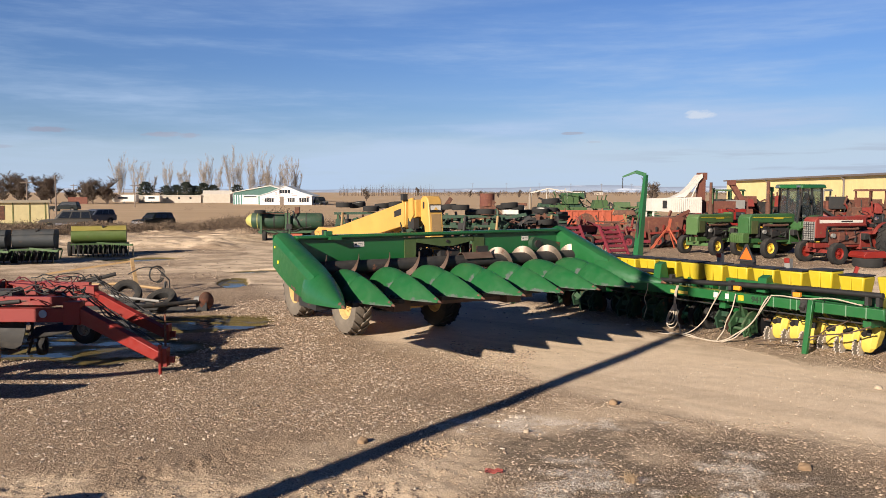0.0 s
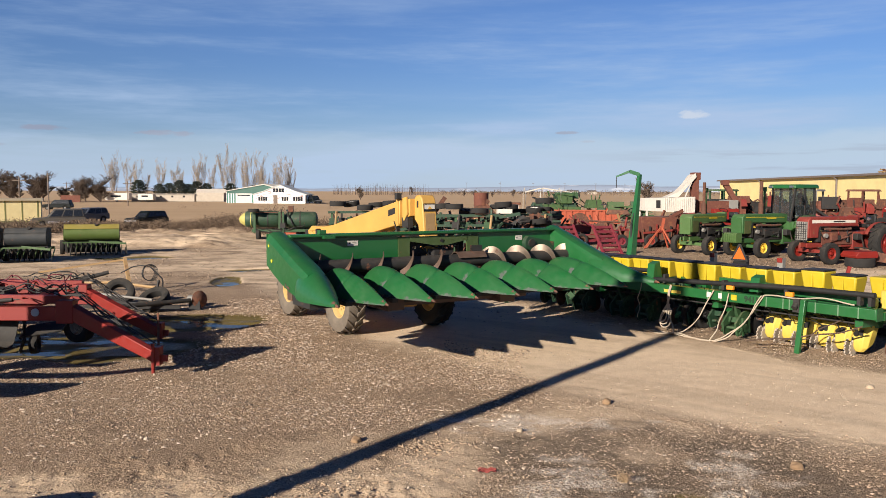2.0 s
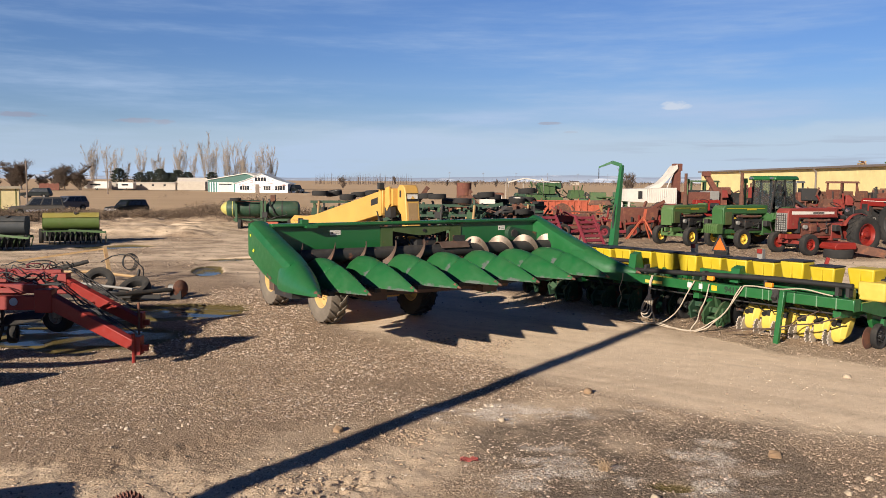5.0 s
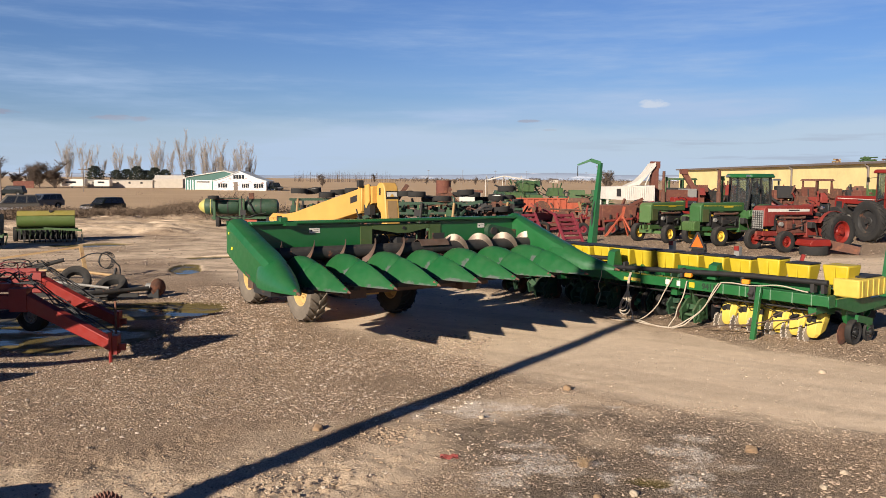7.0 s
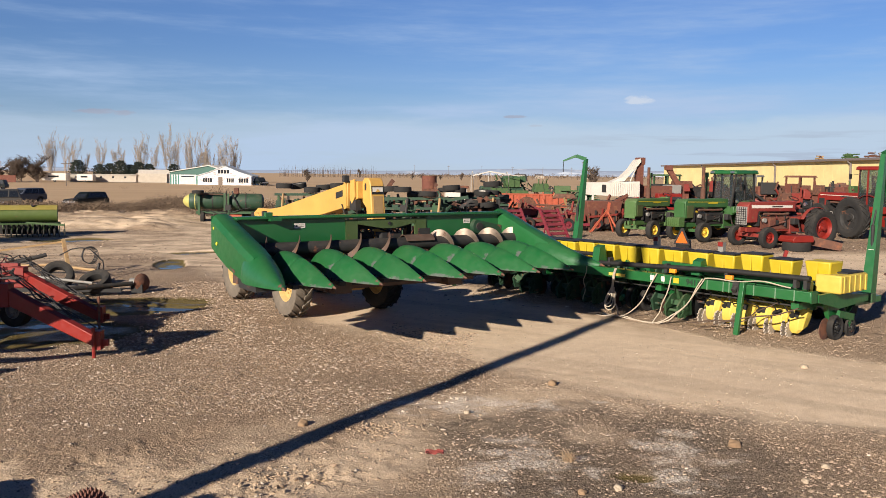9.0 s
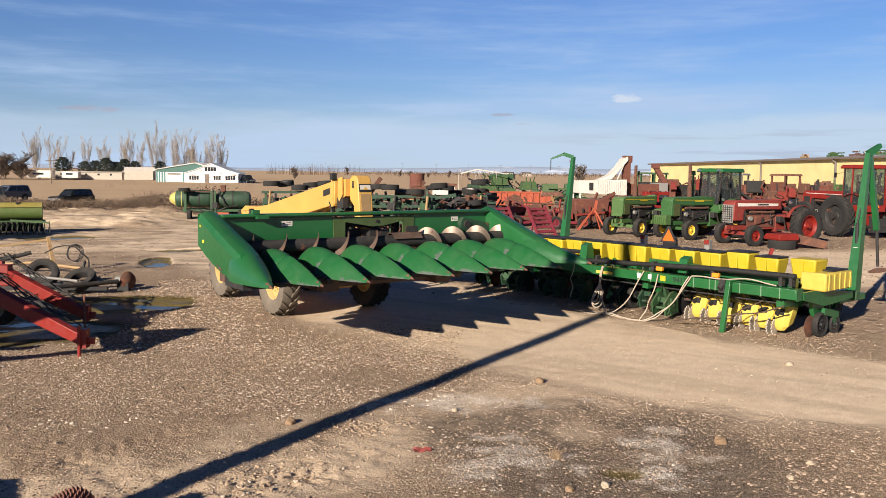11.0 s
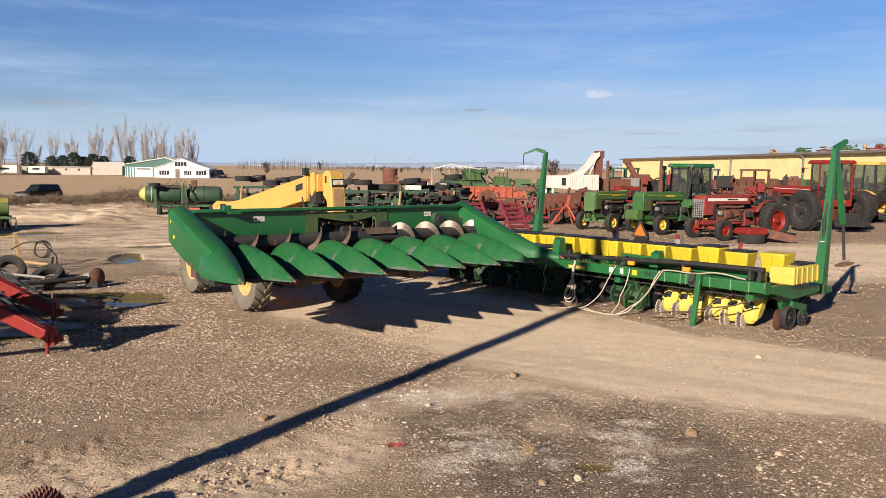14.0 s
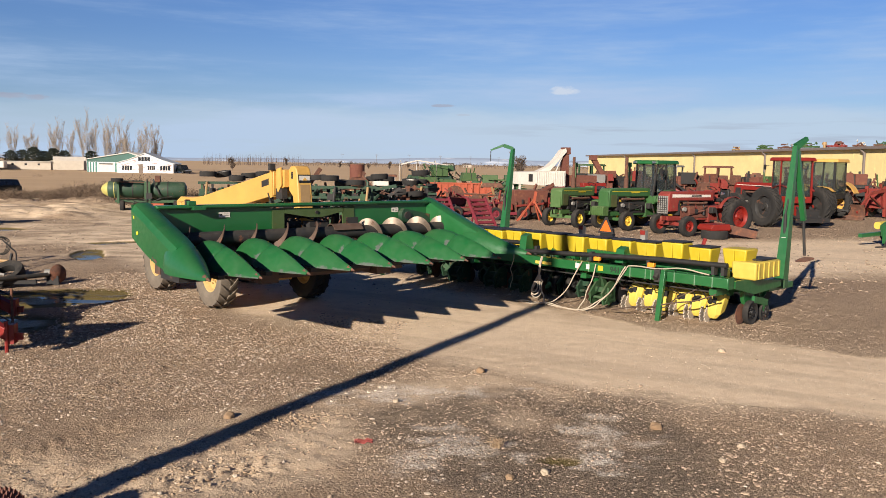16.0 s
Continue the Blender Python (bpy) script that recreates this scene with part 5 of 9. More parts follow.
for k in range(15):
    x = 0.45 + 0.58 * k
    part("unit_linkage", Mesh().beam((x, -0.1, 0.88), (x, -0.7, 0.78), 0.05, 0.06).beam((x, -0.1, 0.74), (x, -0.7, 0.62), 0.05, 0.06).span(x - 0.12, x + 0.12, -0.82, -0.66, 0.5, 0.95), GREEN_DARK if k % 3 else GREEN, plant)
    part("seed_meter", Mesh().tube([(x - 0.09, -0.85, 0.80), (x + 0.07, -0.85, 0.80)], 0.13, 14), BLACK, plant)
    part("chain_case", Mesh().span(x + 0.1, x + 0.15, -1.0, -0.7, 0.42, 0.86), DARK, plant)
    if k > 4:
        part("opener_disc", Mesh().lathe([(0.0, -0.008), (0.19, -0.003), (0.19, 0.003), (0.0, 0.008)], (x, -0.62, 0.19), (1, 0.12, 0), 18), RUST if k % 2 else DARK, plant)
    part("wire", Mesh().tube(sag((x, 0.02, 0.96), (x + 0.4, -0.5, 0.9), 0.1 + 0.1 * rp.random(), 6, 0.04), 0.009, 5), BLACK, plant)

# ---- red folding implement at the puddle ----
PLATE_BLUE = painted("pale_blue_plate", (0.30, 0.36, 0.43), 0.5, 0.3, 0.1)
rig = thing("red_implement", "red folding implement frame with black hoses standing in a puddle", "farm implement", 0.10, -0.06)


def rig_arm(dx, dy, pin=True):
    E_, T_ = Vector((-6.05 + dx, 13.45 + dy, 0.82)), Vector((-4.42 + dx, 12.55 + dy, 0.24))
    part("drop_arm", Mesh().beam(E_ + Vector((-0.12, 0.06, 0.0)), T_, 0.15, 0.26, w2=0.12, h2=0.17), RED, rig, bevel=0.012)
    part("elbow_plate", Mesh().span(E_.x - 0.28, E_.x + 0.0, E_.y - 0.10, E_.y + 0.12, 0.62, 1.0), RED, rig, bevel=0.01)
    part("main_beam", Mesh().span(-12.0 + dx, E_.x - 0.25, E_.y - 0.07, E_.y + 0.09, 0.66, 0.89), RED, rig, bevel=0.012)
    part("upper_beam", Mesh().beam((-12 + dx, E_.y + 0.25, 1.02), (E_.x - 0.2, E_.y + 0.2, 0.98), 0.12, 0.14), RED, rig)
    part("hub_badge", Mesh().tube([(E_.x - 0.62, E_.y - 0.085, 0.80), (E_.x - 0.62, E_.y - 0.07, 0.80)], 0.065, 16), PLATE_BLUE, rig, "round blue-grey cover plate")
    part("foot_plate", Mesh().box(T_ + Vector((0.03, 0, 0.02)), (0.09, 0.18, 0.28)).box(T_ + Vector((0.11, 0, -0.02)), (0.12, 0.06, 0.1)), RED, rig)
    if pin:
        part("stand_pin", Mesh().tube([T_ + Vector((-0.02, -0.1, 0.22)), T_ + Vector((-0.02, -0.1, -0.30))], 0.028, 8), RED, rig, "red stand pin")
    for k in range(5):
        a = E_ + Vector((-1.3 + 0.3 * k, 0.10 + 0.02 * k, 0.32))
        part("hose", Mesh().tube(snake(a, E_ + Vector((0.02, 0.05 * k, 0.25)), 0.06, k + int(dy * 10), 0.06)[:-1] + snake(E_ + Vector((0.06, 0.05 * k, 0.24)), E_.lerp(T_, 0.55 + 0.1 * k) + Vector((0, 0.08 + 0.02 * k, 0.14)), -0.03, k + 40, 0.03), 0.011, 6), BLACK, rig, "black hydraulic hose")


rig_arm(0, 0)
rig_arm(-0.72, 2.25, False)
part("link_rod", Mesh().tube([(-5.05, 14.5, 0.62), (-4.95, 14.2, 0.05)], 0.02, 6), RUST, rig)
part("cross_beam", Mesh().span(-7.6, -7.4, 13.5, 15.8, 0.66, 0.86), RED, rig)
part("cross_beam", Mesh().span(-9.3, -9.05, 13.0, 16.2, 0.60, 0.84), RED, rig)
part("valve_block", Mesh().span(-8.1, -7.6, 14.2, 14.6, 0.9, 1.08).span(-8.5, -8.2, 14.9, 15.2, 0.95, 1.15), DARK, rig)
part("label_plate", Mesh().span(-8.75, -8.35, 15.50, 15.515, 0.78, 0.93), AMBER, rig, "amber reflector and warning plate")
for k in range(26):
    rnd = random.Random(k)
    a = (rnd.uniform(-9.5, -7.4), rnd.uniform(13.5, 15.8), rnd.uniform(0.92, 1.12))
    c = (a[0] + rnd.uniform(0.3, 0.9), a[1] + rnd.uniform(-0.6, 0.6), rnd.uniform(0.9, 1.12))
    part("hose", Mesh().tube(snake(a, c, rnd.uniform(-0.04, 0.14), k, 0.07), 0.011, 6), (BLACK, RED, MAROON)[k % 3], rig, "thin hydraulic hose")
part("red_tower", Mesh().prism([(-8.6, 0.9), (-7.6, 0.9), (-7.7, 1.08), (-8.4, 1.14)], 15.1, 15.25, "y"), RED, rig)
for k in range(14):
    rnd = random.Random(500 + k)
    a = Vector((rnd.uniform(-9.6, -6.9), rnd.uniform(13.5, 15.9), rnd.uniform(0.66, 1.0)))
    e = a + Vector((rnd.uniform(-0.9, 0.9), rnd.uniform(-0.4, 0.4), rnd.uniform(-0.2, 0.15)))
    part("link_bar", Mesh().beam(a, e, rnd.uniform(0.04, 0.09), rnd.uniform(0.05, 0.12)), (RED, MAROON, RED, DARK)[k % 4], rig)
for k in range(5):
    x, y = -9.2 + 0.55 * k, 13.55 + 0.4 * (k % 3)
    part("lift_cylinder", Mesh().tube([(x, y, 0.95), (x + 0.4, y + 0.05, 0.98)], 0.035, 10).tube([(x + 0.4, y + 0.05, 0.98), (x + 0.62, y + 0.07, 0.99)], 0.016, 8), DARK if k % 2 else MAROON, rig)
part("red_tower", Mesh().span(-9.9, -9.2, 14.8, 15.1, 0.95, 1.14), RED, rig)
for x, y, r in ((-6.65, 14.95, 0.30), (-8.9, 14.3, 0.3)):
    wheel(rig, (x, y, r + 0.02), r, 0.2, 0.15, GREY, TYRE, 0, rz=70)
for k, (x, y) in enumerate(((-7.25, 14.1), (-8.2, 13.8), (-8.9, 14.9), (-7.9, 15.4))):
    part("shank", Mesh().tube([(x, y, 0.7), (x + 0.1, y - 0.12, 0.5), (x + 0.12, y - 0.2, 0.25), (x + 0.02, y - 0.16, 0.02)], 0.03, 8), DARK, rig)
part("gauge_tyre", Mesh().lathe([(0.09, -0.06), (0.16, -0.06), (0.17, 0), (0.16, 0.06), (0.09, 0.06)], (-7.0, 14.0, 0.16), (1, 0.2, 0), 20, True), TYRE, rig)
part("cream_post", Mesh().beam((-7.35, 13.2, 0.05), (-7.35, 13.2, 0.62), 0.08, 0.07), BUFF, rig, "cream-painted post")
part("scoop", Mesh().sheet([[(-8.2 + 0.15 * i, 13.5 + 0.12 * k, 0.32 + 0.07 * k * k - 0.02 * i) for i in range(8)] for k in range(4)], 0.02), DARK, rig)
part("sheet_guard", Mesh().sheet([[(-7.2 + 0.12 * i, 13.9 + 0.1 * k, 0.28 + 0.05 * k + 0.02 * i) for i in range(7)] for k in range(4)], 0.02), DARK, rig)

# unseen framework standing at the near end, shaped by the shadows it must cast
for a, e, w, h, w2, h2 in (((-9.3, 9.6, 1.92), (-6.70, 9.6, 2.19), 0.16, 0.20, 0.16, 0.16), ((-6.72, 9.6, 2.22), (-6.08, 9.6, 1.42), 0.15, 0.22, 0.15, 0.16), ((-7.5, 9.6, 1.24), (-6.2, 9.6, 1.66), 0.12, 0.13, 0.12, 0.09), ((-9.3, 9.6, 0.82), (-6.86, 9.6, 0.84), 0.16, 0.36, 0.16, 0.30), ((-9.3, 9.6, 1.22), (-7.5, 9.6, 1.24), 0.12, 0.14, 0.12, 0.12), ((-9.3, 9.6, 1.55), (-7.9, 9.6, 1.60), 0.12, 0.20, 0.12, 0.10)):
    part("caster_beam", Mesh().beam(a, e, w, h, w2=w2, h2=h2), RED, rig)
part("caster_mast", Mesh().beam((-9.3, 9.6, -0.02), (-9.36, 9.6, 3.42), 0.55, 0.2, w2=0.30, h2=0.16), RED, rig)
part("caster_strut", Mesh().beam((-8.75, 9.6, -0.02), (-8.75, 9.6, 2.25), 0.12, 0.12), RED, rig)
part("caster_panel", Mesh().prism([(-9.25, 2.05), (-8.05, 2.08), (-7.95, 2.40), (-8.75, 2.80), (-9.25, 2.80)], 9.57, 9.63, "y"), RED, rig)
part("caster_gusset", Mesh().prism([(-7.35, 2.08), (-6.66, 2.22), (-6.18, 1.62), (-6.45, 1.62)], 9.58, 9.62, "y"), RED, rig)
part("caster_beam", Mesh().beam((-9.3, 9.6, 0.78), (-9.3, 13.4, 0.78), 0.18, 0.2), RED, rig)

# loose parts between the puddle and the track
def loose_tyre(x, y, z, R, w, rx, rz, label="worn black tyre lying on the wet ground", rim=0.55):
    ob = new("tyre", tyre_mesh(R, w, R * rim, TYRE, 0))
    ob.matrix_world = pose(x, y, z, 0, rx, rz)
    tagged(ob, label, "tyre", "loose tyres by the puddle")
    return ob


axle = thing("tool_axle", "dark steel implement axle with disc end lying by a puddle", "axle")
part("shaft", Mesh().tube([(-7.2, 17.9, 0.22), (-5.75, 19.0, 0.24)], 0.05, 10), DARK, axle)
part("disc", Mesh().lathe([(0.0, -0.02), (0.12, -0.01), (0.20, 0.04), (0.21, 0.04), (0.125, -0.03), (0.0, -0.04)], (-5.56, 19.15, 0.24), (-0.75, 0.6, -0.1), 28), RUST, axle, "rusty brown disc")
part("hub", Mesh().tube([(-5.85, 19.2, 0.24), (-5.6, 19.15, 0.24)], 0.10, 12), GREY, axle)
part("bracket", Mesh().span(-5.8, -5.55, 19.05, 19.25, 0.0, 0.2), DARK, axle)
part("frame_bar", Mesh().beam((-8.6, 18.4, 0.18), (-5.9, 18.7, 0.12), 0.1, 0.08).beam((-8.2, 19.4, 0.15), (-6.2, 19.0, 0.12), 0.08, 0.08), DARK, axle)
part("spring_rod", Mesh().tube([(-8.0, 18.9, 0.42), (-6.5, 18.6, 0.3)], 0.03, 8), GREY, axle)
loose_tyre(-7.75, 19.9, 0.30, 0.36, 0.22, 35, 100)
loose_tyre(-6.55, 18.9, 0.28, 0.35, 0.22, 58, 75)
buff = thing("buff_drawbar", "weathered buff drawbar with coiled black hose on the dirt", "drawbar")
part("bar", Mesh().beam((-10.9, 22.35, 0.55), (-8.75, 22.9, 0.86), 0.045, 0.05), BUFF, buff)
part("drop_leg", Mesh().beam((-8.75, 22.9, 0.9), (-8.4, 22.3, 0.22), 0.09, 0.09), BUFF, buff)
part("cross_bar", Mesh().tube([(-9.9, 22.6, 0.22), (-8.9, 22.4, 0.28), (-7.6, 22.0, 0.18)], 0.04, 8), BUFF, buff)
part("cylinder", Mesh().tube([(-10.1, 22.0, 0.25), (-9.0, 22.4, 0.55)], 0.055, 10), DARK, buff)
for k in range(4):
    part("hose_coil", Mesh().tube([(-7.85 + 0.02 * k + (0.17 + 0.010 * k) * math.cos(t), 22.2 + 0.03 * math.sin(3 * t), 0.56 + (0.21 + 0.008 * k) * math.sin(t)) for t in (2 * math.pi * j / 22 for j in range(23))], 0.010, 6), BLACK, buff, "coiled black hose")
part("hose", Mesh().tube(sag((-8.6, 22.3, 0.55), (-7.8, 22.2, 0.72), -0.1, 8, 0.02) + sag((-7.5, 22.2, 0.4), (-6.9, 21.0, 0.02), 0.1, 8, 0.03), 0.018, 6), BLACK, buff)
part("stand", Mesh().beam((-7.55, 21.9, 0.0), (-7.5, 22.0, 0.38), 0.05, 0.05), DARK, buff)

# ---- tractors (forward is +x, the rear axle's middle is the origin) ----
def engine_bay(t, nose, hood_h, hood_w, paint):
    """Pumps, pipes and wiring that show under the hood on both sides."""
    r = random.Random(int(hood_h * 100 + nose * 10))
    for s in (-1, 1):
        y = s * (hood_w / 2 - 0.03)
        part("oil_filter", Mesh().tube([(1.3, y, 0.82), (1.3, y, 1.06)], 0.06, 10), (GREY, BLACK)[s > 0], t)
        part("alternator", Mesh().tube([(nose - 0.95, y - 0.06, 1.08), (nose - 0.95, y + 0.06, 1.08)], 0.09, 12), GREY, t)
        part("manifold", Mesh().tube([(1.15, y, hood_h - 0.50), (1.5, y * 1.05, hood_h - 0.52), (nose - 0.9, y, hood_h - 0.50)], 0.05, 8), RUST, t)
        part("fuel_pump", Mesh().span(1.7, 1.95, y - 0.05, y + 0.05, 0.88, 1.08), DARK, t, bevel=0.02)
        for k in range(4):
            a = Vector((r.uniform(0.9, nose - 0.8), y, r.uniform(0.8, hood_h - 0.45)))
            e = a + Vector((r.uniform(-0.6, 0.6), s * r.uniform(0, 0.06), r.uniform(-0.3, 0.3)))
            part("pipe", Mesh().tube(sag(a, e, r.uniform(-0.08, 0.1), 6, 0.01), 0.016, 6), (BLACK, DARK, paint, BLACK)[k], t)
        part("tool_box", Mesh().span(0.75, 1.05, s * 0.30, s * 0.52, 0.9, 1.15), (paint, DARK)[s > 0], t, bevel=0.02)
    part("radiator", Mesh().span(nose - 0.68, nose - 0.56, -hood_w / 2 + 0.02, hood_w / 2 - 0.02, 0.85, hood_h - 0.3), DARK, t)


def tractor(name, label, x, y, heading, paint, rims, wb=2.7, rear=0.78, front=0.40, cab=None, stripe=None, duals=False, grille=DARK, hood_h=1.78, hood_w=0.62, tyre=None, weights=None, stack=True, bar=None):
    t = thing(name, label, "tractor", x, y, 0, heading, "tractors parked in a row")
    nose = wb + 0.62
    part("hood", Mesh().prism([(0.75, hood_h - 0.42), (0.75, hood_h - 0.02), (1.2, hood_h), (nose - 0.14, hood_h - 0.02), (nose, hood_h - 0.14), (nose, 1.0), (nose - 0.5, 1.0), (nose - 0.62, hood_h - 0.40)], -hood_w / 2, hood_w / 2, "y"), paint, t, bevel=0.04)
    part("side_panel", Mesh().span(nose - 0.52, nose - 0.12, -hood_w / 2 - 0.012, hood_w / 2 + 0.012, 1.02, hood_h - 0.3), grille if not stripe else paint, t)
    g = part("grille", Mesh().span(nose, nose + 0.03, -hood_w / 2 + 0.03, hood_w / 2 - 0.03, 0.92, hood_h - 0.2), GREY if stripe else paint, t)
    if stripe:
        for k in range(7):
            part("grille_bar", Mesh().span(nose + 0.03, nose + 0.045, -hood_w / 2 + 0.05, hood_w / 2 - 0.05, 0.98 + 0.09 * k, 1.0 + 0.09 * k), DARK, g)
        for k in range(5):
            part("grille_bar", Mesh().span(nose + 0.03, nose + 0.045, -0.24 + 0.115 * k, -0.22 + 0.115 * k, 0.94, hood_h - 0.22), DARK, g)
    for s in (-1, 1):
        part("hood_stripe", Mesh().prism([(0.95, hood_h - 0.16), (nose - 0.2, hood_h - 0.13), (nose - 0.2, hood_h - (0.26 if stripe else 0.16)), (0.95, hood_h - (0.26 if stripe else 0.18))], s * (hood_w / 2 + 0.001), s * (hood_w / 2 + 0.008), "y"), stripe or bar or YELLOW, t)
        part("name_bar", Mesh().span(1.5, 2.1, s * (hood_w / 2 + 0.008), s * (hood_w / 2 + 0.012), hood_h - 0.235, hood_h - 0.175), DARK if stripe or bar else YELLOW, t)
    part("engine", Mesh().span(1.0, nose - 0.8, -0.24, 0.24, 0.72, 1.22).span(1.15, 1.75, -0.32, -0.2, 0.85, 1.15).span(1.9, 2.2, 0.2, 0.34, 0.9, 1.2).tube([(1.2, -0.3, 1.1), (2.3, -0.3, 1.05)], 0.05, 8).tube([(1.3, 0.3, 1.02), (2.2, 0.28, 0.85)], 0.04, 8), DARK if not stripe else RUST_RED, t)
    engine_bay(t, nose, hood_h, hood_w, paint)
    part("frame_rail", Mesh().span(0.2, nose - 0.1, -0.2, -0.12, 0.62, 0.80).span(0.2, nose - 0.1, 0.12, 0.2, 0.62, 0.80), paint, t)
    part("gearbox", Mesh().prism([(-0.35, 0.5), (1.0, 0.5), (1.0, 1.15), (0.3, 1.25), (-0.4, 1.1)], -0.26, 0.26, "y"), paint, t, bevel=0.03)
    part("rear_axle", Mesh().tube([(0, -1.5 if duals else -0.95, rear), (0, 1.5 if duals else 0.95, rear)], 0.10, 12).tube([(0, -0.6, rear), (0, 0.6, rear)], 0.16, 12), paint, t)
    part("front_axle", Mesh().beam((wb, -0.72, front + 0.05), (wb, 0.72, front + 0.05), 0.12, 0.13).beam((wb, 0, 0.45), (wb, 0, 0.75), 0.2, 0.2), paint, t)
    for s in (-1, 1):
        part("spindle", Mesh().tube([(wb, s * 0.70, front), (wb, s * 0.70, front + 0.32)], 0.05, 8).beam((wb, s * 0.7, front + 0.1), (wb - 0.55, s * 0.25, front + 0.12), 0.04, 0.05), paint, t)
        wheel(t, (wb, s * 0.82, front), front, 0.26, front * 0.52, rims, tyre, 0, rz=90 if s < 0 else -90)
        for out in ((1.55,) if duals else (0.95,)):
            wheel(t, (0, s * out, rear), rear, 0.46, rear * 0.58, rims if not duals else DARK, tyre, 1, rz=90 if s < 0 else -90, dish=0.1)
        fd = [[(math.cos(a) * (rear + 0.08), s * yy, rear + math.sin(a) * (rear + 0.08)) for a in (radians(25 + 18 * k) for k in range(7))] for yy in ((0.58, 0.74) if stripe or duals else (0.60, 1.02))]
        part("fender", Mesh().sheet(fd, 0.02), paint, t)
        part("head_lamp", Mesh().tube([(0.72, s * 0.78, 1.75), (0.80, s * 0.78, 1.75)], 0.07, 12), CHROME, t, "round work lamp")
    if stack:
        st_ = part("exhaust_pipe", Mesh().tube([(2.25, 0.12, hood_h + 0.45), (2.25, 0.12, hood_h + 1.4)], 0.07, 10), RUST, t, "dark rusty exhaust stack")
        part("muffler", Mesh().tube([(2.25, 0.12, hood_h - 0.02), (2.25, 0.12, hood_h + 0.45)], 0.11, 12), RUST, st_)
        part("air_cleaner", Mesh().tube([(1.75, -0.12, hood_h - 0.02), (1.75, -0.12, hood_h + 0.95)], 0.045, 10).tube([(1.75, -0.12, hood_h + 0.95), (1.75, -0.12, hood_h + 1.15)], 0.10, 12, 0.085), paint, t)
    part("drawbar", Mesh().beam((-0.3, 0, 0.45), (-1.0, 0, 0.42), 0.1, 0.06).beam((-0.3, -0.3, 0.6), (-0.95, -0.45, 0.5), 0.06, 0.08).beam((-0.3, 0.3, 0.6), (-0.95, 0.45, 0.5), 0.06, 0.08), DARK, t)
    for s in (-1, 1):
        part("step", Mesh().span(0.7, 0.95, s * 0.3, s * 0.72, 0.55, 0.6).beam((0.82, s * 0.65, 0.58), (0.82, s * 0.5, 1.1), 0.04, 0.04), DARK, t)
    part("platform", Mesh().span(-0.35, 0.85, -0.6, 0.6, 1.12, 1.2), paint, t)
    if weights:
        for k in range(6):
            part("front_weight", Mesh().prism([(nose + 0.05, 0.64), (nose + 0.36, 0.64), (nose + 0.40, 0.72), (nose + 0.40, 0.98), (nose + 0.33, 1.05), (nose + 0.05, 1.05)], -0.35 + 0.117 * k, -0.248 + 0.117 * k, "y"), weights, t)
    if cab:
        body, roof, rh = cab
        lo, hi = 1.2, rh - 0.16
        pts = {"a": (0.78, 0.48), "b": (-0.55, 0.62)}
        c = part("cab", Mesh().span(-0.62, 0.85, -0.68, 0.68, lo - 0.02, lo + 0.30), body, t, bevel=0.03)
        for sx in (-1, 1):
            part("cab_post", Mesh().beam((0.82, sx * 0.5, lo + 0.25), (0.66, sx * 0.6, hi), 0.07, 0.07).beam((-0.58, sx * 0.64, lo + 0.25), (-0.55, sx * 0.62, hi), 0.09, 0.08).beam((0.1, sx * 0.66, lo + 0.25), (0.1, sx * 0.64, hi), 0.06, 0.06), body if body is not GREEN_DUSTY else DARK, c)
            part("side_window", Mesh().span(-0.5, 0.68, sx * 0.625, sx * 0.635, lo + 0.3, hi), GLASS_M, c)
        part("windscreen", Mesh().beam((0.80, 0, lo + 0.3), (0.66, 0, hi), 0.95, 0.012, (1, 0, 0)), GLASS_M, c)
        part("rear_window", Mesh().span(-0.6, -0.59, -0.55, 0.55, lo + 0.3, hi), GLASS_M, c)
        part("roof", Mesh().box((0.05, 0, rh - 0.08), (1.62, 1.5, 0.18), taper=(0.93, 0.93)), roof, c, bevel=0.05)
        part("seat", Mesh().span(-0.3, 0.15, -0.25, 0.25, lo + 0.2, lo + 0.45).span(-0.38, -0.25, -0.25, 0.25, lo + 0.45, lo + 1.0), BLACK, c, bevel=0.04)
        part("steering_wheel", Mesh().lathe([(0.17, -0.012), (0.19, 0), (0.17, 0.012), (0.15, 0)], (0.42, 0, lo + 0.72), (-0.4, 0, 1), 20, True).tube([(0.45, 0, lo + 0.7), (0.65, 0, lo + 0.1)], 0.03, 8), BLACK, c)
        for s in (-1, 1):
            part("cab_lamp", Mesh().span(0.84, 0.9, s * 0.55 - 0.09, s * 0.55 + 0.09, rh - 0.13, rh - 0.04), CHROME, c)
        part("mirror_arm", Mesh().tube([(0.7, 0.62, hi - 0.2), (0.85, 0.95, hi - 0.25)], 0.012, 6).box((0.86, 0.97, hi - 0.32), (0.03, 0.14, 0.24)), BLACK, c)
    else:
        part("seat", Mesh().span(-0.25, 0.15, -0.24, 0.24, 1.35, 1.5).span(-0.32, -0.22, -0.24, 0.24, 1.5, 1.85), BLACK, t, bevel=0.04)
        part("steering_wheel", Mesh().lathe([(0.19, -0.013), (0.21, 0), (0.19, 0.013), (0.17, 0)], (0.55, 0, 1.95), (-0.5, 0, 1), 20, True).tube([(0.58, 0, 1.92), (0.75, 0, 1.6)], 0.03, 8), BLACK, t)
        part("dash", Mesh().span(0.6, 0.8, -0.22, 0.22, 1.5, 1.86), paint, t, bevel=0.03)
    return t


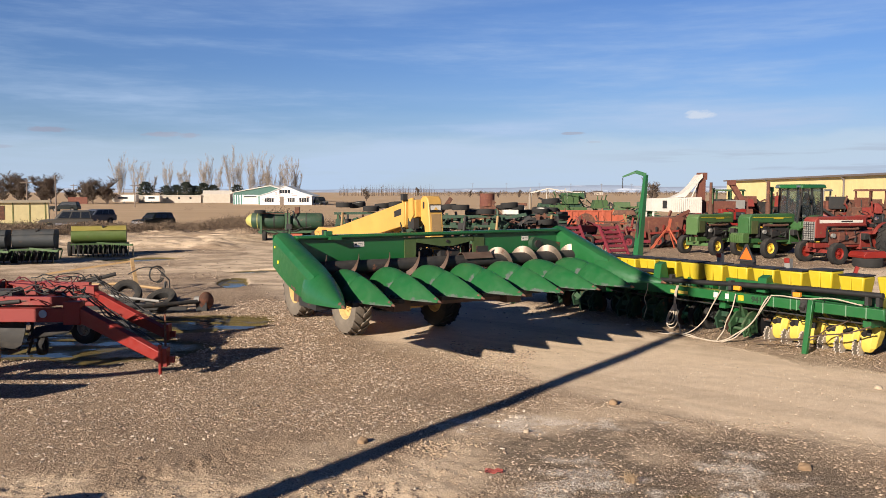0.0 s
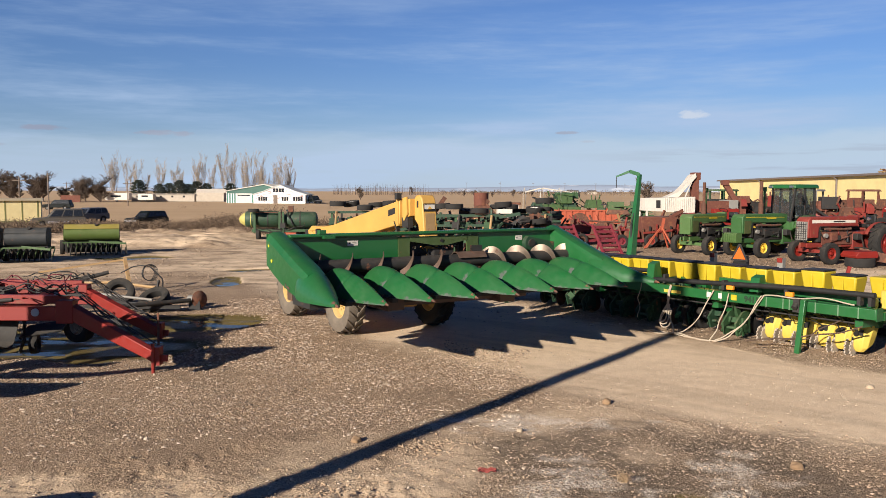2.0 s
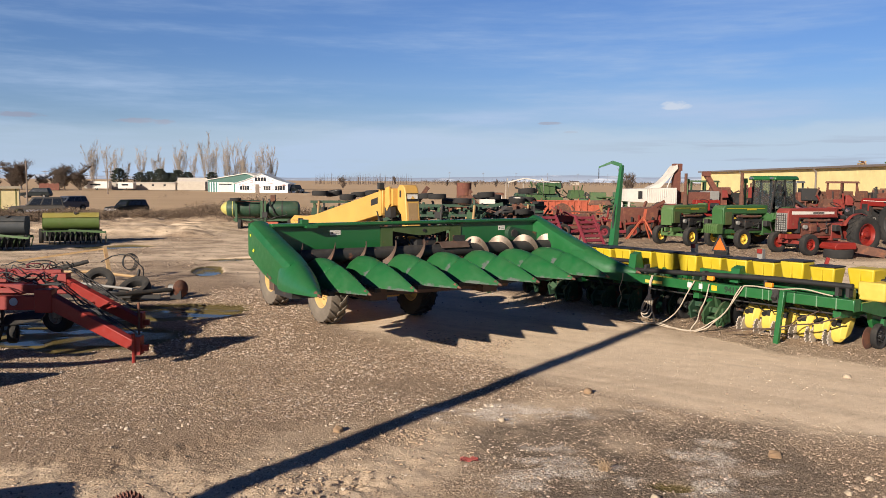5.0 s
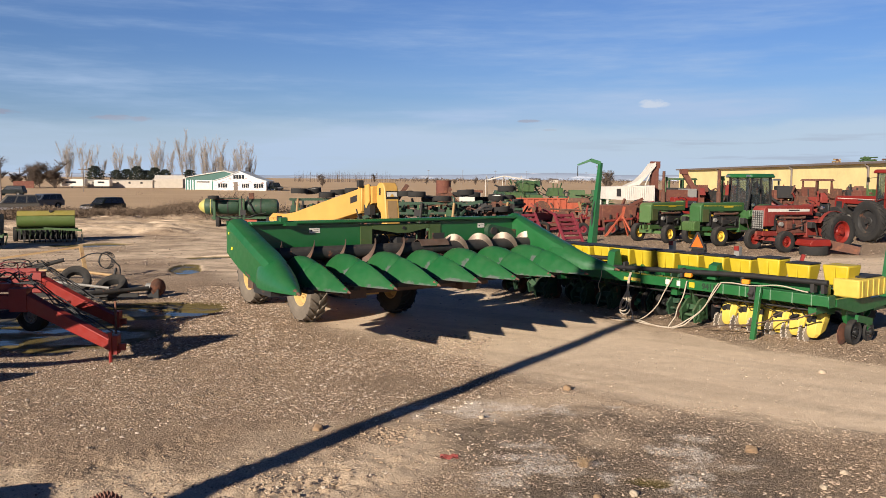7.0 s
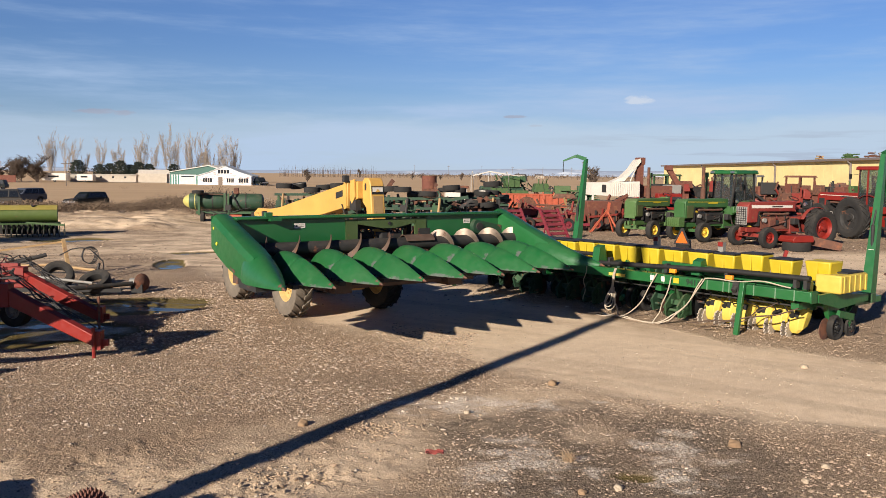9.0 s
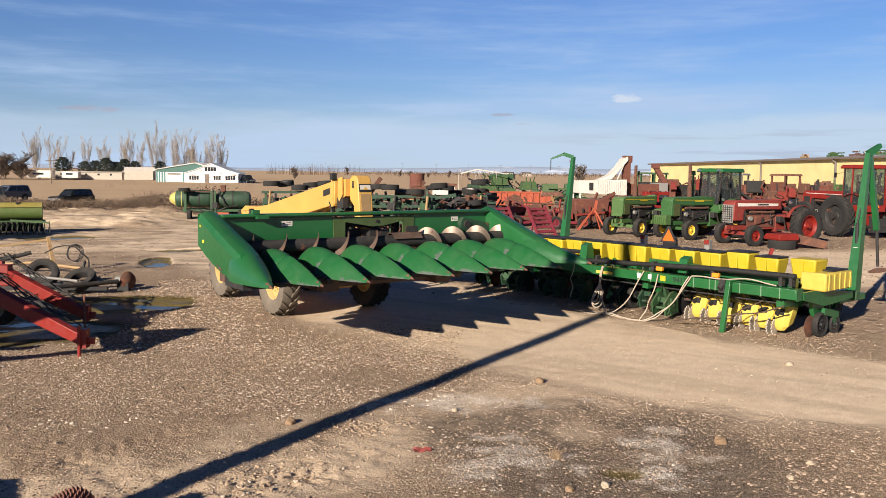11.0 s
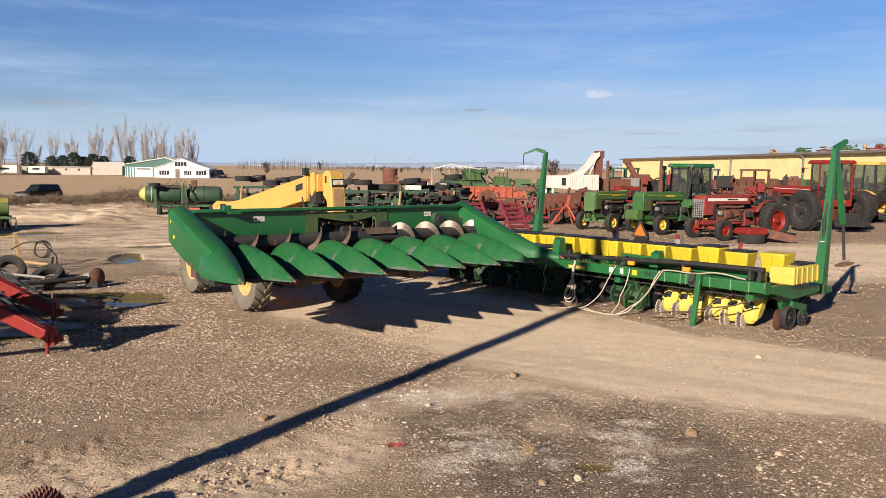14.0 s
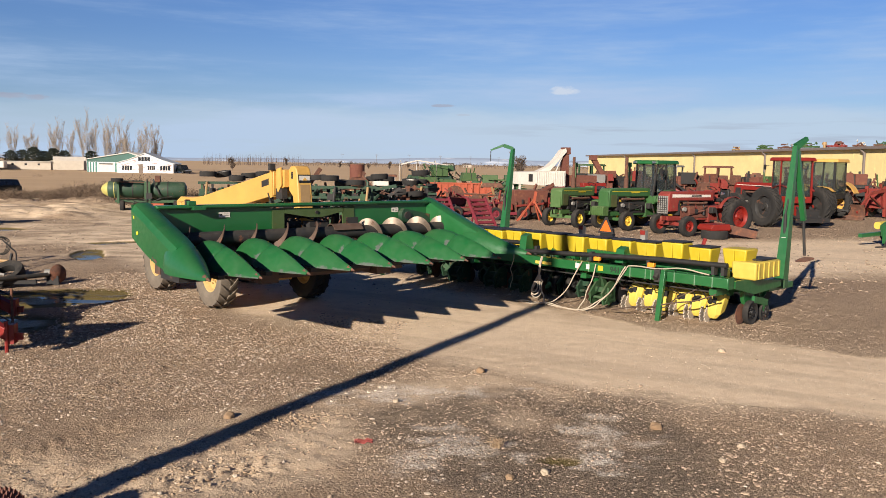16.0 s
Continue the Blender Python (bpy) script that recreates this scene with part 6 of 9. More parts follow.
tractor("tractor", "old green open-station tractor with yellow rims on gravel", 13.74, 38.2, 217, GREEN_LIGHT, RIM_YELLOW, 2.8, 0.82, 0.42, grille=SCREEN, hood_h=1.82, weights=None)
tractor("tractor", "green cab tractor with yellow rims and tall exhaust stack", 16.0, 36.6, 208, GREEN_DUSTY, RIM_YELLOW, 2.95, 0.85, 0.42, cab=(GREEN_DUSTY, GREEN, 3.12), grille=SCREEN, hood_h=1.86, weights=GREEN_LIGHT)
tractor("tractor", "weathered red open tractor with white hood stripe and red rims", 17.52, 33.24, 201.5, RED_FADED, RED, 2.8, 0.77, 0.42, stripe=WHITE, hood_h=1.84, stack=False)
rc = tractor("tractor", "red cab tractor with large dual rear tyres on gravel", 23.28, 37.05, 101, RED, RED, 3.1, 0.98, 0.78, cab=(RED, RED, 3.38), hood_h=2.12, hood_w=0.8, duals=True, stack=False, bar=WHITE)
part("rear_sign", Mesh().prism([(-0.2, 1.4), (0.2, 1.4), (0.0, 1.75)], -0.72, -0.70, "x"), AMBER, rc, "orange slow-moving triangle")
part("rear_linkage", Mesh().span(-1.3, -0.9, -0.5, 0.5, 0.5, 0.9).beam((-0.8, -0.4, 1.0), (-1.4, -0.5, 0.5), 0.08, 0.1).beam((-0.8, 0.4, 1.0), (-1.4, 0.5, 0.5), 0.08, 0.1).span(-1.6, -1.3, -0.9, 0.9, 0.3, 0.5), DARK, rc)
yt = tractor("tractor", "yellow cab tractor with rounded yellow fenders parked behind others", 29.35, 43.0, 120, CATY, CATY, 2.8, 0.9, 0.6, cab=(BLACK, CATY, 3.42), hood_h=1.95)
part("rear_cover", Mesh().sheet([[(math.cos(a) * 1.1 - 0.1, yy, 1.15 + math.sin(a) * 1.05) for a in (radians(60 + 20 * k) for k in range(6))] for yy in (-1.25, -0.6)], 0.03), CATY, yt)


# ---- red front loader and hay rake at the side ----
ld = thing("loader", "faded red front-end loader with rusty bucket standing on the ground", "loader", 32.0, 43.6, 0, 205)
part("bucket", Mesh().sheet([[(1.6 + dx, y, z) for dx, z in ((0.75, 0.05), (0.2, 0.02), (-0.05, 0.25), (0.0, 0.6), (0.2, 0.85))] for y in (-1.0, -0.5, 0, 0.5, 1.0)], 0.03), RUST, ld, "rusty brown bucket")
for s in (-1, 1):
    part("loader_arm", Mesh().beam((1.6, s * 0.55, 0.4), (0.3, s * 0.55, 1.5), 0.1, 0.16).beam((0.3, s * 0.55, 1.5), (-1.8, s * 0.55, 1.7), 0.1, 0.18), RED_FADED, ld)
    part("loader_post", Mesh().beam((-1.4, s * 0.55, 0.1), (-1.3, s * 0.55, 1.9), 0.14, 0.18).beam((-1.3, s * 0.55, 0.6), (0.2, s * 0.55, 1.3), 0.06, 0.08), RED_FADED, ld)
    part("lift_ram", Mesh().tube([(-1.2, s * 0.45, 0.6), (0.2, s * 0.45, 1.35)], 0.05, 8), DARK, ld)
    wheel(ld, (-2.2, s * 0.8, 0.7), 0.7, 0.4, 0.4, RED, None, 1, rz=90 if s < 0 else -90)
part("loader_frame", Mesh().span(-2.4, -1.0, -0.5, 0.5, 0.6, 1.1).span(-2.0, -1.2, -0.35, 0.35, 1.1, 1.75), RED_FADED, ld)

rake = thing("hay_rake", "green and yellow hay rake with coiled spring tines", "hay rake", 20.9, 27.6, 0, 20)
part("frame_bar", Mesh().beam((-1.0, 0, 0.42), (2.5, 0, 0.55), 0.14, 0.14).beam((-0.3, -0.5, 0.15), (-0.3, -0.5, 0.8), 0.1, 0.1), GREEN, rake)
part("foot_skid", Mesh().beam((-0.85, -0.55, 0.03), (0.4, -0.6, 0.03), 0.08, 0.05).beam((-0.3, -0.55, 0.05), (-0.3, -0.5, 0.4), 0.05, 0.05), DARK, rake)
part("side_plate", Mesh().prism([(-0.2, 0.4), (0.9, 0.4), (1.4, 1.3), (0.9, 1.35), (-0.3, 0.8)], -0.35, -0.30, "y"), GREEN, rake)
part("reel_cover", Mesh().tube([(-0.15, -0.1, 0.78), (1.8, 0.1, 0.85)], 0.14, 16), YELLOW_FADED, rake)
for k in range(12):
    part("coil_tine", Mesh().tube([(-0.1 + 0.14 * k + 0.02 * math.sin(j), -0.34 + 0.06 * math.cos(j * 1.6), 0.72 - 0.028 * j + 0.05 * math.sin(j * 1.6)) for j in range(14)], 0.012, 5), BUFF, rake)
wheel(rake, (1.6, 0.5, 0.35), 0.35, 0.2, 0.2, RIM_YELLOW, None, 0, rz=60)

# ---- tyre, red lid and rusty trough dumped in front ----
ob = new("tyre", tyre_mesh(0.52, 0.34, 0.29, TYRE, 0))
ob.matrix_world = pose(15.9, 30.5, 0.17, 0, 90, 20)
tagged(ob, "worn grey tyre lying flat under scrap red sheet", "tyre")
pan = thing("scrap_sheet", "bent red sheet metal lying on a worn tyre", "scrap metal", 15.9, 30.6, 0.34, 14)
part("panel_sheet", Mesh().prism([(-0.46, 0.0), (0.46, 0.0), (0.50, 0.10), (0.42, 0.26), (-0.38, 0.24), (-0.50, 0.10)], -0.45, 0.4, "y"), RED, pan, bevel=0.02)
trough = thing("metal_trough", "rusty steel trough leaning on the gravel", "trough", 16.95, 30.9, 0.16, -22)
part("trough_sheet", Mesh().sheet([[(-0.75 + 0.19 * i, yy, z - 0.045 * i + 0.20) for i in range(9)] for yy, z in ((-0.38, 0.25), (-0.30, 0.02), (0.3, 0.02), (0.4, 0.28))], 0.025), RUST, trough)
part("side_wall", Mesh().prism([(-0.75, 0.12), (0.80, -0.14), (0.85, 0.16), (-0.75, 0.50)], -0.45, -0.40, "y"), RUST, trough)

# ---- machines standing across the yard ----
def scrap(name, label, cat, x, y, rz, w, d, h, mats, seed, wheels=2, bars=9, group="", z=0, panels=3, big=1.0):
    """An old machine: body panels, a hopper, bars, shafts and wheels, each a part."""
    r = random.Random(seed)
    t = thing(name, label, cat, x, y, z, rz, group)
    for k in range(panels):
        bw, bd, bh = big * w * r.uniform(0.16, 0.4), big * d * r.uniform(0.3, 0.7), big * h * r.uniform(0.15, 0.36)
        cx, cz = r.uniform(-w / 2 + bw / 2, w / 2 - bw / 2), r.uniform(bh / 2 + 0.12, h - bh / 2)
        part("body_panel", Mesh().box((cx, r.uniform(-d / 5, d / 5), cz), (bw, bd, bh), taper=(r.uniform(0.6, 1.15), r.uniform(0.6, 1.0))), r.choice(mats), t, bevel=0.02)
    part("frame", Mesh().beam((-w / 2, -d / 3, h * 0.28), (w / 2, -d / 3, h * 0.3), 0.12, 0.14).beam((-w / 2, d / 3, h * 0.28), (w / 2, d / 3, h * 0.3), 0.12, 0.14).span(-w / 2, -w / 2 + 0.12, -d / 3, d / 3, h * 0.22, h * 0.32).span(w / 2 - 0.12, w / 2, -d / 3, d / 3, h * 0.24, h * 0.34), r.choice(mats), t)
    for k in range(4):
        sx, sy = (-1, 1)[k % 2] * w * 0.44, (-1, 1)[k // 2] * d * 0.3
        part("leg", Mesh().beam((sx, sy, 0), (sx, sy, h * 0.3), 0.08, 0.08), r.choice(mats), t)
    for k in range(int(bars * 1.7)):
        a = Vector((r.uniform(-w / 2, w / 2), r.uniform(-d / 2, d / 2), r.uniform(0.15, h * 0.9)))
        e = Vector((r.uniform(-w / 2, w / 2), a.y + r.uniform(-0.3, 0.3), r.uniform(0.1, h * 0.95)))
        if r.random() < 0.4:
            e = a + Vector((r.uniform(-0.2, 0.2), r.uniform(-0.2, 0.2), r.uniform(0.3, 0.7) * h * 0.5))
            e.z = min(e.z, h * 1.02)
        part("bar", Mesh().tube([a, e], r.uniform(0.025, 0.06), 7) if k % 2 else Mesh().beam(a, e, r.uniform(0.05, 0.12), r.uniform(0.06, 0.16)), r.choice(mats), t)
    for k in range(wheels):
        R = r.uniform(0.26, 0.42)
        wheel(t, ((-1, 1)[k % 2] * w * r.uniform(0.25, 0.42), -d * 0.45, R), R, 0.2, R * 0.55, r.choice(mats), None, 0, rz=90)
    return t


REDS, RUSTS, GREENS = (RED_FADED, RUST_RED, RED, RUST), (RUST, RUST_RED, DARK, GREY), (GREEN_DARK, GREEN_OLD, GREEN_PALE, DARK)


# folded cultivators with tyres turned up
def cultivator(x, y, rz, w, seed, label, top=2.1):
    r = random.Random(seed)
    t = thing("cultivator", label, "cultivator", x, y, 0, rz, "folded cultivators in a line")
    for k, (yy, z) in enumerate(((-0.9, 0.55), (0.0, 0.62), (0.9, 0.58), (-0.6, 1.25), (0.5, 1.3), (-0.85, top - 0.35))):
        part("toolbar", Mesh().beam((-w / 2, yy, z), (w / 2, yy, z + 0.03), 0.11, 0.11), GREEN_DARK if k % 2 else GREEN_OLD, t)
    n = int(w / 0.36)
    for k in range(n):
        xx = -w / 2 + 0.2 + k * (w - 0.4) / max(1, n - 1)
        yy = (-0.8, 0.0, 0.7, -0.4)[k % 4]
        part("post", Mesh().beam((xx, yy, 0.0), (xx + r.uniform(-0.05, 0.05), yy, r.uniform(top - 0.6, top - 0.2)), 0.10, 0.09), (GREEN_OLD, DARK, GREEN_DARK, RUST)[k % 4], t)
        part("shank", Mesh().tube([(xx, yy, 0.62), (xx + 0.12, yy - 0.3, 0.55), (xx + 0.1, yy - 0.45, 0.3), (xx - 0.05, yy - 0.35, 0.02)], 0.028, 6), RUST, t)
        part("bracket", Mesh().span(xx - 0.14, xx + 0.14, yy - 0.12, yy - 0.02, top - 0.9, top - 0.62), (GREEN_DARK, DARK, GREEN_OLD)[k % 3], t)
        if k % 4 == 0:
            part("ram", Mesh().tube([(xx + 0.1, -1.0, 0.75), (xx + 0.2, -1.0, top - 0.3)], 0.055, 9), DARK if k % 8 else BUFF, t)
            part("brace", Mesh().beam((xx, -0.9, 0.6), (xx + 0.7, -0.5, 1.4), 0.07, 0.09), GREEN_DARK, t)
    for k in range(int(w / 0.62)):
        xx = -w / 2 + 0.35 + k * 0.62 + r.uniform(-0.12, 0.12)
        R = r.uniform(0.34, 0.42)
        wheel(t, (xx, (-0.75, -0.1)[k % 2] + r.uniform(-0.1, 0.1), top + r.uniform(-0.22, 0.08)), R, 0.24, R * 0.5, (WHITE, GREY, DARK, DARK)[k % 4], TYRE, 0, ry=r.uniform(78, 96), tilt=r.uniform(-14, 14), rz=r.uniform(0, 180))
    part("wing_tip", Mesh().beam((-w / 2 - 0.2, -0.9, 0.5), (-w / 2 - 1.5, -1.2, 0.42), 0.09, 0.1).beam((-w / 2 - 0.1, -0.3, 0.62), (-w / 2 - 1.0, -1.4, 0.2), 0.07, 0.08), GREEN_DARK, t)
    return t


cultivator(-2.6, 39.0, 3, 5.0, 3, "dark green folded cultivator with black tyres turned upwards", 2.15)
cultivator(1.0, 37.0, -2, 3.6, 5, "green folded cultivator with cream rams and tyres on top", 2.05)
cultivator(4.2, 42.2, -4, 4.2, 8, "rusty green folded cultivator with tyres on top", 1.95)
ar = thing("raised_plough", "rusty steel plough with raised arms beside folded cultivators", "plough", 1.6, 39.6)
for x, z, e in ((-1.9, 1.5, (-1.2, 2.5)), (-2.5, 1.4, (-3.1, 2.45)), (-0.2, 1.3, (0.9, 2.35)), (1.6, 1.2, (0.35, 2.6)), (2.1, 0.5, (3.4, 1.7)), (2.9, 1.6, (4.0, 0.8))):
    part("raised_arm", Mesh().beam((x, 0, z), (e[0], 0.1, e[1]), 0.12, 0.2), RUST if x > -2.2 else GREEN_DARK, ar)
part("base_frame", Mesh().span(-3, 3.2, -0.3, -0.15, 0.3, 0.45).span(-3, 3.2, 0.3, 0.45, 0.3, 0.45).span(-2.6, -2.45, -0.3, 0.4, 0.0, 1.6).span(-0.2, -0.05, -0.3, 0.4, 0, 1.5).span(1.7, 1.85, -0.3, 0.4, 0, 1.5).span(2.9, 3.05, -0.3, 0.4, 0, 1.7), RUST, ar)
part("steel_drum", Mesh().tube([(0.55, 0.3, 2.1), (0.55, 0.3, 2.72)], 0.36, 20), RUST_RED, ar, "rusty steel drum")
part("drum_seat", Mesh().span(0.2, 0.9, 0.0, 0.6, 1.5, 2.1), RUST, ar)
for x, y, z in ((3.3, -0.2, 1.35), (3.6, 0.1, 2.35), (1.6, 0.0, 2.15)):
    wheel(ar, (x, y, z), 0.42, 0.26, 0.21, GREY, TYRE, 0, ry=86, tilt=8)
st = thing("tyre_rack", "dark steel rack of black tyres and white pump parts", "rack", 4.9, 40.0)
part("rack_frame", Mesh().span(-0.9, -0.8, -0.4, 0.4, 0, 1.6).span(0.6, 0.7, -0.4, 0.4, 0, 1.6).span(-0.9, 0.7, -0.1, 0.05, 1.0, 1.15).beam((-0.9, -0.3, 0.3), (0.7, -0.3, 1.0), 0.09, 0.12), DARK, st)
part("pump", Mesh().tube([(-0.2, -0.35, 0.2), (-0.2, -0.35, 0.75)], 0.09, 10).tube([(0.15, -0.35, 0.25), (0.15, -0.35, 0.9)], 0.07, 10).span(-0.8, -0.4, -0.4, -0.2, 0.1, 0.3), GREY, st)
for x, z in ((-0.5, 1.42), (0.3, 1.25)):
    wheel(st, (x, -0.1, z), 0.42, 0.26, 0.2, DARK, TYRE, 0, ry=88)

scrap("harrow", "dark green folded harrow sections stacked upright", "harrow", -1.2, 37.6, 6, 3.8, 1.2, 1.85, (GREEN_DARK, DARK, GREEN_DARK, RUST), 411, 2, 20, "", 0, 3, 0.6)
scrap("harrow", "dark rusty harrow frame among folded cultivators", "harrow", 2.6, 38.4, -5, 3.6, 1.2, 1.95, (DARK, RUST, GREEN_DARK), 412, 2, 20, "", 0, 3, 0.6)
scrap("plough", "rusty plough with raised dark beams", "plough", 5.4, 41.6, 10, 2.6, 1.2, 1.9, (RUST, DARK, RUST_RED), 413, 1, 16, "", 0, 3, 0.7)
scrap("harrow", "dark harrow frame with rusty teeth", "harrow", -3.6, 41.0, -3, 3.4, 1.2, 1.75, (DARK, GREEN_DARK, RUST), 414, 2, 18, "", 0, 3, 0.6)

# red ladder ramps
def ramp_frame(x, y, rz):
    t = thing("loading_ramp", "dark red slatted loading ramp leaning up beside scrap", "ramp", x, y, 0, rz, "pair of red ramps")
    for s in (-1, 1):
        part("side_rail", Mesh().beam((s * 0.46, 0, 0.04), (s * 0.46, 0.95, 1.34), 0.07, 0.13), MAROON, t)
    for k in range(7):
        f = (k + 0.5) / 7
        part("rung", Mesh().box((0, 0.95 * f, 0.04 + 1.30 * f), (0.88, 0.13, 0.04), Matrix.Rotation(math.atan2(1.30, 0.95), 3, "X")), MAROON, t)
    part("prop", Mesh().beam((0, 0.9, 1.25), (0, 1.35, 0.0), 0.06, 0.06).span(-0.42, 0.42, 0.88, 0.94, 1.2, 1.26), MAROON, t)


ramp_frame(5.85, 34.3, 24)
ramp_frame(7.5, 34.4, 24)

# orange wagon
wag = thing("grain_wagon", "faded orange steel-sided wagon among scrap machines", "wagon", 9.4, 52.5, 0, -2)
part("wagon_box", Mesh().span(-2.2, 2.2, -0.9, 0.9, 0.75, 1.58), ORANGE, wag)
for k in range(11):
    part("side_rib", Mesh().span(-2.15 + 0.41 * k, -2.05 + 0.41 * k, -0.96, -0.9, 0.75, 1.58), ORANGE, wag)
part("top_rim", Mesh().span(-2.25, 2.25, -0.97, -0.88, 1.56, 1.64), ORANGE, wag)
for s in (-1, 1):
    wheel(wag, (s * 1.4, -0.75, 0.38), 0.38, 0.2, 0.2, RUST, None, 0, rz=90)
part("chassis", Mesh().span(-2.1, 2.1, -0.4, 0.4, 0.5, 0.75), RUST, wag)

# white harvester box with raised conveyor
wh = thing("white_harvester", "white slat-sided harvester with raised conveyor and rusty elevator post", "harvester", 13.58, 48.0, 0, 6)
part("white_box", Mesh().prism([(-1.65, 1.7), (1.35, 1.55), (1.35, 2.5), (-0.2, 2.45), (-1.65, 2.42)], -0.7, 0.7, "y"), WHITE, wh)
for k in range(16):
    part("slat", Mesh().span(-0.5 + 0.115 * k, -0.45 + 0.115 * k, -0.725, -0.7, 1.62, 2.42), WHITE, wh)
part("window_hole", Mesh().span(-1.0, -0.75, -0.72, -0.7, 1.85, 2.3), DARK, wh)
part("conveyor", Mesh().prism([(-0.3, 2.45), (0.5, 2.5), (1.55, 3.65), (1.5, 3.86), (1.3, 3.75), (0.9, 3.2), (0.4, 2.75)], -0.35, 0.35, "y"), WHITE, wh)
part("elevator_post", Mesh().span(1.38, 1.78, -0.2, 0.2, 1.2, 3.55).span(1.40, 1.85, -0.25, 0.25, 3.5, 3.92), RUST_RED, wh)
part("chute_side", Mesh().span(1.86, 3.6, -0.3, 0.3, 1.6, 2.25), RUST_RED, wh)
for a, c, w in (((0.9, -0.3, 2.5), (1.3, -0.3, 3.4), 0.05), ((-1.6, -0.6, 0.0), (-1.5, -0.6, 1.75), 0.1), ((1.2, -0.6, 0), (1.2, -0.6, 1.6), 0.1), ((-1.6, 0.6, 0.0), (-1.5, 0.6, 1.75), 0.1), ((1.55, 0.0, 0), (1.55, 0.0, 1.3), 0.2)):
    part("strut", Mesh().beam(a, c, w, w), WHITE, wh)
cr = thing("loader_crane", "white and orange loader arm rising behind the tractors", "loader", 18.3, 50)
part("arm", Mesh().beam((0.0, 0, 2.2), (-0.7, 0, 3.3), 0.25, 0.3).beam((0.2, 0, 1.2), (0.1, 0, 2.4), 0.3, 0.3).span(-0.9, -0.5, -0.2, 0.2, 3.2, 3.5), RUST_RED, cr)
part("cab_top", Mesh().span(-0.9, 0.0, -0.4, 0.4, 1.7, 2.3), GREY, cr)
part("base", Mesh().span(-1.2, 0.6, -0.5, 0.5, 0.4, 1.1).span(-0.8, 0.0, -0.4, 0.4, 1.1, 1.7).span(-0.1, 0.3, -0.2, 0.2, 0, 1.3), DARK, cr)

# rusty hoppers, mowers and red machines behind the planter
hp = thing("rusty_hopper", "rusty red sheet-metal hopper tipped among scrap", "hopper", 11.2, 41.8, 0, 10)
part("hopper_shell", Mesh().box((-0.1, 0, 0.85), (1.65, 1.2, 1.35), taper=(1.18, 1.1)), RUST_RED, hp, bevel=0.03)
for k in range(6):
    part("frame_bar", Mesh().beam((-0.95 + 0.33 * k, -0.72, 0.0), (-1.0 + 0.38 * k, -0.70, 0.95 + 0.1 * (k % 3)), 0.07, 0.08), (RUST, DARK, RED_FADED)[k % 3], hp)
part("lower_roller", Mesh().tube([(-0.9, -0.8, 0.2), (0.8, -0.8, 0.25)], 0.14, 12), DARK, hp)
part("axle_bar", Mesh().beam((-1.0, -0.75, 0.72), (1.2, -0.72, 0.9), 0.09, 0.1), RED_FADED, hp)
part("spout", Mesh().beam((-0.4, -0.1, 0.85), (1.3, -0.1, 1.75), 0.55, 0.14).beam((-0.4, -0.4, 0.95), (1.3, -0.4, 1.85), 0.05, 0.16), RUST_RED, hp)
for k in range(7):
    part("conveyor_slat", Mesh().box((-0.2 + 0.22 * k, -0.1, 1.04 + 0.117 * k), (0.05, 0.5, 0.08)), DARK, hp)
part("conveyor_leg", Mesh().beam((1.1, -0.3, 0), (1.15, -0.25, 1.65), 0.07, 0.07).beam((1.1, 0.2, 0), (1.15, 0.15, 1.65), 0.07, 0.07), RUST, hp)
for k in range(4):
    part("panel_rib", Mesh().span(-1.0 + 0.5 * k, -0.95 + 0.5 * k, -0.74, -0.7, 0.05, 0.9), RUST, hp)
tri = thing("orange_stand", "orange steel tripod stand on the gravel", "stand", 11.0, 39.9)
for a in (200, 300, 60, 130):
    part("leg", Mesh().beam((0, 0, 1.1), (0.95 * math.cos(radians(a)), 0.6 * math.sin(radians(a)), 0.03), 0.07, 0.07), ORANGE, tri)
part("post", Mesh().beam((0, 0, 0.9), (0.1, 0, 1.5), 0.12, 0.12), ORANGE, tri)
gear = thing("cable_reel", "rusty iron reel among scrap machines", "reel", 7.9, 45.2)
part("reel_disc", Mesh().lathe([(0.0, -0.12), (0.12, -0.12), (0.14, -0.03), (0.52, -0.02), (0.52, 0.02), (0.0, 0.03)], (0, 0, 1.1), (0, 1, 0), 26), RUST, gear)
part("reel_stand", Mesh().beam((-0.3, 0.1, 0), (0, 0.1, 1.1), 0.08, 0.08).beam((0.3, 0.1, 0), (0, 0.1, 1.1), 0.08, 0.08), RUST, gear)
scrap("mower", "faded red mower with steel frame among scrap", "mower", 8.6, 43.3, 5, 3.6, 1.6, 1.5, (MAROON, RED_FADED, RUST), 11, 2, 12)
scrap("digger", "yellow-orange digger boom lying among rusty machines", "machine", 10.0, 46.5, -8, 3.6, 1.4, 1.8, (BUFF, ORANGE, RUST), 12, 1, 10)
scrap("baler", "red square machine with sheet panels and small wheels", "baler", 13.2, 45.0, 4, 3.2, 1.6, 1.3, (RED_FADED, RED, RUST_RED), 13, 2, 8)
scrap("mower", "rusty red machine frame on small wheels", "mower", 5.6, 46.0, 12, 3.4, 1.5, 1.4, RUSTS, 14, 2, 14)
scrap("spreader", "red and rusty spreader parked behind the tractors", "spreader", 16.2, 44.5, 10, 3.4, 1.6, 1.9, REDS, 15, 2, 9)
scrap("windrower", "pale green old harvester with conveyor frames", "harvester", 12.0, 76.0, 4, 7.0, 2.4, 2.8, (GREEN_PALE, GREEN_OLD, GREEN_DARK, DARK), 16, 2, 26, "", 0, 9, 0.95)
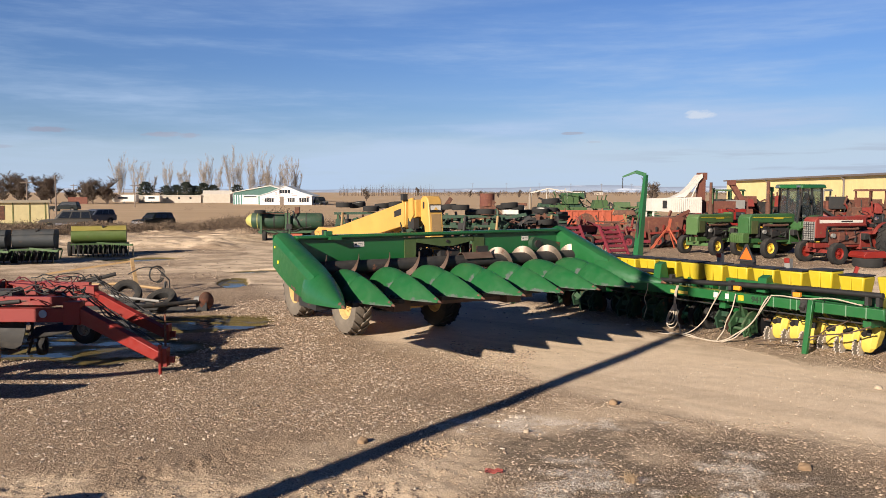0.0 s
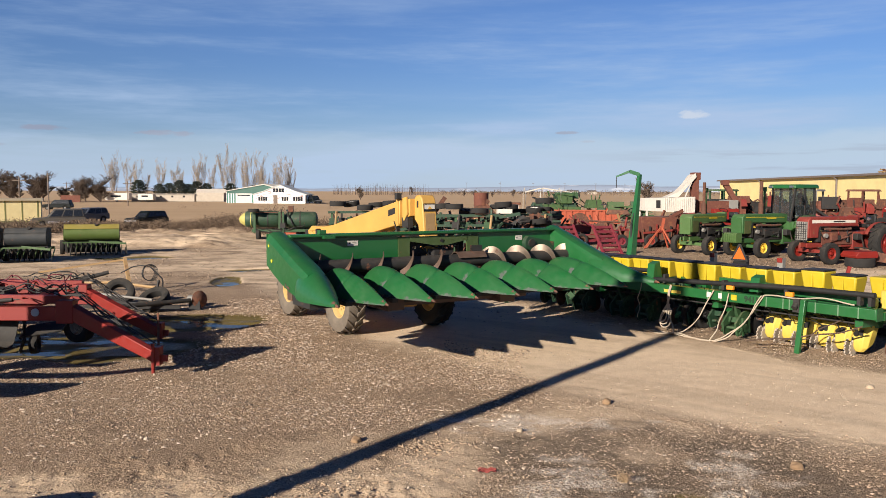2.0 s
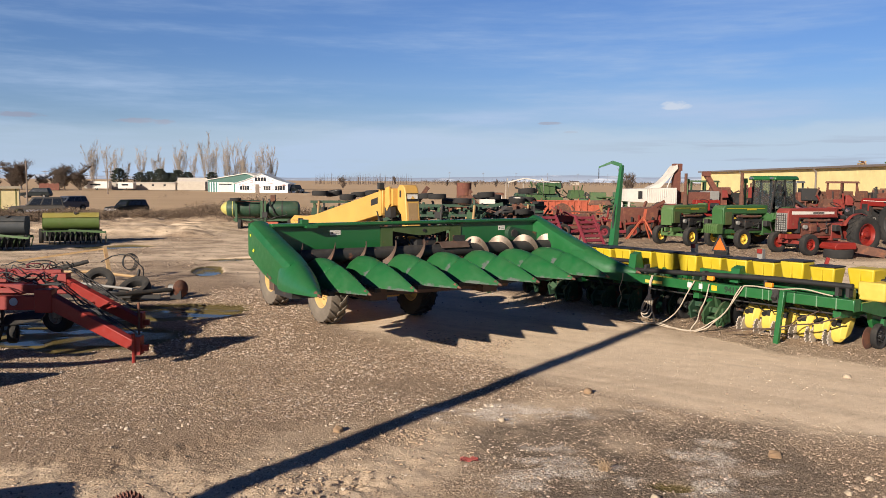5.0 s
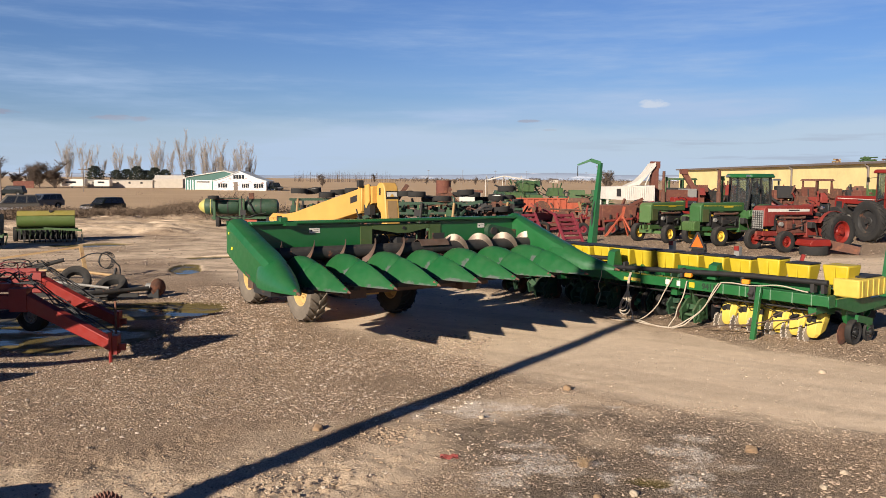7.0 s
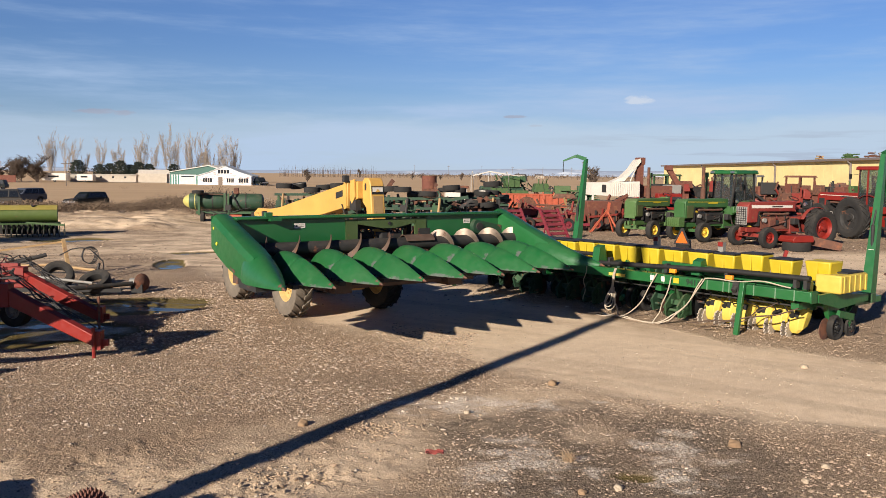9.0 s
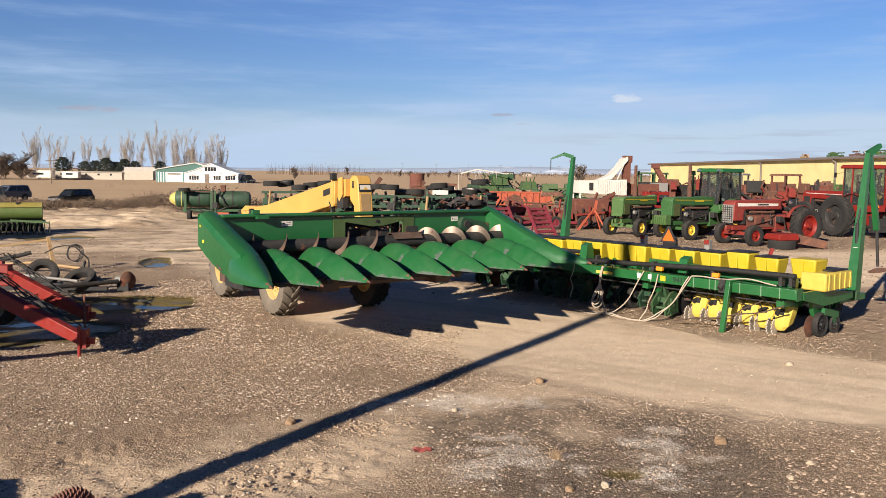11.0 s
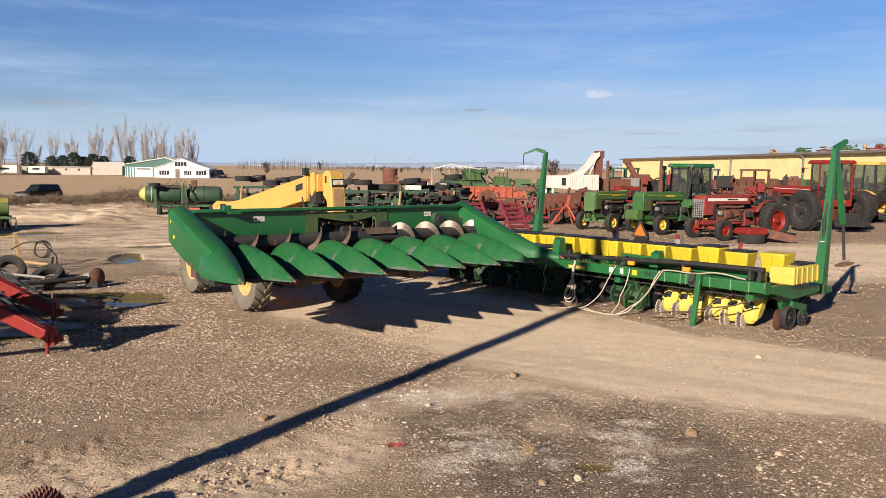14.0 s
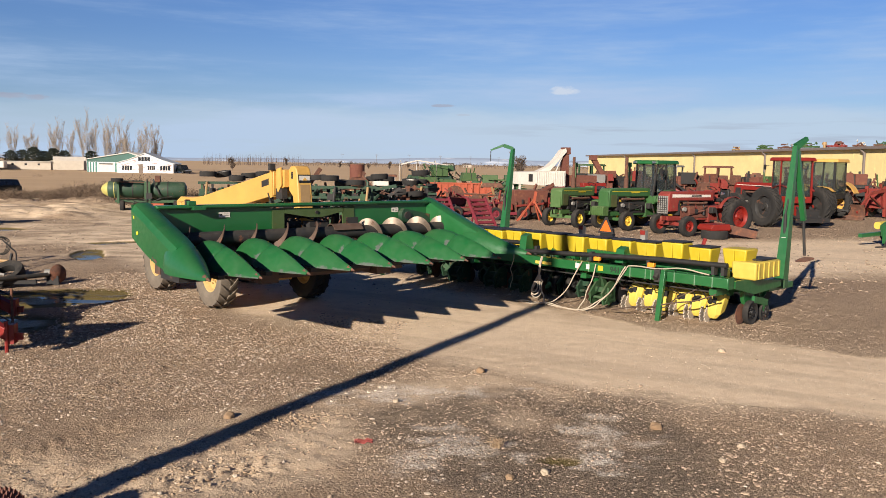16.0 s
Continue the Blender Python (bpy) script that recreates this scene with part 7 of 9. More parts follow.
scrap("windrower", "green old harvester header parts on the ground", "harvester", 16.5, 72.0, -6, 5.0, 2.2, 2.2, (GREEN_PALE, GREEN_OLD, DARK), 17, 2, 24, "", 0, 8, 1.0)
fr = thing("hoop_frame", "white tubular hoop frame over a green machine", "frame", 9.6, 75.0)
for x in (-1.6, 0.0, 1.6):
    part("hoop", Mesh().tube([(x, -1, 0.0), (x, -1, 2.7), (x, 0, 3.1), (x, 1, 2.7), (x, 1, 0)], 0.03, 6), WHITE, fr)
part("roof_tube", Mesh().tube([(-1.6, -1, 2.7), (0, -1, 3.1), (1.6, -1, 2.85), (2.6, -1, 2.7)], 0.032, 6).tube([(-1.6, 1, 2.7), (0, 1, 3.1), (1.6, 1, 2.85)], 0.032, 6), WHITE, fr)
wb_ = thing("white_trailer", "small white box trailer with rusty top", "trailer", 5.35, 62.0)
part("box", Mesh().span(-0.8, 0.8, -0.6, 0.6, 0.9, 1.75), WHITE, wb_)
part("rim", Mesh().span(-0.9, 0.95, -0.65, 0.65, 1.75, 1.95), RUST, wb_)
for s in (-1, 1):
    wheel(wb_, (s * 0.6, -0.5, 0.35), 0.35, 0.2, 0.18, GREY, None, 0, rz=90)
part("chassis", Mesh().span(-0.8, 0.8, -0.5, 0.5, 0.5, 0.9), DARK, wb_)

# rows of old machines before the long building
for k in range(30):
    u = k / 29
    r = random.Random(100 + k)
    x, y = 19.5 + 20.0 * u + r.uniform(-0.8, 0.8), 60.0 - 11.0 * u + r.uniform(-3, 3)
    mats = r.choice(((RED_FADED, RUST_RED, RUST, DARK), (RUST, RUST_RED, DARK, DARK), (RUST_RED, RED_FADED, RUST, DARK), (RUST, GREEN_PALE, RUST_RED, DARK)))
    scrap("old_machine", "rusty old farm machine in a row before the building", "machine", x, y, r.uniform(-30, 30), r.uniform(2.2, 3.8), 1.6, r.uniform(2.2, 2.75), mats, 200 + k, 2, 8, "old machines before the building", 0, 9, 0.9)
for k, (x, y, m) in enumerate(((24.0, 56.0, RUST_RED), (29.5, 56.5, RUST_RED), (21.0, 60.0, GREEN_OLD), (26.5, 58.0, GREY), (33.5, 53.0, RUST_RED))):
    c = thing("cab_shell", "empty old machine cab with open window frames", "cab", x, y, 0.0, 15 * k)
    part("cab_base", Mesh().span(-0.7, 0.7, -0.7, 0.7, 0.0, 1.9), RUST_RED, c)
    for sx in (-0.65, 0.65):
        for sy in (-0.65, 0.65):
            part("cab_post", Mesh().span(sx - 0.05, sx + 0.05, sy - 0.05, sy + 0.05, 1.9, 2.85), m, c)
    part("cab_roof", Mesh().box((0, 0, 2.91), (1.6, 1.6, 0.14), taper=(0.9, 0.9)), m, c)

# more rusty machines packed behind the planter
scrap("chopper", "rusty red forage chopper with sheet sides", "chopper", 12.3, 43.2, -12, 3.0, 1.5, 1.75, (RUST_RED, RUST_RED, RED_FADED, RUST), 401, 2, 12, "", 0, 6, 1.0)
scrap("swather", "red swather frame with worn panels among scrap", "swather", 9.9, 41.2, 8, 2.4, 1.3, 1.15, (RED_FADED, MAROON, RUST_RED), 402, 2, 12, "", 0, 4, 0.9)
scrap("combine_part", "rusty combine housing lying among scrap", "machine parts", 14.9, 46.5, 20, 2.8, 1.5, 1.6, (RUST, RUST_RED, DARK), 403, 1, 12, "", 0, 6, 0.9)
scrap("manure_spreader", "rusty low spreader box with bars", "spreader", 3.4, 44.6, -6, 3.8, 1.4, 1.5, (RUST, DARK, BUFF, RUST_RED), 404, 2, 16, "", 0, 4, 0.8)
scrap("disc_harrow", "dark folded disc harrow with rusty arms", "harrow", 0.2, 42.4, 4, 4.4, 1.5, 1.9, (DARK, RUST, GREEN_DARK, DARK), 405, 2, 22, "", 0, 3, 0.6)

# green tank trailer
tk = thing("tank_trailer", "dark green tank trailer with pale yellow rounded end", "tank trailer", -8.75, 45.3, 0, 4)


def tank(x0, x1, z, R, cone):
    prof = [(0.001, x0), (R * 0.6, x0 + 0.06), (R * 0.93, x0 + 0.2), (R, x0 + 0.34), (R, x1 - 0.25), (R * 0.9, x1 - 0.1), (R * 0.5, x1 - 0.02), (0.001, x1)]
    tt = part("tank", Mesh().lathe(prof, (0, 0, z), (1, 0, 0), 28), GREEN_DARK, tk)
    if cone:
        part("end_cone", Mesh().lathe([(0.001, x0 - 0.22), (R * 0.42, x0 - 0.14), (R * 0.74, x0 + 0.05), (R * 0.97, x0 + 0.34), (R * 1.01, x0 + 0.5)], (0, 0, z), (1, 0, 0), 28), TANK_END, tt, "pale yellow rounded end")
    return tt


tank(-1.95, 0.1, 1.22, 0.46, True)
tank(0.25, 2.15, 1.18, 0.46, False)
part("tank_frame", Mesh().span(-1.3, -1.18, -0.6, -0.5, 0.5, 1.65).span(0.05, 0.17, -0.6, -0.5, 0.4, 1.65).span(0.25, 0.35, -0.6, -0.5, 0.4, 1.65).span(-1.4, 2.0, -0.55, -0.45, 0.55, 0.68).span(-1.4, 2.0, 0.45, 0.55, 0.55, 0.68), GREEN_OLD, tk)
part("top_crossbar", Mesh().beam((-1.3, -0.55, 1.62), (0.3, -0.55, 1.6), 0.05, 0.05).span(0.55, 0.8, -0.2, 0.2, 1.6, 1.95), RUST, tk)
part("hose", Mesh().tube(sag((0.5, -0.5, 1.75), (0.9, -0.5, 0.9), 0.1, 8, 0.05), 0.05, 7), BLACK, tk)
for x in (-1.05, 1.6):
    wheel(tk, (x, -0.5, 0.33), 0.33, 0.2, 0.17, RUST, None, 0, rz=0)
    part("axle_leg", Mesh().beam((x, -0.5, 0.3), (x, -0.5, 0.6), 0.08, 0.08), DARK, tk)
wheel(tk, (-1.25, -0.75, 1.72), 0.3, 0.18, 0.15, DARK, None, 0, ry=90)
part("pump_box", Mesh().span(0.12, 0.42, -0.62, -0.4, 0.75, 1.05).tube([(0.2, -0.6, 1.05), (0.2, -0.6, 1.8)], 0.03, 8), DARK, tk)
for k in range(5):
    part("spray_hose", Mesh().tube(snake((-1.2 + 0.3 * k, -0.56, 0.7), (0.1 + 0.35 * k, -0.58, 0.6 + 0.08 * k), -0.12, 70 + k, 0.06), 0.022, 6), BLACK, tk)
part("strap", Mesh().lathe([(0.465, -0.03), (0.475, -0.03), (0.475, 0.03), (0.465, 0.03)], (-0.55, 0, 1.22), (1, 0, 0), 28, True), DARK, tk)
part("strap", Mesh().lathe([(0.465, -0.03), (0.475, -0.03), (0.475, 0.03), (0.465, 0.03)], (1.2, 0, 1.18), (1, 0, 0), 28, True), DARK, tk)
part("orange_float", Mesh().tube([(0.1, -0.5, 0.42), (1.0, -0.5, 0.40)], 0.11, 10), ORANGE, tk)

# grain drills
def drill(x, y, rz, w, label, low, top, lid=None, mat_arm=GREEN_PALE):
    t = thing("grain_drill", label, "grain drill", x, y, 0, rz)
    b = part("seed_hopper", Mesh().prism([(-0.20, 0.60), (0.28, 0.62), (0.42, 0.95), (0.42, 1.12), (-0.40, 1.12), (-0.47, 1.02), (-0.49, 0.90), (-0.45, 0.78), (-0.36, 0.67)], -w / 2, w / 2, "x"), low, t, bevel=0.01)
    part("hopper_lid", Mesh().prism([(-0.44, 1.125), (0.43, 1.125), (0.33, 1.30), (-0.26, 1.33), (-0.36, 1.27)], -w / 2 - 0.01, w / 2 + 0.01, "x"), top, b, bevel=0.012)
    part("end_plate", Mesh().prism([(-0.42, 0.62), (0.40, 0.62), (0.44, 1.12), (-0.45, 1.12)], -w / 2 - 0.03, -w / 2 - 0.012, "x").tube([(-w / 2 - 0.05, -0.1, 0.9), (-w / 2 - 0.03, -0.1, 0.9)], 0.12, 14), low, b)
    part("filler_cap", Mesh().tube([(w * 0.08, -0.33, 1.29), (w * 0.08, -0.37, 1.33)], 0.07, 12), DARK, b)
    n = int(w / 0.17)
    for k in range(n):
        xx = -w / 2 + 0.1 + k * (w - 0.2) / (n - 1)
        part("disc_opener", Mesh().lathe([(0.0, -0.012), (0.18, 0), (0.0, 0.012)], (xx, -0.3, 0.19), (1, 0.1, 0), 14), DARK, t)
        part("seed_tube", Mesh().tube([(xx, -0.1, 0.74), (xx + 0.04, -0.34, 0.3)], 0.02, 5), BLACK if k % 2 else mat_arm, t)
    for k in range(n):
        xx = -w / 2 + 0.25 + k * w / (n - 1)
        part("disc_opener", Mesh().lathe([(0.0, -0.012), (0.17, 0), (0.0, 0.012)], (xx, -0.72 - 0.05 * (k % 2), 0.17), (1, 0.25, 0), 14), DARK, t)
        part("opener_arm", Mesh().beam((xx, -0.2, 0.5), (xx + 0.03, -0.72, 0.2), 0.03, 0.06), mat_arm if k % 3 else DARK, t)
    # solid dark block stands in for the shade among the openers
    part("underside_block", Mesh().span(-w / 2, w / 2, -0.2, 0.3, 0.10, 0.70), DARK, t)
    part("drill_frame", Mesh().span(-w / 2 - 0.1, w / 2 + 0.1, -0.15, -0.05, 0.45, 0.55).span(-w / 2 - 0.1, w / 2 + 0.1, 0.35, 0.45, 0.45, 0.55), mat_arm, t)
    part("step_board", Mesh().beam((-w / 2, -0.62, 0.56), (w / 2, -0.62, 0.56), 0.16, 0.05).beam((-0.1, -0.6, 0.6), (w / 2 + 0.25, -0.9, 0.5), 0.06, 0.08), mat_arm, t)
    wheel(t, (-w / 2 - 0.12, 0.1, 0.32), 0.32, 0.16, 0.18, DARK, None, 0)
    return t


drill(-15.05, 35.8, 20, 2.2, "green grain drill with faded yellow lid on dirt", painted("light_green_paint", (0.085, 0.13, 0.022), 0.5, 0.3, 0.25, 0.1), painted("dull_yellow_lid", (0.25, 0.205, 0.03), 0.55, 0.35, 0.3, 0.15))
SLATE = painted("slate_grey_paint", (0.022, 0.027, 0.03), 0.55, 0.3, 0.2, 0.1)
drill(-16.1, 32.3, 12, 1.5, "dark slate-grey grain drill with worn lid", SLATE, SLATE)
drill(-17.75, 31.8, 12, 1.5, "dark slate-grey grain drill with worn lid", SLATE, SLATE)

# ---- long yellow building ----
WALLY = painted("pale_yellow_siding", (0.74, 0.60, 0.27), 0.6, 0.25, 0.05, 0, 0, 0.3)
ROOFB = painted("brown_metal_roof", (0.16, 0.13, 0.115), 0.5, 0.3, 0.1, 0, 0, 0.3)
bl_a, bl_b = Vector((47.75, 138.0, 0)), Vector((43.0, 40.0, 0))
bl_len = (bl_b - bl_a).length
bld = thing("long_building", "long pale yellow metal building with brown low-pitched roof", "building", bl_a.x, bl_a.y, -0.5, math.degrees(math.atan2(bl_b.y - bl_a.y, bl_b.x - bl_a.x)))
part("wall", Mesh().span(0, bl_len, 0, 0.25, 0, 5.05).span(0, 0.25, 0.25, 22, 0, 5.05).span(bl_len - 0.25, bl_len, 0.25, 22, 0, 5.05).span(0, bl_len, 22, 22.25, 0, 5.05), WALLY, bld)
part("roof", Mesh().prism([(-0.35, 5.05), (-0.35, 5.22), (11, 5.5), (22.6, 5.22), (22.6, 5.05), (11, 5.32)], -0.4, bl_len + 0.4, "x"), ROOFB, bld)
part("gutter", Mesh().span(-0.3, bl_len + 0.3, -0.5, -0.36, 5.02, 5.24), ROOFB, bld)
for u in (20, 45, 62, 78):
    part("downpipe", Mesh().tube([(u, -0.4, 5.0), (u + 0.1, -0.14, 4.7), (u + 0.1, -0.14, 0.3)], 0.11, 8), ROOFB, bld)
for k in range(int(bl_len / 0.95)):
    part("siding_rib", Mesh().span(0.4 + 0.95 * k, 0.46 + 0.95 * k, -0.006, 0.0, 0.1, 5.0), WALLY, bld)
rv = thing("roof_vent", "cream round ventilator on the brown roof", "vent", 43.3, 66.0, 4.6)
part("vent_stem", Mesh().tube([(1.0, 0, 0.0), (1.0, 0, 0.4)], 0.12, 12).tube([(1.0, 0, 0.4), (1.0, 0, 0.65)], 0.22, 12, 0.16), BUFF, rv)
for k, (dy, m, w, h) in enumerate(((82.5, BUFF, 1.2, 0.6), (77.0, GREEN_PALE, 2.6, 0.7), (73.5, GREY, 2.0, 0.8), (70.0, GREEN_PALE, 3.0, 0.9), (66.0, RED_FADED, 2.4, 0.9), (63.0, WHITE, 1.2, 0.8), (60.0, GREEN_OLD, 2.0, 0.8))):
    scrap("roof_scrap", "machine parts stored on the roof edge", "machine parts", 45.0 + 0.1 * k, dy, 90 + 5 * k, w * 0.8, 0.5, h * 0.75, (m, RUST, m), 300 + k, 0, 4, "parts on the roof", 4.72)

# ---- house, barn, sheds ----
WRAP = painted("white_house_wrap", (0.78, 0.76, 0.74), 0.5, 0.2, 0.0, 0.0, 0, 0.5)
ROOFG = painted("green_metal_roof", (0.03, 0.10, 0.075), 0.45, 0.2, 0.0)
TRIMG = painted("teal_trim", (0.04, 0.16, 0.12), 0.5, 0.2, 0.0)
DARKWIN = painted("dark_window_glass", (0.015, 0.018, 0.022), 0.1, 0.1, 0.0)
hz0 = -0.62
hs = thing("house", "white-wrapped gabled house under construction with green metal roof", "house", -41.5, 216, hz0, -3)
part("wall", Mesh().prism([(-6.9, 0), (6.9, 0), (6.9, 2.5), (4.2, 3.2), (0, 4.9), (-4.2, 3.2), (-6.9, 2.5)], 0, 9, "y"), WRAP, hs)
part("roof", Mesh().prism([(-7.3, 2.42), (-4.3, 3.30), (0, 5.02), (0, 4.88), (-4.2, 3.18), (-7.25, 2.31)], -0.3, 9.3, "y").prism([(7.3, 2.42), (4.3, 3.30), (0, 5.02), (0, 4.88), (4.2, 3.18), (7.25, 2.31)], -0.3, 9.3, "y"), painted("pale_fascia", (0.60, 0.62, 0.60), 0.5, 0.2, 0), hs)
for x, z, w, h in ((-0.2, 3.3, 2.9, 1.0), (-4.4, 1.05, 2.4, 1.1), (1.5, 1.05, 1.8, 1.1), (4.9, 1.05, 2.5, 1.1)):
    wd = part("window", Mesh().span(x - w / 2, x + w / 2, -0.03, 0.0, z - h / 2 + 0.2, z + h / 2 + 0.2), DARKWIN, hs)
    for k in range(1, 4):
        part("mullion", Mesh().span(x - w / 2 + w * k / 4 - 0.05, x - w / 2 + w * k / 4 + 0.05, -0.06, -0.03, z - h / 2 + 0.2, z + h / 2 + 0.2), WHITE, wd)
part("door", Mesh().span(-1.6, -0.5, -0.03, 0, 0, 2.2), WOOD, hs)
PRINT = painted("faded_print", (0.50, 0.36, 0.34), 0.6, 0.3, 0)
rr = random.Random(5)
for k in range(110):
    x = rr.uniform(-6.5, 6.2)
    z = rr.uniform(0.3, 4.4 - abs(x) * 0.40)
    part("wrap_print", Mesh().span(x, x + rr.uniform(0.25, 0.8), -0.012, -0.004, z, z + 0.16), PRINT, hs)
bn = thing("barn", "white and teal metal barn with large white door and green roof", "barn", -46.9, 222, hz0, -3)
part("wall", Mesh().prism([(-10.2, 0), (7, 0), (7, 3.0), (0.2, 4.95), (-10.2, 3.25)], 0, 14, "y"), WRAP, bn)
part("roof", Mesh().prism([(-10.7, 3.28), (0.2, 5.2), (7.6, 3.05), (7.6, 2.9), (0.2, 5.0), (-10.7, 3.12)], -0.4, 14.4, "y"), WHITE, bn, "pale metal roof edge")
part("gable", Mesh().prism([(-10.1, 2.6), (6.8, 2.6), (6.8, 2.95), (0.2, 4.9), (-10.1, 3.2)], -0.04, 0, "y"), ROOFG, bn, "dark green metal gable")
part("door", Mesh().span(-7.4, -3.4, -0.05, 0, 0, 2.5), WHITE, bn)
part("door_light_strip", Mesh().span(-7.1, -3.7, -0.07, -0.05, 1.95, 2.25), DARKWIN, bn)
for k in range(4):
    part("teal_stripe", Mesh().span(-10.1 + 0.68 * k, -9.7 + 0.68 * k, -0.03, 0, 0, 2.58), TRIMG, bn)
part("teal_stripe", Mesh().span(-3.2, -2.6, -0.03, 0, 0, 2.58), TRIMG, bn)
lb = thing("low_building", "long low pale block building with flat roof", "building", -77, 242, -0.5)
CONC = painted("pale_block_wall", (0.43, 0.375, 0.30), 0.8, 0.3, 0.1)
part("wall", Mesh().span(-13, 5.5, 0, 6, 0, 2.1).span(5.5, 14, 0.5, 8, 0, 2.6), CONC, lb)
part("roof", Mesh().span(-13.3, 5.7, -0.3, 6.3, 2.1, 2.3).prism([(5.3, 2.6), (14.2, 2.6), (14.0, 3.7), (5.5, 3.7)], 2.5, 3.0, "y"), painted("grey_roof", (0.4, 0.36, 0.31), 0.7, 0.3, 0), lb)
for k in range(5):
    part("window", Mesh().span(-11.5 + 3.4 * k, -10.9 + 3.4 * k, -0.04, 0, 1.2, 1.7), DARKWIN, lb)
for k, (x, y, w, h) in enumerate(((-92, 236, 7, 2.5), (-84.5, 238, 4.5, 2.2))):
    tv = thing("travel_trailer", "white travel trailer parked by bare trees", "trailer", x, y, -0.5)
    part("trailer_body", Mesh().span(-w / 2, w / 2, 0, 2.4, 0.4, h), WHITE, tv, bevel=0.15)
    part("window", Mesh().span(-w / 4, w / 6, -0.03, 0, 1.3, 1.8), DARKWIN, tv)
    wheel(tv, (0, 0.1, 0.35), 0.35, 0.2, 0.18, GREY, None, 0, rz=90)
of = thing("board_fence", "orange-brown board fence beyond the field", "fence", -99.5, 226, -0.5)
for k in range(12):
    part("board", Mesh().span(-4 + 0.45 * k, -3.58 + 0.45 * k, 0, 0.05, 0, 1.8 + 0.05 * (k % 3)), RUST_RED, of)
sh = thing("site_shed", "pale yellow panelled portable shed with dark base", "shed", -48.9, 85.3, -1.25, 24)
SHEDY = painted("cream_panel", (0.56, 0.47, 0.24), 0.6, 0.3, 0.1)
part("wall", Mesh().span(-7, 7, 0, 4, 0, 2.9), SHEDY, sh)
part("roof", Mesh().span(-7.2, 7.2, -0.3, 4.2, 2.9, 3.15), painted("tan_roof", (0.32, 0.27, 0.19), 0.7, 0.3, 0), sh)
part("skirt", Mesh().span(-7.02, 7.02, -0.03, 0, 0, 0.75), OLIVE, sh)
for x in (2.1, 3.6, 5.2, 6.7):
    part("panel_joint", Mesh().span(x - 0.06, x + 0.06, -0.03, 0, 0.75, 2.9), OLIVE, sh)
part("door", Mesh().span(0.5, 1.7, -0.04, 0, 0.2, 2.5), GREY, sh)
part("window", Mesh().span(2.3, 2.8, -0.04, 0, 1.1, 2.6), RUST, sh)


# ---- parked vehicles ----
def vehicle(name, label, x, y, z, rz, paint, L=4.6, W=1.85, H=1.75, pickup=False, trim=None):
    """Nose towards -x."""
    t = thing(name, label, "car", x, y, z, rz, "parked vehicles by the field")
    h = L / 2
    prof = [(-h, 0.42), (-h - 0.03, 0.70), (-h + 0.06, 0.94), (-h + 0.25, 1.02), (-h * 0.40, 1.09), (h * 0.97, 1.12), (h, 1.0), (h + 0.02, 0.6), (h - 0.05, 0.42)]
    for ax in (0.62, -0.62):
        c0 = h * ax
        k0 = [(c0 + 0.44 * math.cos(a), 0.36 + 0.44 * math.sin(a)) for a in (radians(8 + 164 * i / 8) for i in range(9))]
        prof += k0
    b = part("body", Mesh().prism(prof, -W / 2, W / 2, "y"), paint, t, bevel=0.05)
    # cabin, drawn in towards the roof
    lo, hi = (-h * 0.42, h * 0.97, W / 2 - 0.03, 1.10), (-h * 0.13, h * 0.88, W / 2 - 0.20, H)
    rings = [[(x0, -w0, z0), (x1, -w0, z0), (x1, w0, z0), (x0, w0, z0)] for x0, x1, w0, z0 in (lo, hi)]
    part("cabin", Mesh().loft(rings), paint, b, bevel=0.09)

    def on_side(s, u, f, out=0.014):
        x0, x1 = lo[0] + (hi[0] - lo[0]) * f, lo[1] + (hi[1] - lo[1]) * f
        return (x0 + (x1 - x0) * u, s * (lo[2] + (hi[2] - lo[2]) * f + out), lo[3] + (hi[3] - lo[3]) * f)

    for s in (-1, 1):
        for nm, u0, u1 in (("front_window", 0.07, 0.36), ("middle_window", 0.40, 0.66), ("rear_side_window", 0.70, 0.95)):
            quad = [on_side(s, u, f) for u, f in ((u0, 0.10), (u1, 0.10), (u1, 0.84), (u0, 0.84))]
            part(nm, Mesh().loft([quad, [(x, y - s * 0.01, z) for x, y, z in quad]]), DARKWIN, b)
        if trim:
            part("side_trim", Mesh().span(-h * 0.38, h * 0.38, s * W / 2, s * (W / 2 + 0.01), 0.5, 0.72), trim, b)
        part("head_lamp", Mesh().span(-h - 0.03, -h, s * 0.68 - 0.14, s * 0.68 + 0.14, 0.72, 0.88), CHROME, b)
    part("windscreen", Mesh().beam((-h * 0.405, 0, 1.17), (-h * 0.17, 0, H - 0.12), W * 0.80, 0.03, (1, 0, 0), w2=W * 0.68), DARKWIN, b)
    part("grille", Mesh().span(-h - 0.035, -h - 0.01, -0.5, 0.5, 0.66, 0.88), CHROME, b)
    part("bumper", Mesh().span(-h - 0.12, -h, -W / 2, W / 2, 0.42, 0.6), CHROME if trim else DARK, b)
    for sx in (-1, 1):
        for s in (-1, 1):
            wheel(t, (sx * h * 0.62, s * (W / 2 - 0.1), 0.36), 0.36, 0.22, 0.2, GREY, None, 0, rz=90 if s < 0 else -90)
    return t


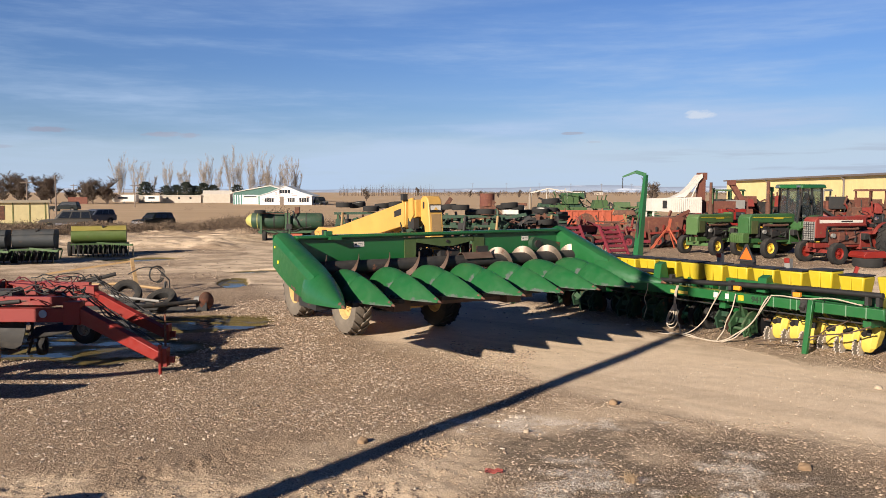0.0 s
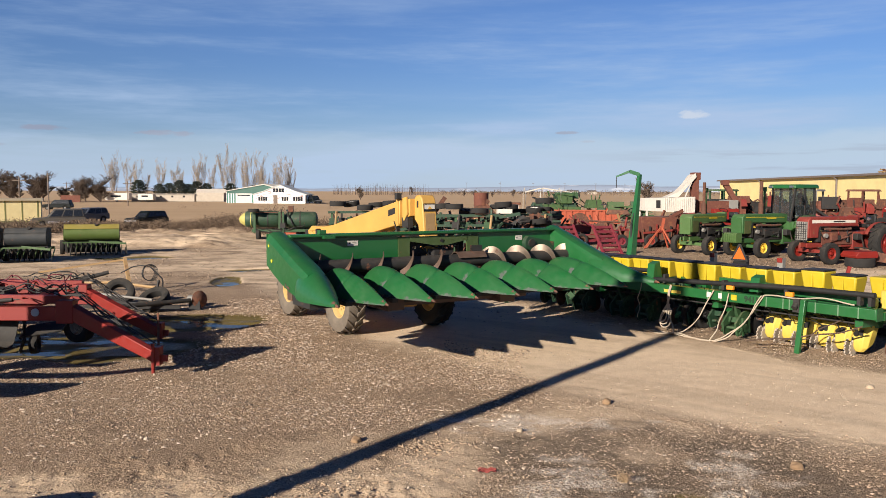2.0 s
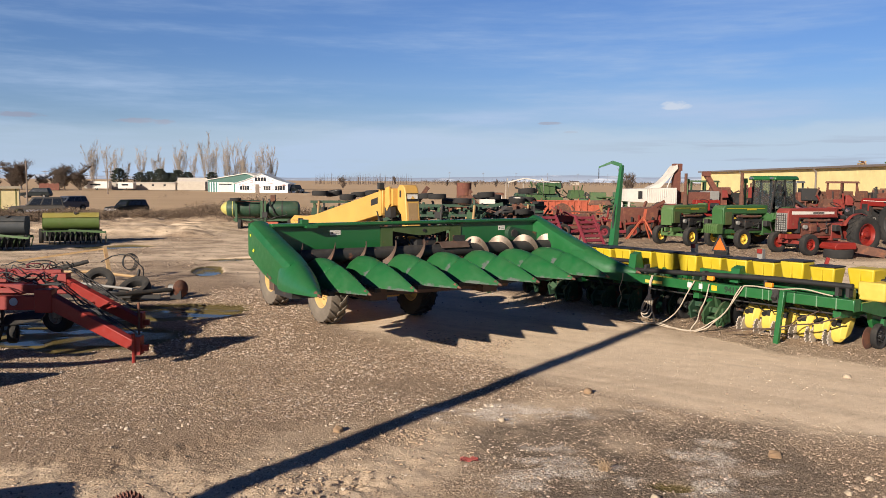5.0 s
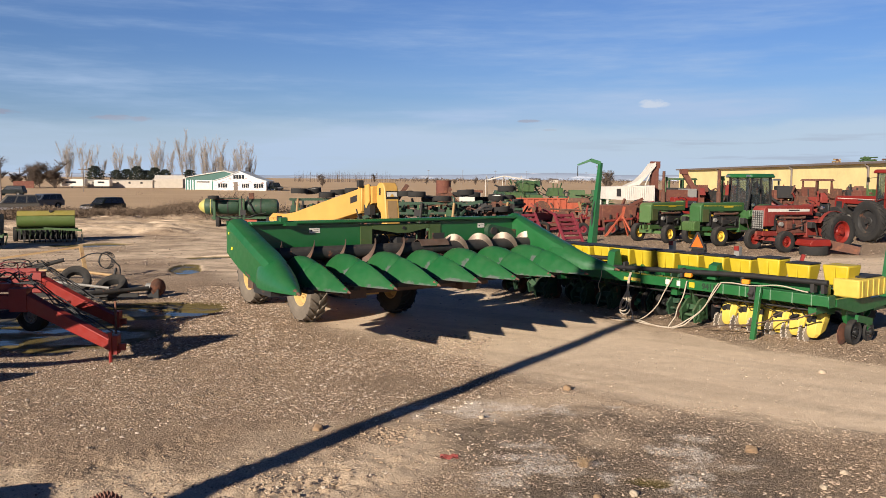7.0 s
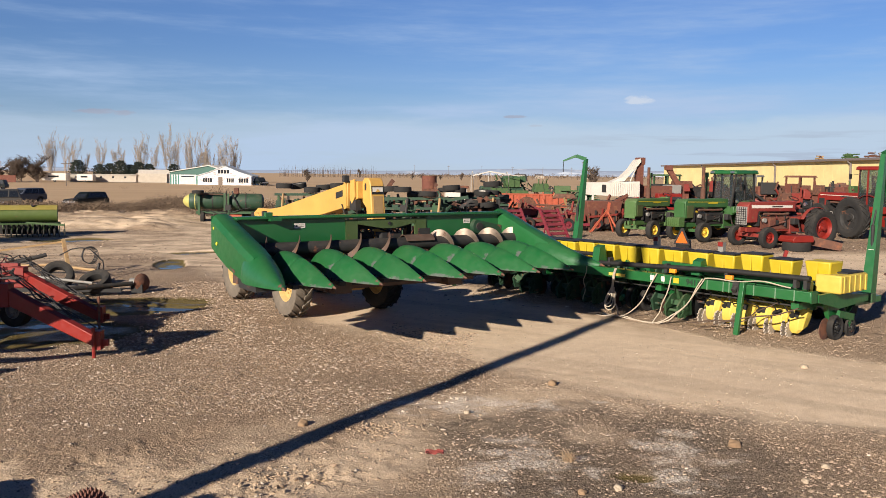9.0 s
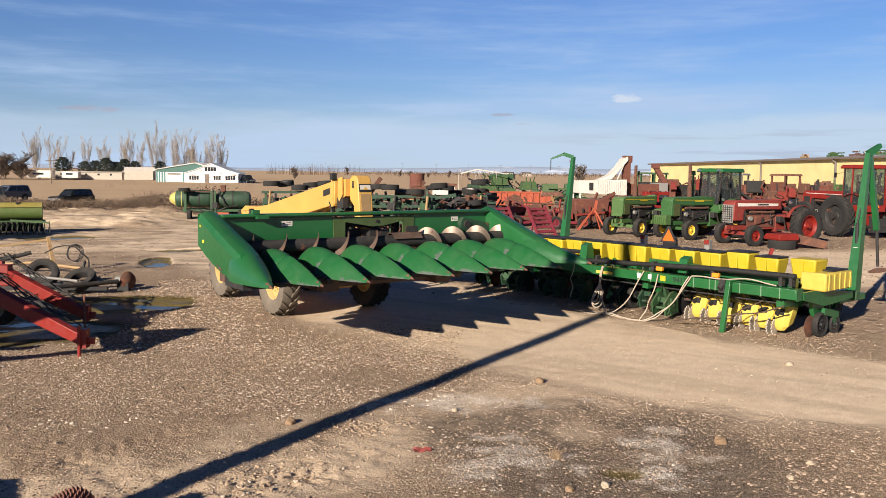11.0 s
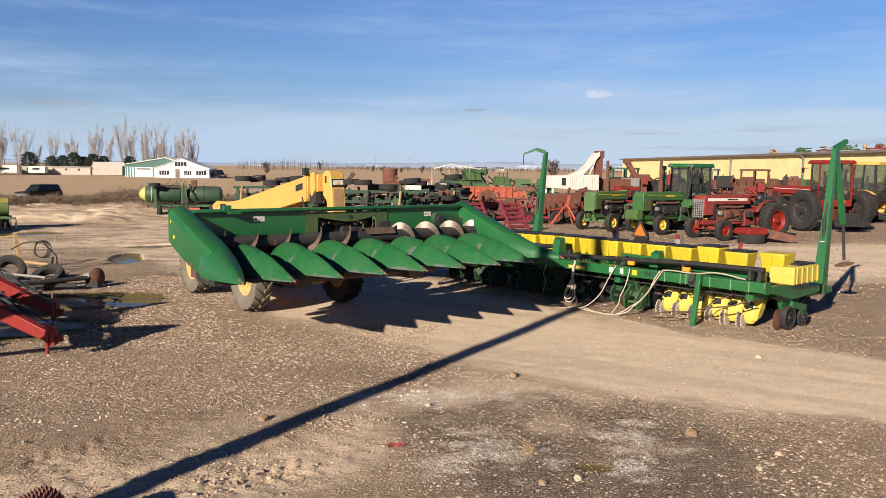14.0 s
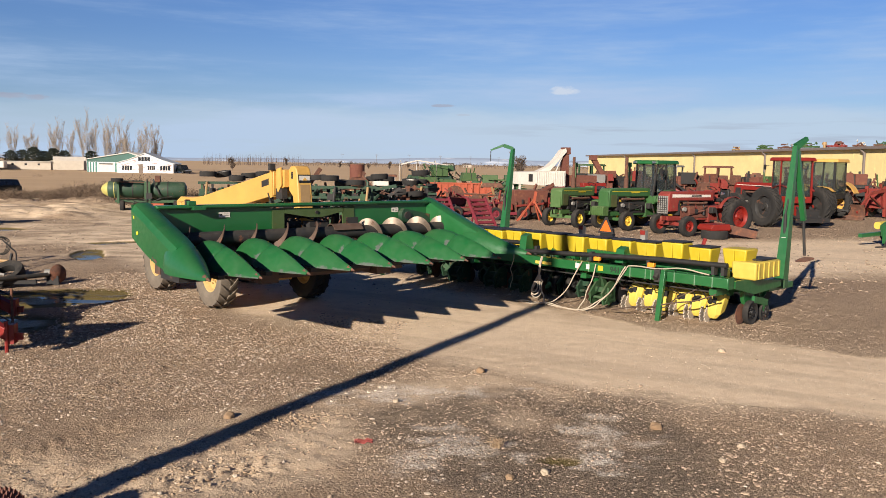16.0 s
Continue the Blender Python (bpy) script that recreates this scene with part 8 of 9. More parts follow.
CARD = painted("dark_car_paint", (0.005, 0.008, 0.008), 0.35, 0.0, 0.0)
CARD.node_tree.nodes["Principled BSDF"].inputs["Specular IOR Level"].default_value = 0.2
CARG = painted("grey_car_paint", (0.075, 0.068, 0.058), 0.35, 0.05, 0.0)
CARB = painted("blue_grey_car_paint", (0.05, 0.06, 0.085), 0.35, 0.1, 0.0)
vehicle("suv", "dark green sport utility vehicle parked beyond dry brush", -29.9, 84.5, -1.06, 62, CARD, 4.3, 1.75, 1.72)
vehicle("suv", "grey and silver full-size utility truck parked beyond brush", -38.5, 83.5, -1.05, 24, CARG, 5.1, 1.95, 1.95, trim=CHROME)
vehicle("suv", "blue-grey utility vehicle parked behind a truck", -40.4, 95, -0.98, 60, CARB, 4.5, 1.85, 1.75)
vehicle("pickup", "dark pickup parked by the far house", -32.2, 216, -0.6, 120, CARD, 5.4, 2.0, 2.1)
vehicle("pickup", "dark vehicle parked on the far lane", -72.0, 156, -0.95, 5, CARD, 5.2, 2.0, 1.9)

# ---- utility poles ----
def utility_pole(x, y, z, h, arm=True, r=0.13):
    t = thing("utility_pole", "weathered grey wooden utility pole", "utility pole", x, y, z, 12, "utility poles")
    part("pole", Mesh().tube([(0, 0, -0.3), (0, 0, h)], r, 10, r * 0.7), WOOD, t)
    if arm:
        part("crossarm", Mesh().span(-1.0, 1.0, -0.06, 0.06, h - 0.7, h - 0.55), WOOD, t)


for x, y, h in ((-66, 130, 5.9), (-60.5, 128, 6.4), (-118, 262, 6.0), (-70, 186, 5.6)):
    utility_pole(x, y, float(ground_z(x, y)), h, x < -60.6)
for k in range(8):
    utility_pole(20 + 24 * k, 560 + 10 * k, -0.6, 9.5, True, 0.09)
# the light pole whose shadow lies across the yard
yp = thing("light_pole", "tall wooden light pole standing beside the camera stand", "light pole", -6.55, 0.72, 0)
part("pole", Mesh().tube([(0, 0, -0.3), (0, 0, 11.5)], 0.17, 14, 0.125), WOOD, yp)
part("lamp_arm", Mesh().tube([(0, 0, 11.2), (-0.8, -0.6, 11.5)], 0.03, 8), GREY, yp)

# ---- trees ----
BARK = painted("pale_bark", (0.34, 0.285, 0.23), 0.85, 0.3, 0.0)
BARK_D = painted("dark_bark", (0.115, 0.082, 0.060), 0.9, 0.3, 0.0)
NEEDLE = painted("dark_needles", (0.022, 0.030, 0.016), 0.8, 0.3, 0.0)


def bare_tree(name, label, h, spread, up, seed, bark, levels=4, trunk=0.022, kids=5, twig=0.012, slim=False):
    r = random.Random(seed)
    t = thing(name, label, "tree", 0, 0, 0)
    wood, crown = Mesh(), Mesh()

    def grow(p, d, ln, rad, lv):
        pts, q, dd = [p], p.copy(), d.copy()
        for k in range(3):
            dd = (dd + Vector((r.uniform(-0.16, 0.16), r.uniform(-0.16, 0.16), up * 0.16))).normalized()
            q = q + dd * ln / 3
            pts.append(q.copy())
        (wood if lv == 0 else crown).tube(pts, rad, 6 if lv == 0 else 3, max(rad * 0.45, twig), cap=False)
        if lv >= levels:
            return
        for k in range(kids + ((5 if slim else 3) if lv == 0 else 0)):
            f = r.uniform((0.08 if spread > 0.5 else 0.25) if lv == 0 else 0.12, 1.0)
            i = min(2, int(f * 3))
            b = pts[i].lerp(pts[i + 1], f * 3 - i)
            a = r.uniform(0, 2 * math.pi)
            side = Vector((math.cos(a), math.sin(a), 0))
            nd = (dd * (1 - spread) + side * spread + Vector((0, 0, up * 0.5))).normalized()
            short = r.uniform(0.18, 0.36) * (1.2 - 0.6 * f) if slim and lv == 0 else r.uniform(0.42, 0.66)
            grow(b, nd, ln * short, max(rad * 0.5, twig), lv + 1)

    if slim:
        for k in range(r.randint(3, 5)):
            a = r.uniform(0, 6.283)
            lean = r.uniform(0.03, 0.20)
            grow(Vector((0.3 * math.cos(a), 0.3 * math.sin(a), -0.2)), Vector((lean * math.cos(a), lean * math.sin(a), 1)), h * r.uniform(0.62, 1.0), h * trunk, 0)
    else:
        grow(Vector((0, 0, -0.2)), Vector((r.uniform(-0.05, 0.05), 0, 1)), h * 0.62, h * trunk, 0)
    part("trunk", wood, bark, t)
    part("crown", crown, bark, t)
    return t


pop = [bare_tree("poplar_tree", "tall bare leafless poplar with upright pale branches", 14, 0.36, 0.70, 40 + k, BARK, 3, 0.006, 5, 0.010, True) for k in range(5)]
brd = [bare_tree("bare_tree", "broad leafless tree with tangled brown branches", 9.5, 0.58, 0.45, 60 + k, BARK_D, 4, 0.022, 7, 0.024) for k in range(2)]
rt = random.Random(9)
spots = []
for k, (bearing, tall) in enumerate(((-21.6, 1.10), (-21.3, 1.0), (-20.6, 0.93), (-20.4, 0.85), (-19.6, 0.90), (-18.6, 1.04), (-17.5, 1.0), (-17.3, 0.9), (-16.4, 1.10), (-16.0, 1.12), (-15.4, 1.0), (-14.6, 1.18), (-14.4, 1.0), (-13.8, 1.08),
                                     (-13.2, 1.0), (-12.9, 1.04), (-12.6, 1.02), (-12.3, 1.06), (-12.0, 1.0), (-11.7, 1.02), (-11.45, 0.96), (-10.9, 0.96), (-10.45, 1.0), (-10.2, 1.06))):
    y = 268 + rt.uniform(-10, 14)
    spots.append((math.tan(radians(bearing)) * y, y, tall * rt.uniform(0.88, 0.97), rt.randrange(5)))
for k, (x, y, s, v) in enumerate(spots):
    m4 = pose(x, y, float(ground_z(x, y)) - 0.1, 0, rt.uniform(-5, 5), rt.uniform(0, 360))
    if k < 5:
        pop[k].matrix_world = m4
        pop[k].scale = (s, s, s)
        pop[k]["group"] = "row of bare poplars"
    else:
        o = copy_thing(pop[v], m4)
        o.scale = (s, s, s)
for k, (x, y, s) in enumerate(((-102.5, 236, 0.78), (-97.5, 238, 0.8), (-119.5, 232, 0.9), (-115.5, 236, 0.85), (-112, 234, 0.9), (-123.5, 238, 0.95), (-104.5, 240, 0.7), (-100, 234, 0.75), (-95.5, 234, 0.6), (-117.5, 240, 0.85), (-127, 236, 0.9), (-107.5, 238, 0.55), (-28.0, 300, 0.5), (52, 205, 0.7), (40.0, 430, 0.45), (30, 440, 0.4), (-19, 620, 0.7), (60, 520, 0.5), (16, 480, 0.45), (22, 484, 0.4))):
    m4 = pose(x, y, float(ground_z(x, y)) - 0.1, 0, 0, 77 * k)
    if k < 2:
        brd[k].matrix_world = m4
        brd[k].scale = (s * 1.35, s * 1.35, s * 0.95) if y < 250 and x < -90 else (s, s, s)
        o = brd[k]
    else:
        o = copy_thing(brd[k % 2], m4)
        o.scale = (s * 1.35, s * 1.35, s * 0.95) if y < 250 and x < -90 else (s, s, s)


def juniper(seed, h=5.6, w=5.2):
    r = random.Random(seed)
    t = thing("juniper_tree", "dark evergreen juniper with dense uneven crown", "tree", 0, 0, 0)
    part("trunk", Mesh().tube([(0, 0, -0.2), (0.1, 0, h * 0.6)], 0.16, 6, 0.06), BARK_D, t)
    c = Mesh()
    for k in range(2600):
        f = r.random() ** 0.8
        a = r.uniform(0, 6.283)
        lobe = 0.75 + 0.25 * math.sin(3 * a + seed) + 0.2 * math.sin(7 * f * 6 + a)
        rad = w / 2 * lobe * math.sqrt(max(0.05, math.sin(math.pi * min(0.97, f * 0.86 + 0.12)))) * math.sqrt(r.uniform(0.35, 1))
        p = Vector((rad * math.cos(a), rad * math.sin(a), 0.3 + f * (h - 0.3)))
        u = Vector((r.uniform(-1, 1), r.uniform(-1, 1), r.uniform(-0.3, 1))).normalized() * r.uniform(0.18, 0.42)
        v = u.cross(Vector((r.uniform(-1, 1), r.uniform(-1, 1), r.uniform(-1, 1)))).normalized() * 0.12
        c.put([p - v, p + v, p + u], [(0, 1, 2)])
    part("crown", c, NEEDLE, t, smooth=0)
    return t


jn = [juniper(k) for k in range(3)]
js = [(-91.5, 252, 1.15), (-86.5, 256, 0.95), (-84, 258, 1.0), (-80.5, 257, 1.15), (-78.5, 260, 0.95), (-75.5, 258, 1.1), (-72.5, 259, 1.0), (-66, 262, 1.0), (-58.5, 262, 0.9)]
for k, (x, y, s) in enumerate(js):
    m4 = pose(x, y, -0.65, 0, 0, 50 * k)
    if k < 3:
        jn[k].matrix_world = m4
        jn[k].scale = (s, s, s)
    else:
        o = copy_thing(jn[k % 3], m4)
        o.scale = (s, s, s)

# ---- dry brush, far woods, hills ----
rb = random.Random(21)
BRUSH, nt, ln, b = material("dry_tumbleweed")
gi = nt.new("ShaderNodeNewGeometry").outputs["Random Per Island"]
ln.new(blend(nt, ln, ramp(nt, ln, tex_noise(nt, ln, 0.5, 4, 0.6, "World"), 0.35, 0.65), blend(nt, ln, gi, (0.045, 0.030, 0.020), (0.15, 0.10, 0.064)), blend(nt, ln, gi, (0.075, 0.051, 0.033), (0.22, 0.152, 0.098))), b.inputs["Base Color"])
b.inputs["Roughness"].default_value = 0.95
bm_ = Mesh()
heaps = [(-50.9, 164.0, 0.8), (-52.6, 183.0, 1.6), (-27.5, 112.0, 0.6), (-26.0, 105.0, 0.7)]
for k in range(1100 + len(heaps)):
    x = -39 + 35.5 * rb.random()
    y = 47.3 + 6.5 * rb.random() + 1.2 * math.sin(x * 0.3)
    tall = (0.50 + 0.70 * math.exp(-((x + 9.8) / 3.2) ** 2)) * rb.uniform(0.7, 1.35) * (0.75 + 0.4 * math.sin(x * 0.8) ** 2)
    if k >= 1100:
        x, y, tall = heaps[k - 1100]
    wide = tall * rb.uniform(0.8, 1.3)
    z = float(ground_z(x, y)) - 0.05
    for j in range(150):
        a, f = rb.uniform(0, 6.283), math.sqrt(rb.random())
        up_ = tall * rb.uniform(0.0, 1.0) * (1 - f ** 2.2) ** 0.5
        p = Vector((x + math.cos(a) * wide * f, y + math.sin(a) * wide * f, z + up_))
        q = p + Vector((rb.gauss(0, 0.10), rb.gauss(0, 0.10), rb.gauss(0.05, 0.08)))
        v = Vector((rb.gauss(0, 1), rb.gauss(0, 0.4), rb.gauss(0, 1))).normalized() * rb.uniform(0.010, 0.026)
        bm_.put([p - v, p + v, q], [(0, 1, 2)])
solo("dry_brush", bm_, BRUSH, "tangled dry brown tumbleweed brush along the field edge", "brush", kind="stuff", smooth=0)
fw = Mesh()
for k in range(420):
    px = rb.uniform(600, 770) if k < 200 else rb.uniform(770, 1000) if k < 300 else rb.uniform(1000, 1330)
    y = rb.uniform(640, 800)
    x = (px - 784) / 1447 * y
    h = rb.uniform(4, 9.5) if k < 200 else rb.uniform(2.0, 4.5)
    fw.tube([(x, y, -0.8), (x + rb.uniform(-0.3, 0.3), y, h * 0.6), (x + rb.uniform(-0.6, 0.6), y, h)], 0.11, 4, 0.03)
    if k >= 200:
        for j in range(30):
            p = Vector((x + rb.gauss(0, 1.4), y + rb.gauss(0, 1), h * 0.5 + rb.gauss(0, h * 0.22)))
            fw.put([p, p + Vector((rb.uniform(-0.7, 0.7), 0, rb.uniform(0, 0.8))), p + Vector((rb.uniform(-0.7, 0.7), 0.3, rb.uniform(0, 0.5)))], [(0, 1, 2)])
solo("far_woods", fw, BARK_D, "thin line of far bare trees on the horizon", "trees", kind="stuff", smooth=0)
# blue haze of the distance is put into the hills' own colour
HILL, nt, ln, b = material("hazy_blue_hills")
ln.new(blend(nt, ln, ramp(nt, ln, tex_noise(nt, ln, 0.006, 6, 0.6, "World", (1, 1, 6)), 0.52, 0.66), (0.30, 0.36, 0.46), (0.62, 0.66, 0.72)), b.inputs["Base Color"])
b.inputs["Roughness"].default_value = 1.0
xs = np.linspace(-3600, 3600, 300)
hh = 12 + 20 * fbm(xs / 420, xs * 0 + 3.3, 5, 41) + 14 * smooth(xs, 0, 900)
rows_ = [[(float(x), 4150.0 + 60 * j, float(h) * f - 3) for x, h in zip(xs, hh)] for j, f in enumerate((0.0, 0.6, 1.0, 0.9, 0.0))]
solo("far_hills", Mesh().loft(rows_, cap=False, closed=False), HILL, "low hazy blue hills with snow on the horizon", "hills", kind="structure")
for x, y, w, m in ((150, 900, 12, WHITE), (172, 905, 9, CONC), (235, 930, 14, WHITE)):
    fb = thing("far_barn", "small white farm building far across the fields", "barn", x, y, -0.6)
    part("wall", Mesh().span(-w / 2, w / 2, 0, 8, 0, 3.2), m, fb)
    part("roof", Mesh().prism([(-0.4, 3.2), (4, 4.6), (8.4, 3.2)], -w / 2 - 0.3, w / 2 + 0.3, "x"), ROOFB, fb)

# ---- stones, clods and litter on the yard ----
STONE, nt, ln, b = material("mixed_gravel_stones")
gi = nt.new("ShaderNodeNewGeometry").outputs["Random Per Island"]
cr_ = nt.new("ShaderNodeValToRGB")
ln.new(gi, cr_.inputs[0])
for k, (p, c) in enumerate(((0.0, (0.085, 0.058, 0.040)), (0.3, (0.20, 0.138, 0.092)), (0.65, (0.38, 0.272, 0.186)), (0.95, (0.50, 0.375, 0.264)), (0.992, (0.62, 0.52, 0.42)))):
    e = cr_.color_ramp.elements[k] if k < 2 else cr_.color_ramp.elements.new(p)
    e.position, e.color = p, (*c, 1)
ln.new(blend(nt, ln, ramp(nt, ln, tex_noise(nt, ln, 60, 4, 0.6, "World"), 0.35, 0.7, 0, 0.4), cr_.outputs[0], (0.30, 0.23, 0.16)), b.inputs["Base Color"])
b.inputs["Roughness"].default_value = 0.85
T_ = (1 + 5 ** 0.5) / 2
ICO = np.array([(-1, T_, 0), (1, T_, 0), (-1, -T_, 0), (1, -T_, 0), (0, -1, T_), (0, 1, T_), (0, -1, -T_), (0, 1, -T_), (T_, 0, -1), (T_, 0, 1), (-T_, 0, -1), (-T_, 0, 1)]) / 1.9
ICO_F = [(0, 11, 5), (0, 5, 1), (0, 1, 7), (0, 7, 10), (0, 10, 11), (1, 5, 9), (5, 11, 4), (11, 10, 2), (10, 7, 6), (7, 1, 8), (3, 9, 4), (3, 4, 2), (3, 2, 6), (3, 6, 8), (3, 8, 9), (4, 9, 5), (2, 4, 11), (6, 2, 10), (8, 6, 7), (9, 8, 1)]


def pebbles(name, label, xs, ys, size, mat, sink=0.35, flat=0.6, seed=1):
    rng = np.random.default_rng(seed)
    n = len(xs)
    zs = ground_z(xs, ys)
    keep = pool_depth(xs, ys) < 0.35
    xs, ys, zs, size = xs[keep], ys[keep], zs[keep], size[keep]
    n = len(xs)
    sc = np.stack([rng.uniform(0.7, 1.4, n), rng.uniform(0.7, 1.2, n), rng.uniform(flat * 0.7, flat * 1.3, n)], -1) * size[:, None]
    v = ICO[None] * sc[:, None, :] * rng.uniform(0.55, 1.35, (n, 12, 1))
    a = rng.uniform(0, 6.28, n)[:, None]
    c, s = np.cos(a), np.sin(a)
    v = np.stack([v[..., 0] * c - v[..., 1] * s + xs[:, None], v[..., 0] * s + v[..., 1] * c + ys[:, None], v[..., 2] + (zs + (1 - 2 * sink) * sc[:, 2] * 0.8)[:, None]], -1)
    f = (np.array(ICO_F)[None] + 12 * np.arange(n)[:, None, None]).reshape(-1, 3)
    me = bpy.data.meshes.new(name)
    me.vertices.add(n * 12)
    me.vertices.foreach_set("co", v.astype(np.float32).ravel())
    me.loops.add(f.size)
    me.loops.foreach_set("vertex_index", f.astype(np.int32).ravel())
    me.polygons.add(len(f))
    me.polygons.foreach_set("loop_start", np.arange(0, f.size, 3, dtype=np.int32))
    me.polygons.foreach_set("use_smooth", np.zeros(len(f), bool))
    me.update(calc_edges=True)
    me.materials.append(mat)
    return tagged(new(name, me), label, "gravel", kind="stuff")


rg = np.random.default_rng(4)


def scatter(n, x0, x1, y0, y1, lo, hi, road=0.15, seed=0, power=2.5):
    """Spots with fewer on the track, and sizes mostly small."""
    x, y = rg.uniform(x0, x1, n * 3), y0 + (y1 - y0) * rg.random(n * 3) ** 1.25
    dens = fbm(x * 0.55, y * 0.55, 3, 50 + seed)
    p = smooth(dens, 0.3, 0.62) * (road + (1 - road) * smooth(near_line(x, y, TRACK), 1.7, 2.7))
    k = rg.random(n * 3) < p
    x, y = x[k][:n], y[k][:n]
    return x, y, lo + (hi - lo) * rg.random(len(x)) ** power


pebbles("gravel", "scattered brown and grey gravel stones", *scatter(48000, -9, 10.5, 5.6, 20, 0.004, 0.016, 0.15, 0, 3.0), STONE, 0.42, seed=1)
hx_, hy_ = rg.uniform(-7.5, 3.0, 90000), rg.uniform(7.0, 15.0, 90000)
hk = rg.random(90000) < (0.10 + 0.75 * smooth(fbm(hx_ * 0.9, hy_ * 0.9, 4, 73), 0.38, 0.58)) * smooth(near_line(hx_, hy_, [(-6.5, 11.0), (-2.5, 11.6), (0.7, 12.4)]) + 2.2 * (fbm(hx_ * 0.7, hy_ * 0.7, 3, 71) - 0.5), 2.9, 0.9) * smooth(near_line(hx_, hy_, TRACK), 1.7, 2.7)
pebbles("gravel", "coarse mixed gravel strewn over brown soil", hx_[hk], hy_[hk], 0.006 + 0.015 * rg.random(hk.sum()) ** 2.4, STONE, 0.42, 0.60, 8)
pebbles("gravel", "scattered pale larger stones and pebbles", *scatter(420, -9, 10.5, 5.6, 22, 0.012, 0.028, 0.1, 3, 3.0), STONE, 0.3, 0.6, 2)
pebbles("gravel", "gravel stones across the farther yard", *scatter(9000, -14, 26, 17, 45, 0.012, 0.045, 0.15, 5), STONE, 0.3, 0.5, 3)
sx_, sy_ = rg.uniform(0.4, 9, 40000), rg.uniform(5.6, 10.2, 40000)
sk = (sy_ < np.interp(sx_, DAMP_X, DAMP_Y)) & (rg.random(40000) < 0.25 + 0.75 * smooth(fbm(sx_ * 0.9, sy_ * 0.9, 3, 61), 0.35, 0.6))
pebbles("gravel", "loose pale and tan pebbles on dark gravel", sx_[sk], sy_[sk], 0.003 + 0.013 * rg.random(sk.sum()) ** 3.0, STONE, 0.4, 0.55, 7)
WHITE_STONE = painted("whitish_stones", (0.52, 0.42, 0.32), 0.85, 0.35, 0.2, 0, 0, 20)
px_, py_ = rg.uniform(-8, 1.2, 5000), 6.6 + 8 * rg.random(5000) ** 1.2
pk = rg.random(5000) < smooth(fbm(px_ * 0.8, py_ * 0.8, 3, 41), 0.36, 0.6)
pebbles("gravel", "whitish stones strewn singly over the gravel", px_[pk], py_[pk], 0.006 + 0.020 * rg.random(pk.sum()) ** 3.0, WHITE_STONE, 0.35, 0.62, 31)
qx_, qy_ = rg.uniform(-0.4, 1.9, 9000), rg.uniform(10.2, 15.2, 9000)
qk = rg.random(9000) < smooth(np.hypot((qx_ - 0.75) / 0.95, (qy_ - 13.1) / 2.2) + 0.9 * (fbm(qx_ * 1.2, qy_ * 1.2, 3, 43) - 0.5), 1.05, 0.5)
pebbles("gravel", "pale crushed gravel beside the track", qx_[qk], qy_[qk], 0.006 + 0.016 * rg.random(qk.sum()) ** 2.4, STONE, 0.40, 0.6, 32)
vx_, vy_ = rg.uniform(4.2, 12, 14000), rg.uniform(9, 19, 14000)
vk = (vy_ > np.interp(vx_, VERGE_X, VERGE_Y)) & (vy_ < np.interp(vx_, VERGE_X, VERGE_Y) + 3.2) & (rg.random(14000) < 0.2 + 0.8 * smooth(fbm(vx_ * 0.9, vy_ * 0.9, 3, 45), 0.36, 0.58))
pebbles("gravel", "brown gravel along the planter", vx_[vk], vy_[vk], 0.005 + 0.014 * rg.random(vk.sum()) ** 2.6, STONE, 0.42, 0.6, 33)
# gravel bank beside the puddle
gx_, gy_ = rg.uniform(-5.2, -1.2, 9000), rg.uniform(12.6, 21, 9000)
gk = near_line(gx_, gy_, [(-3.2, 13.2), (-3.4, 16), (-4.6, 20.5)]) < 1.5 * rg.random(9000) ** 0.5
pebbles("gravel", "bank of loose pale gravel beside the puddle", gx_[gk], gy_[gk], 0.010 + 0.022 * rg.random(gk.sum()) ** 2, STONE, 0.42, seed=4)
pebbles("gravel", "whitish stones in the gravel bank beside the puddle", gx_[gk][::3] + 0.03, gy_[gk][::3] + 0.02, 0.008 + 0.016 * rg.random(len(gx_[gk][::3])) ** 2, WHITE_STONE, 0.36, seed=34)
bx_, by_ = rg.uniform(2.6, 8.5, 9000), rg.uniform(5.7, 8.9, 9000)
bk = rg.random(9000) < smooth(fbm(bx_ * 0.9, by_ * 0.9, 3, 77), 0.36, 0.58) * smooth(by_, 9.0, 7.6) * smooth(bx_, 2.6, 4.0)
pebbles("gravel", "coarse tan stones strewn on the gravel", bx_[bk], by_[bk], 0.005 + 0.019 * rg.random(bk.sum()) ** 3.4, STONE, 0.38, 0.66, 11)
CLOD = painted("dry_clods", (0.36, 0.26, 0.17), 0.95, 0.4, 0, 0, 0, 6)
cx_, cy_ = rg.uniform(-5, 2.2, 6000), rg.uniform(5.8, 9.6, 6000)
ck = near_line(cx_, cy_, [(-4.5, 6.4), (-1.0, 7.5), (0.8, 8.6)]) < 1.3 * rg.random(6000)
for k, (hx, hy, hr, hn) in enumerate(((-0.05, 8.75, 0.34, 260), (-0.9, 7.35, 0.40, 160))):
    rr_, aa_ = hr * np.sqrt(rg.random(hn)) * rg.uniform(0.5, 1.2, hn), rg.uniform(0, 6.283, hn)
    pebbles("dirt_clods", "heap of broken pale clods of earth", hx + rr_ * np.cos(aa_) * 1.3, hy + rr_ * np.sin(aa_), 0.006 + 0.022 * rg.random(hn) ** 3.0, CLOD, 0.30, 0.65, 20 + k)
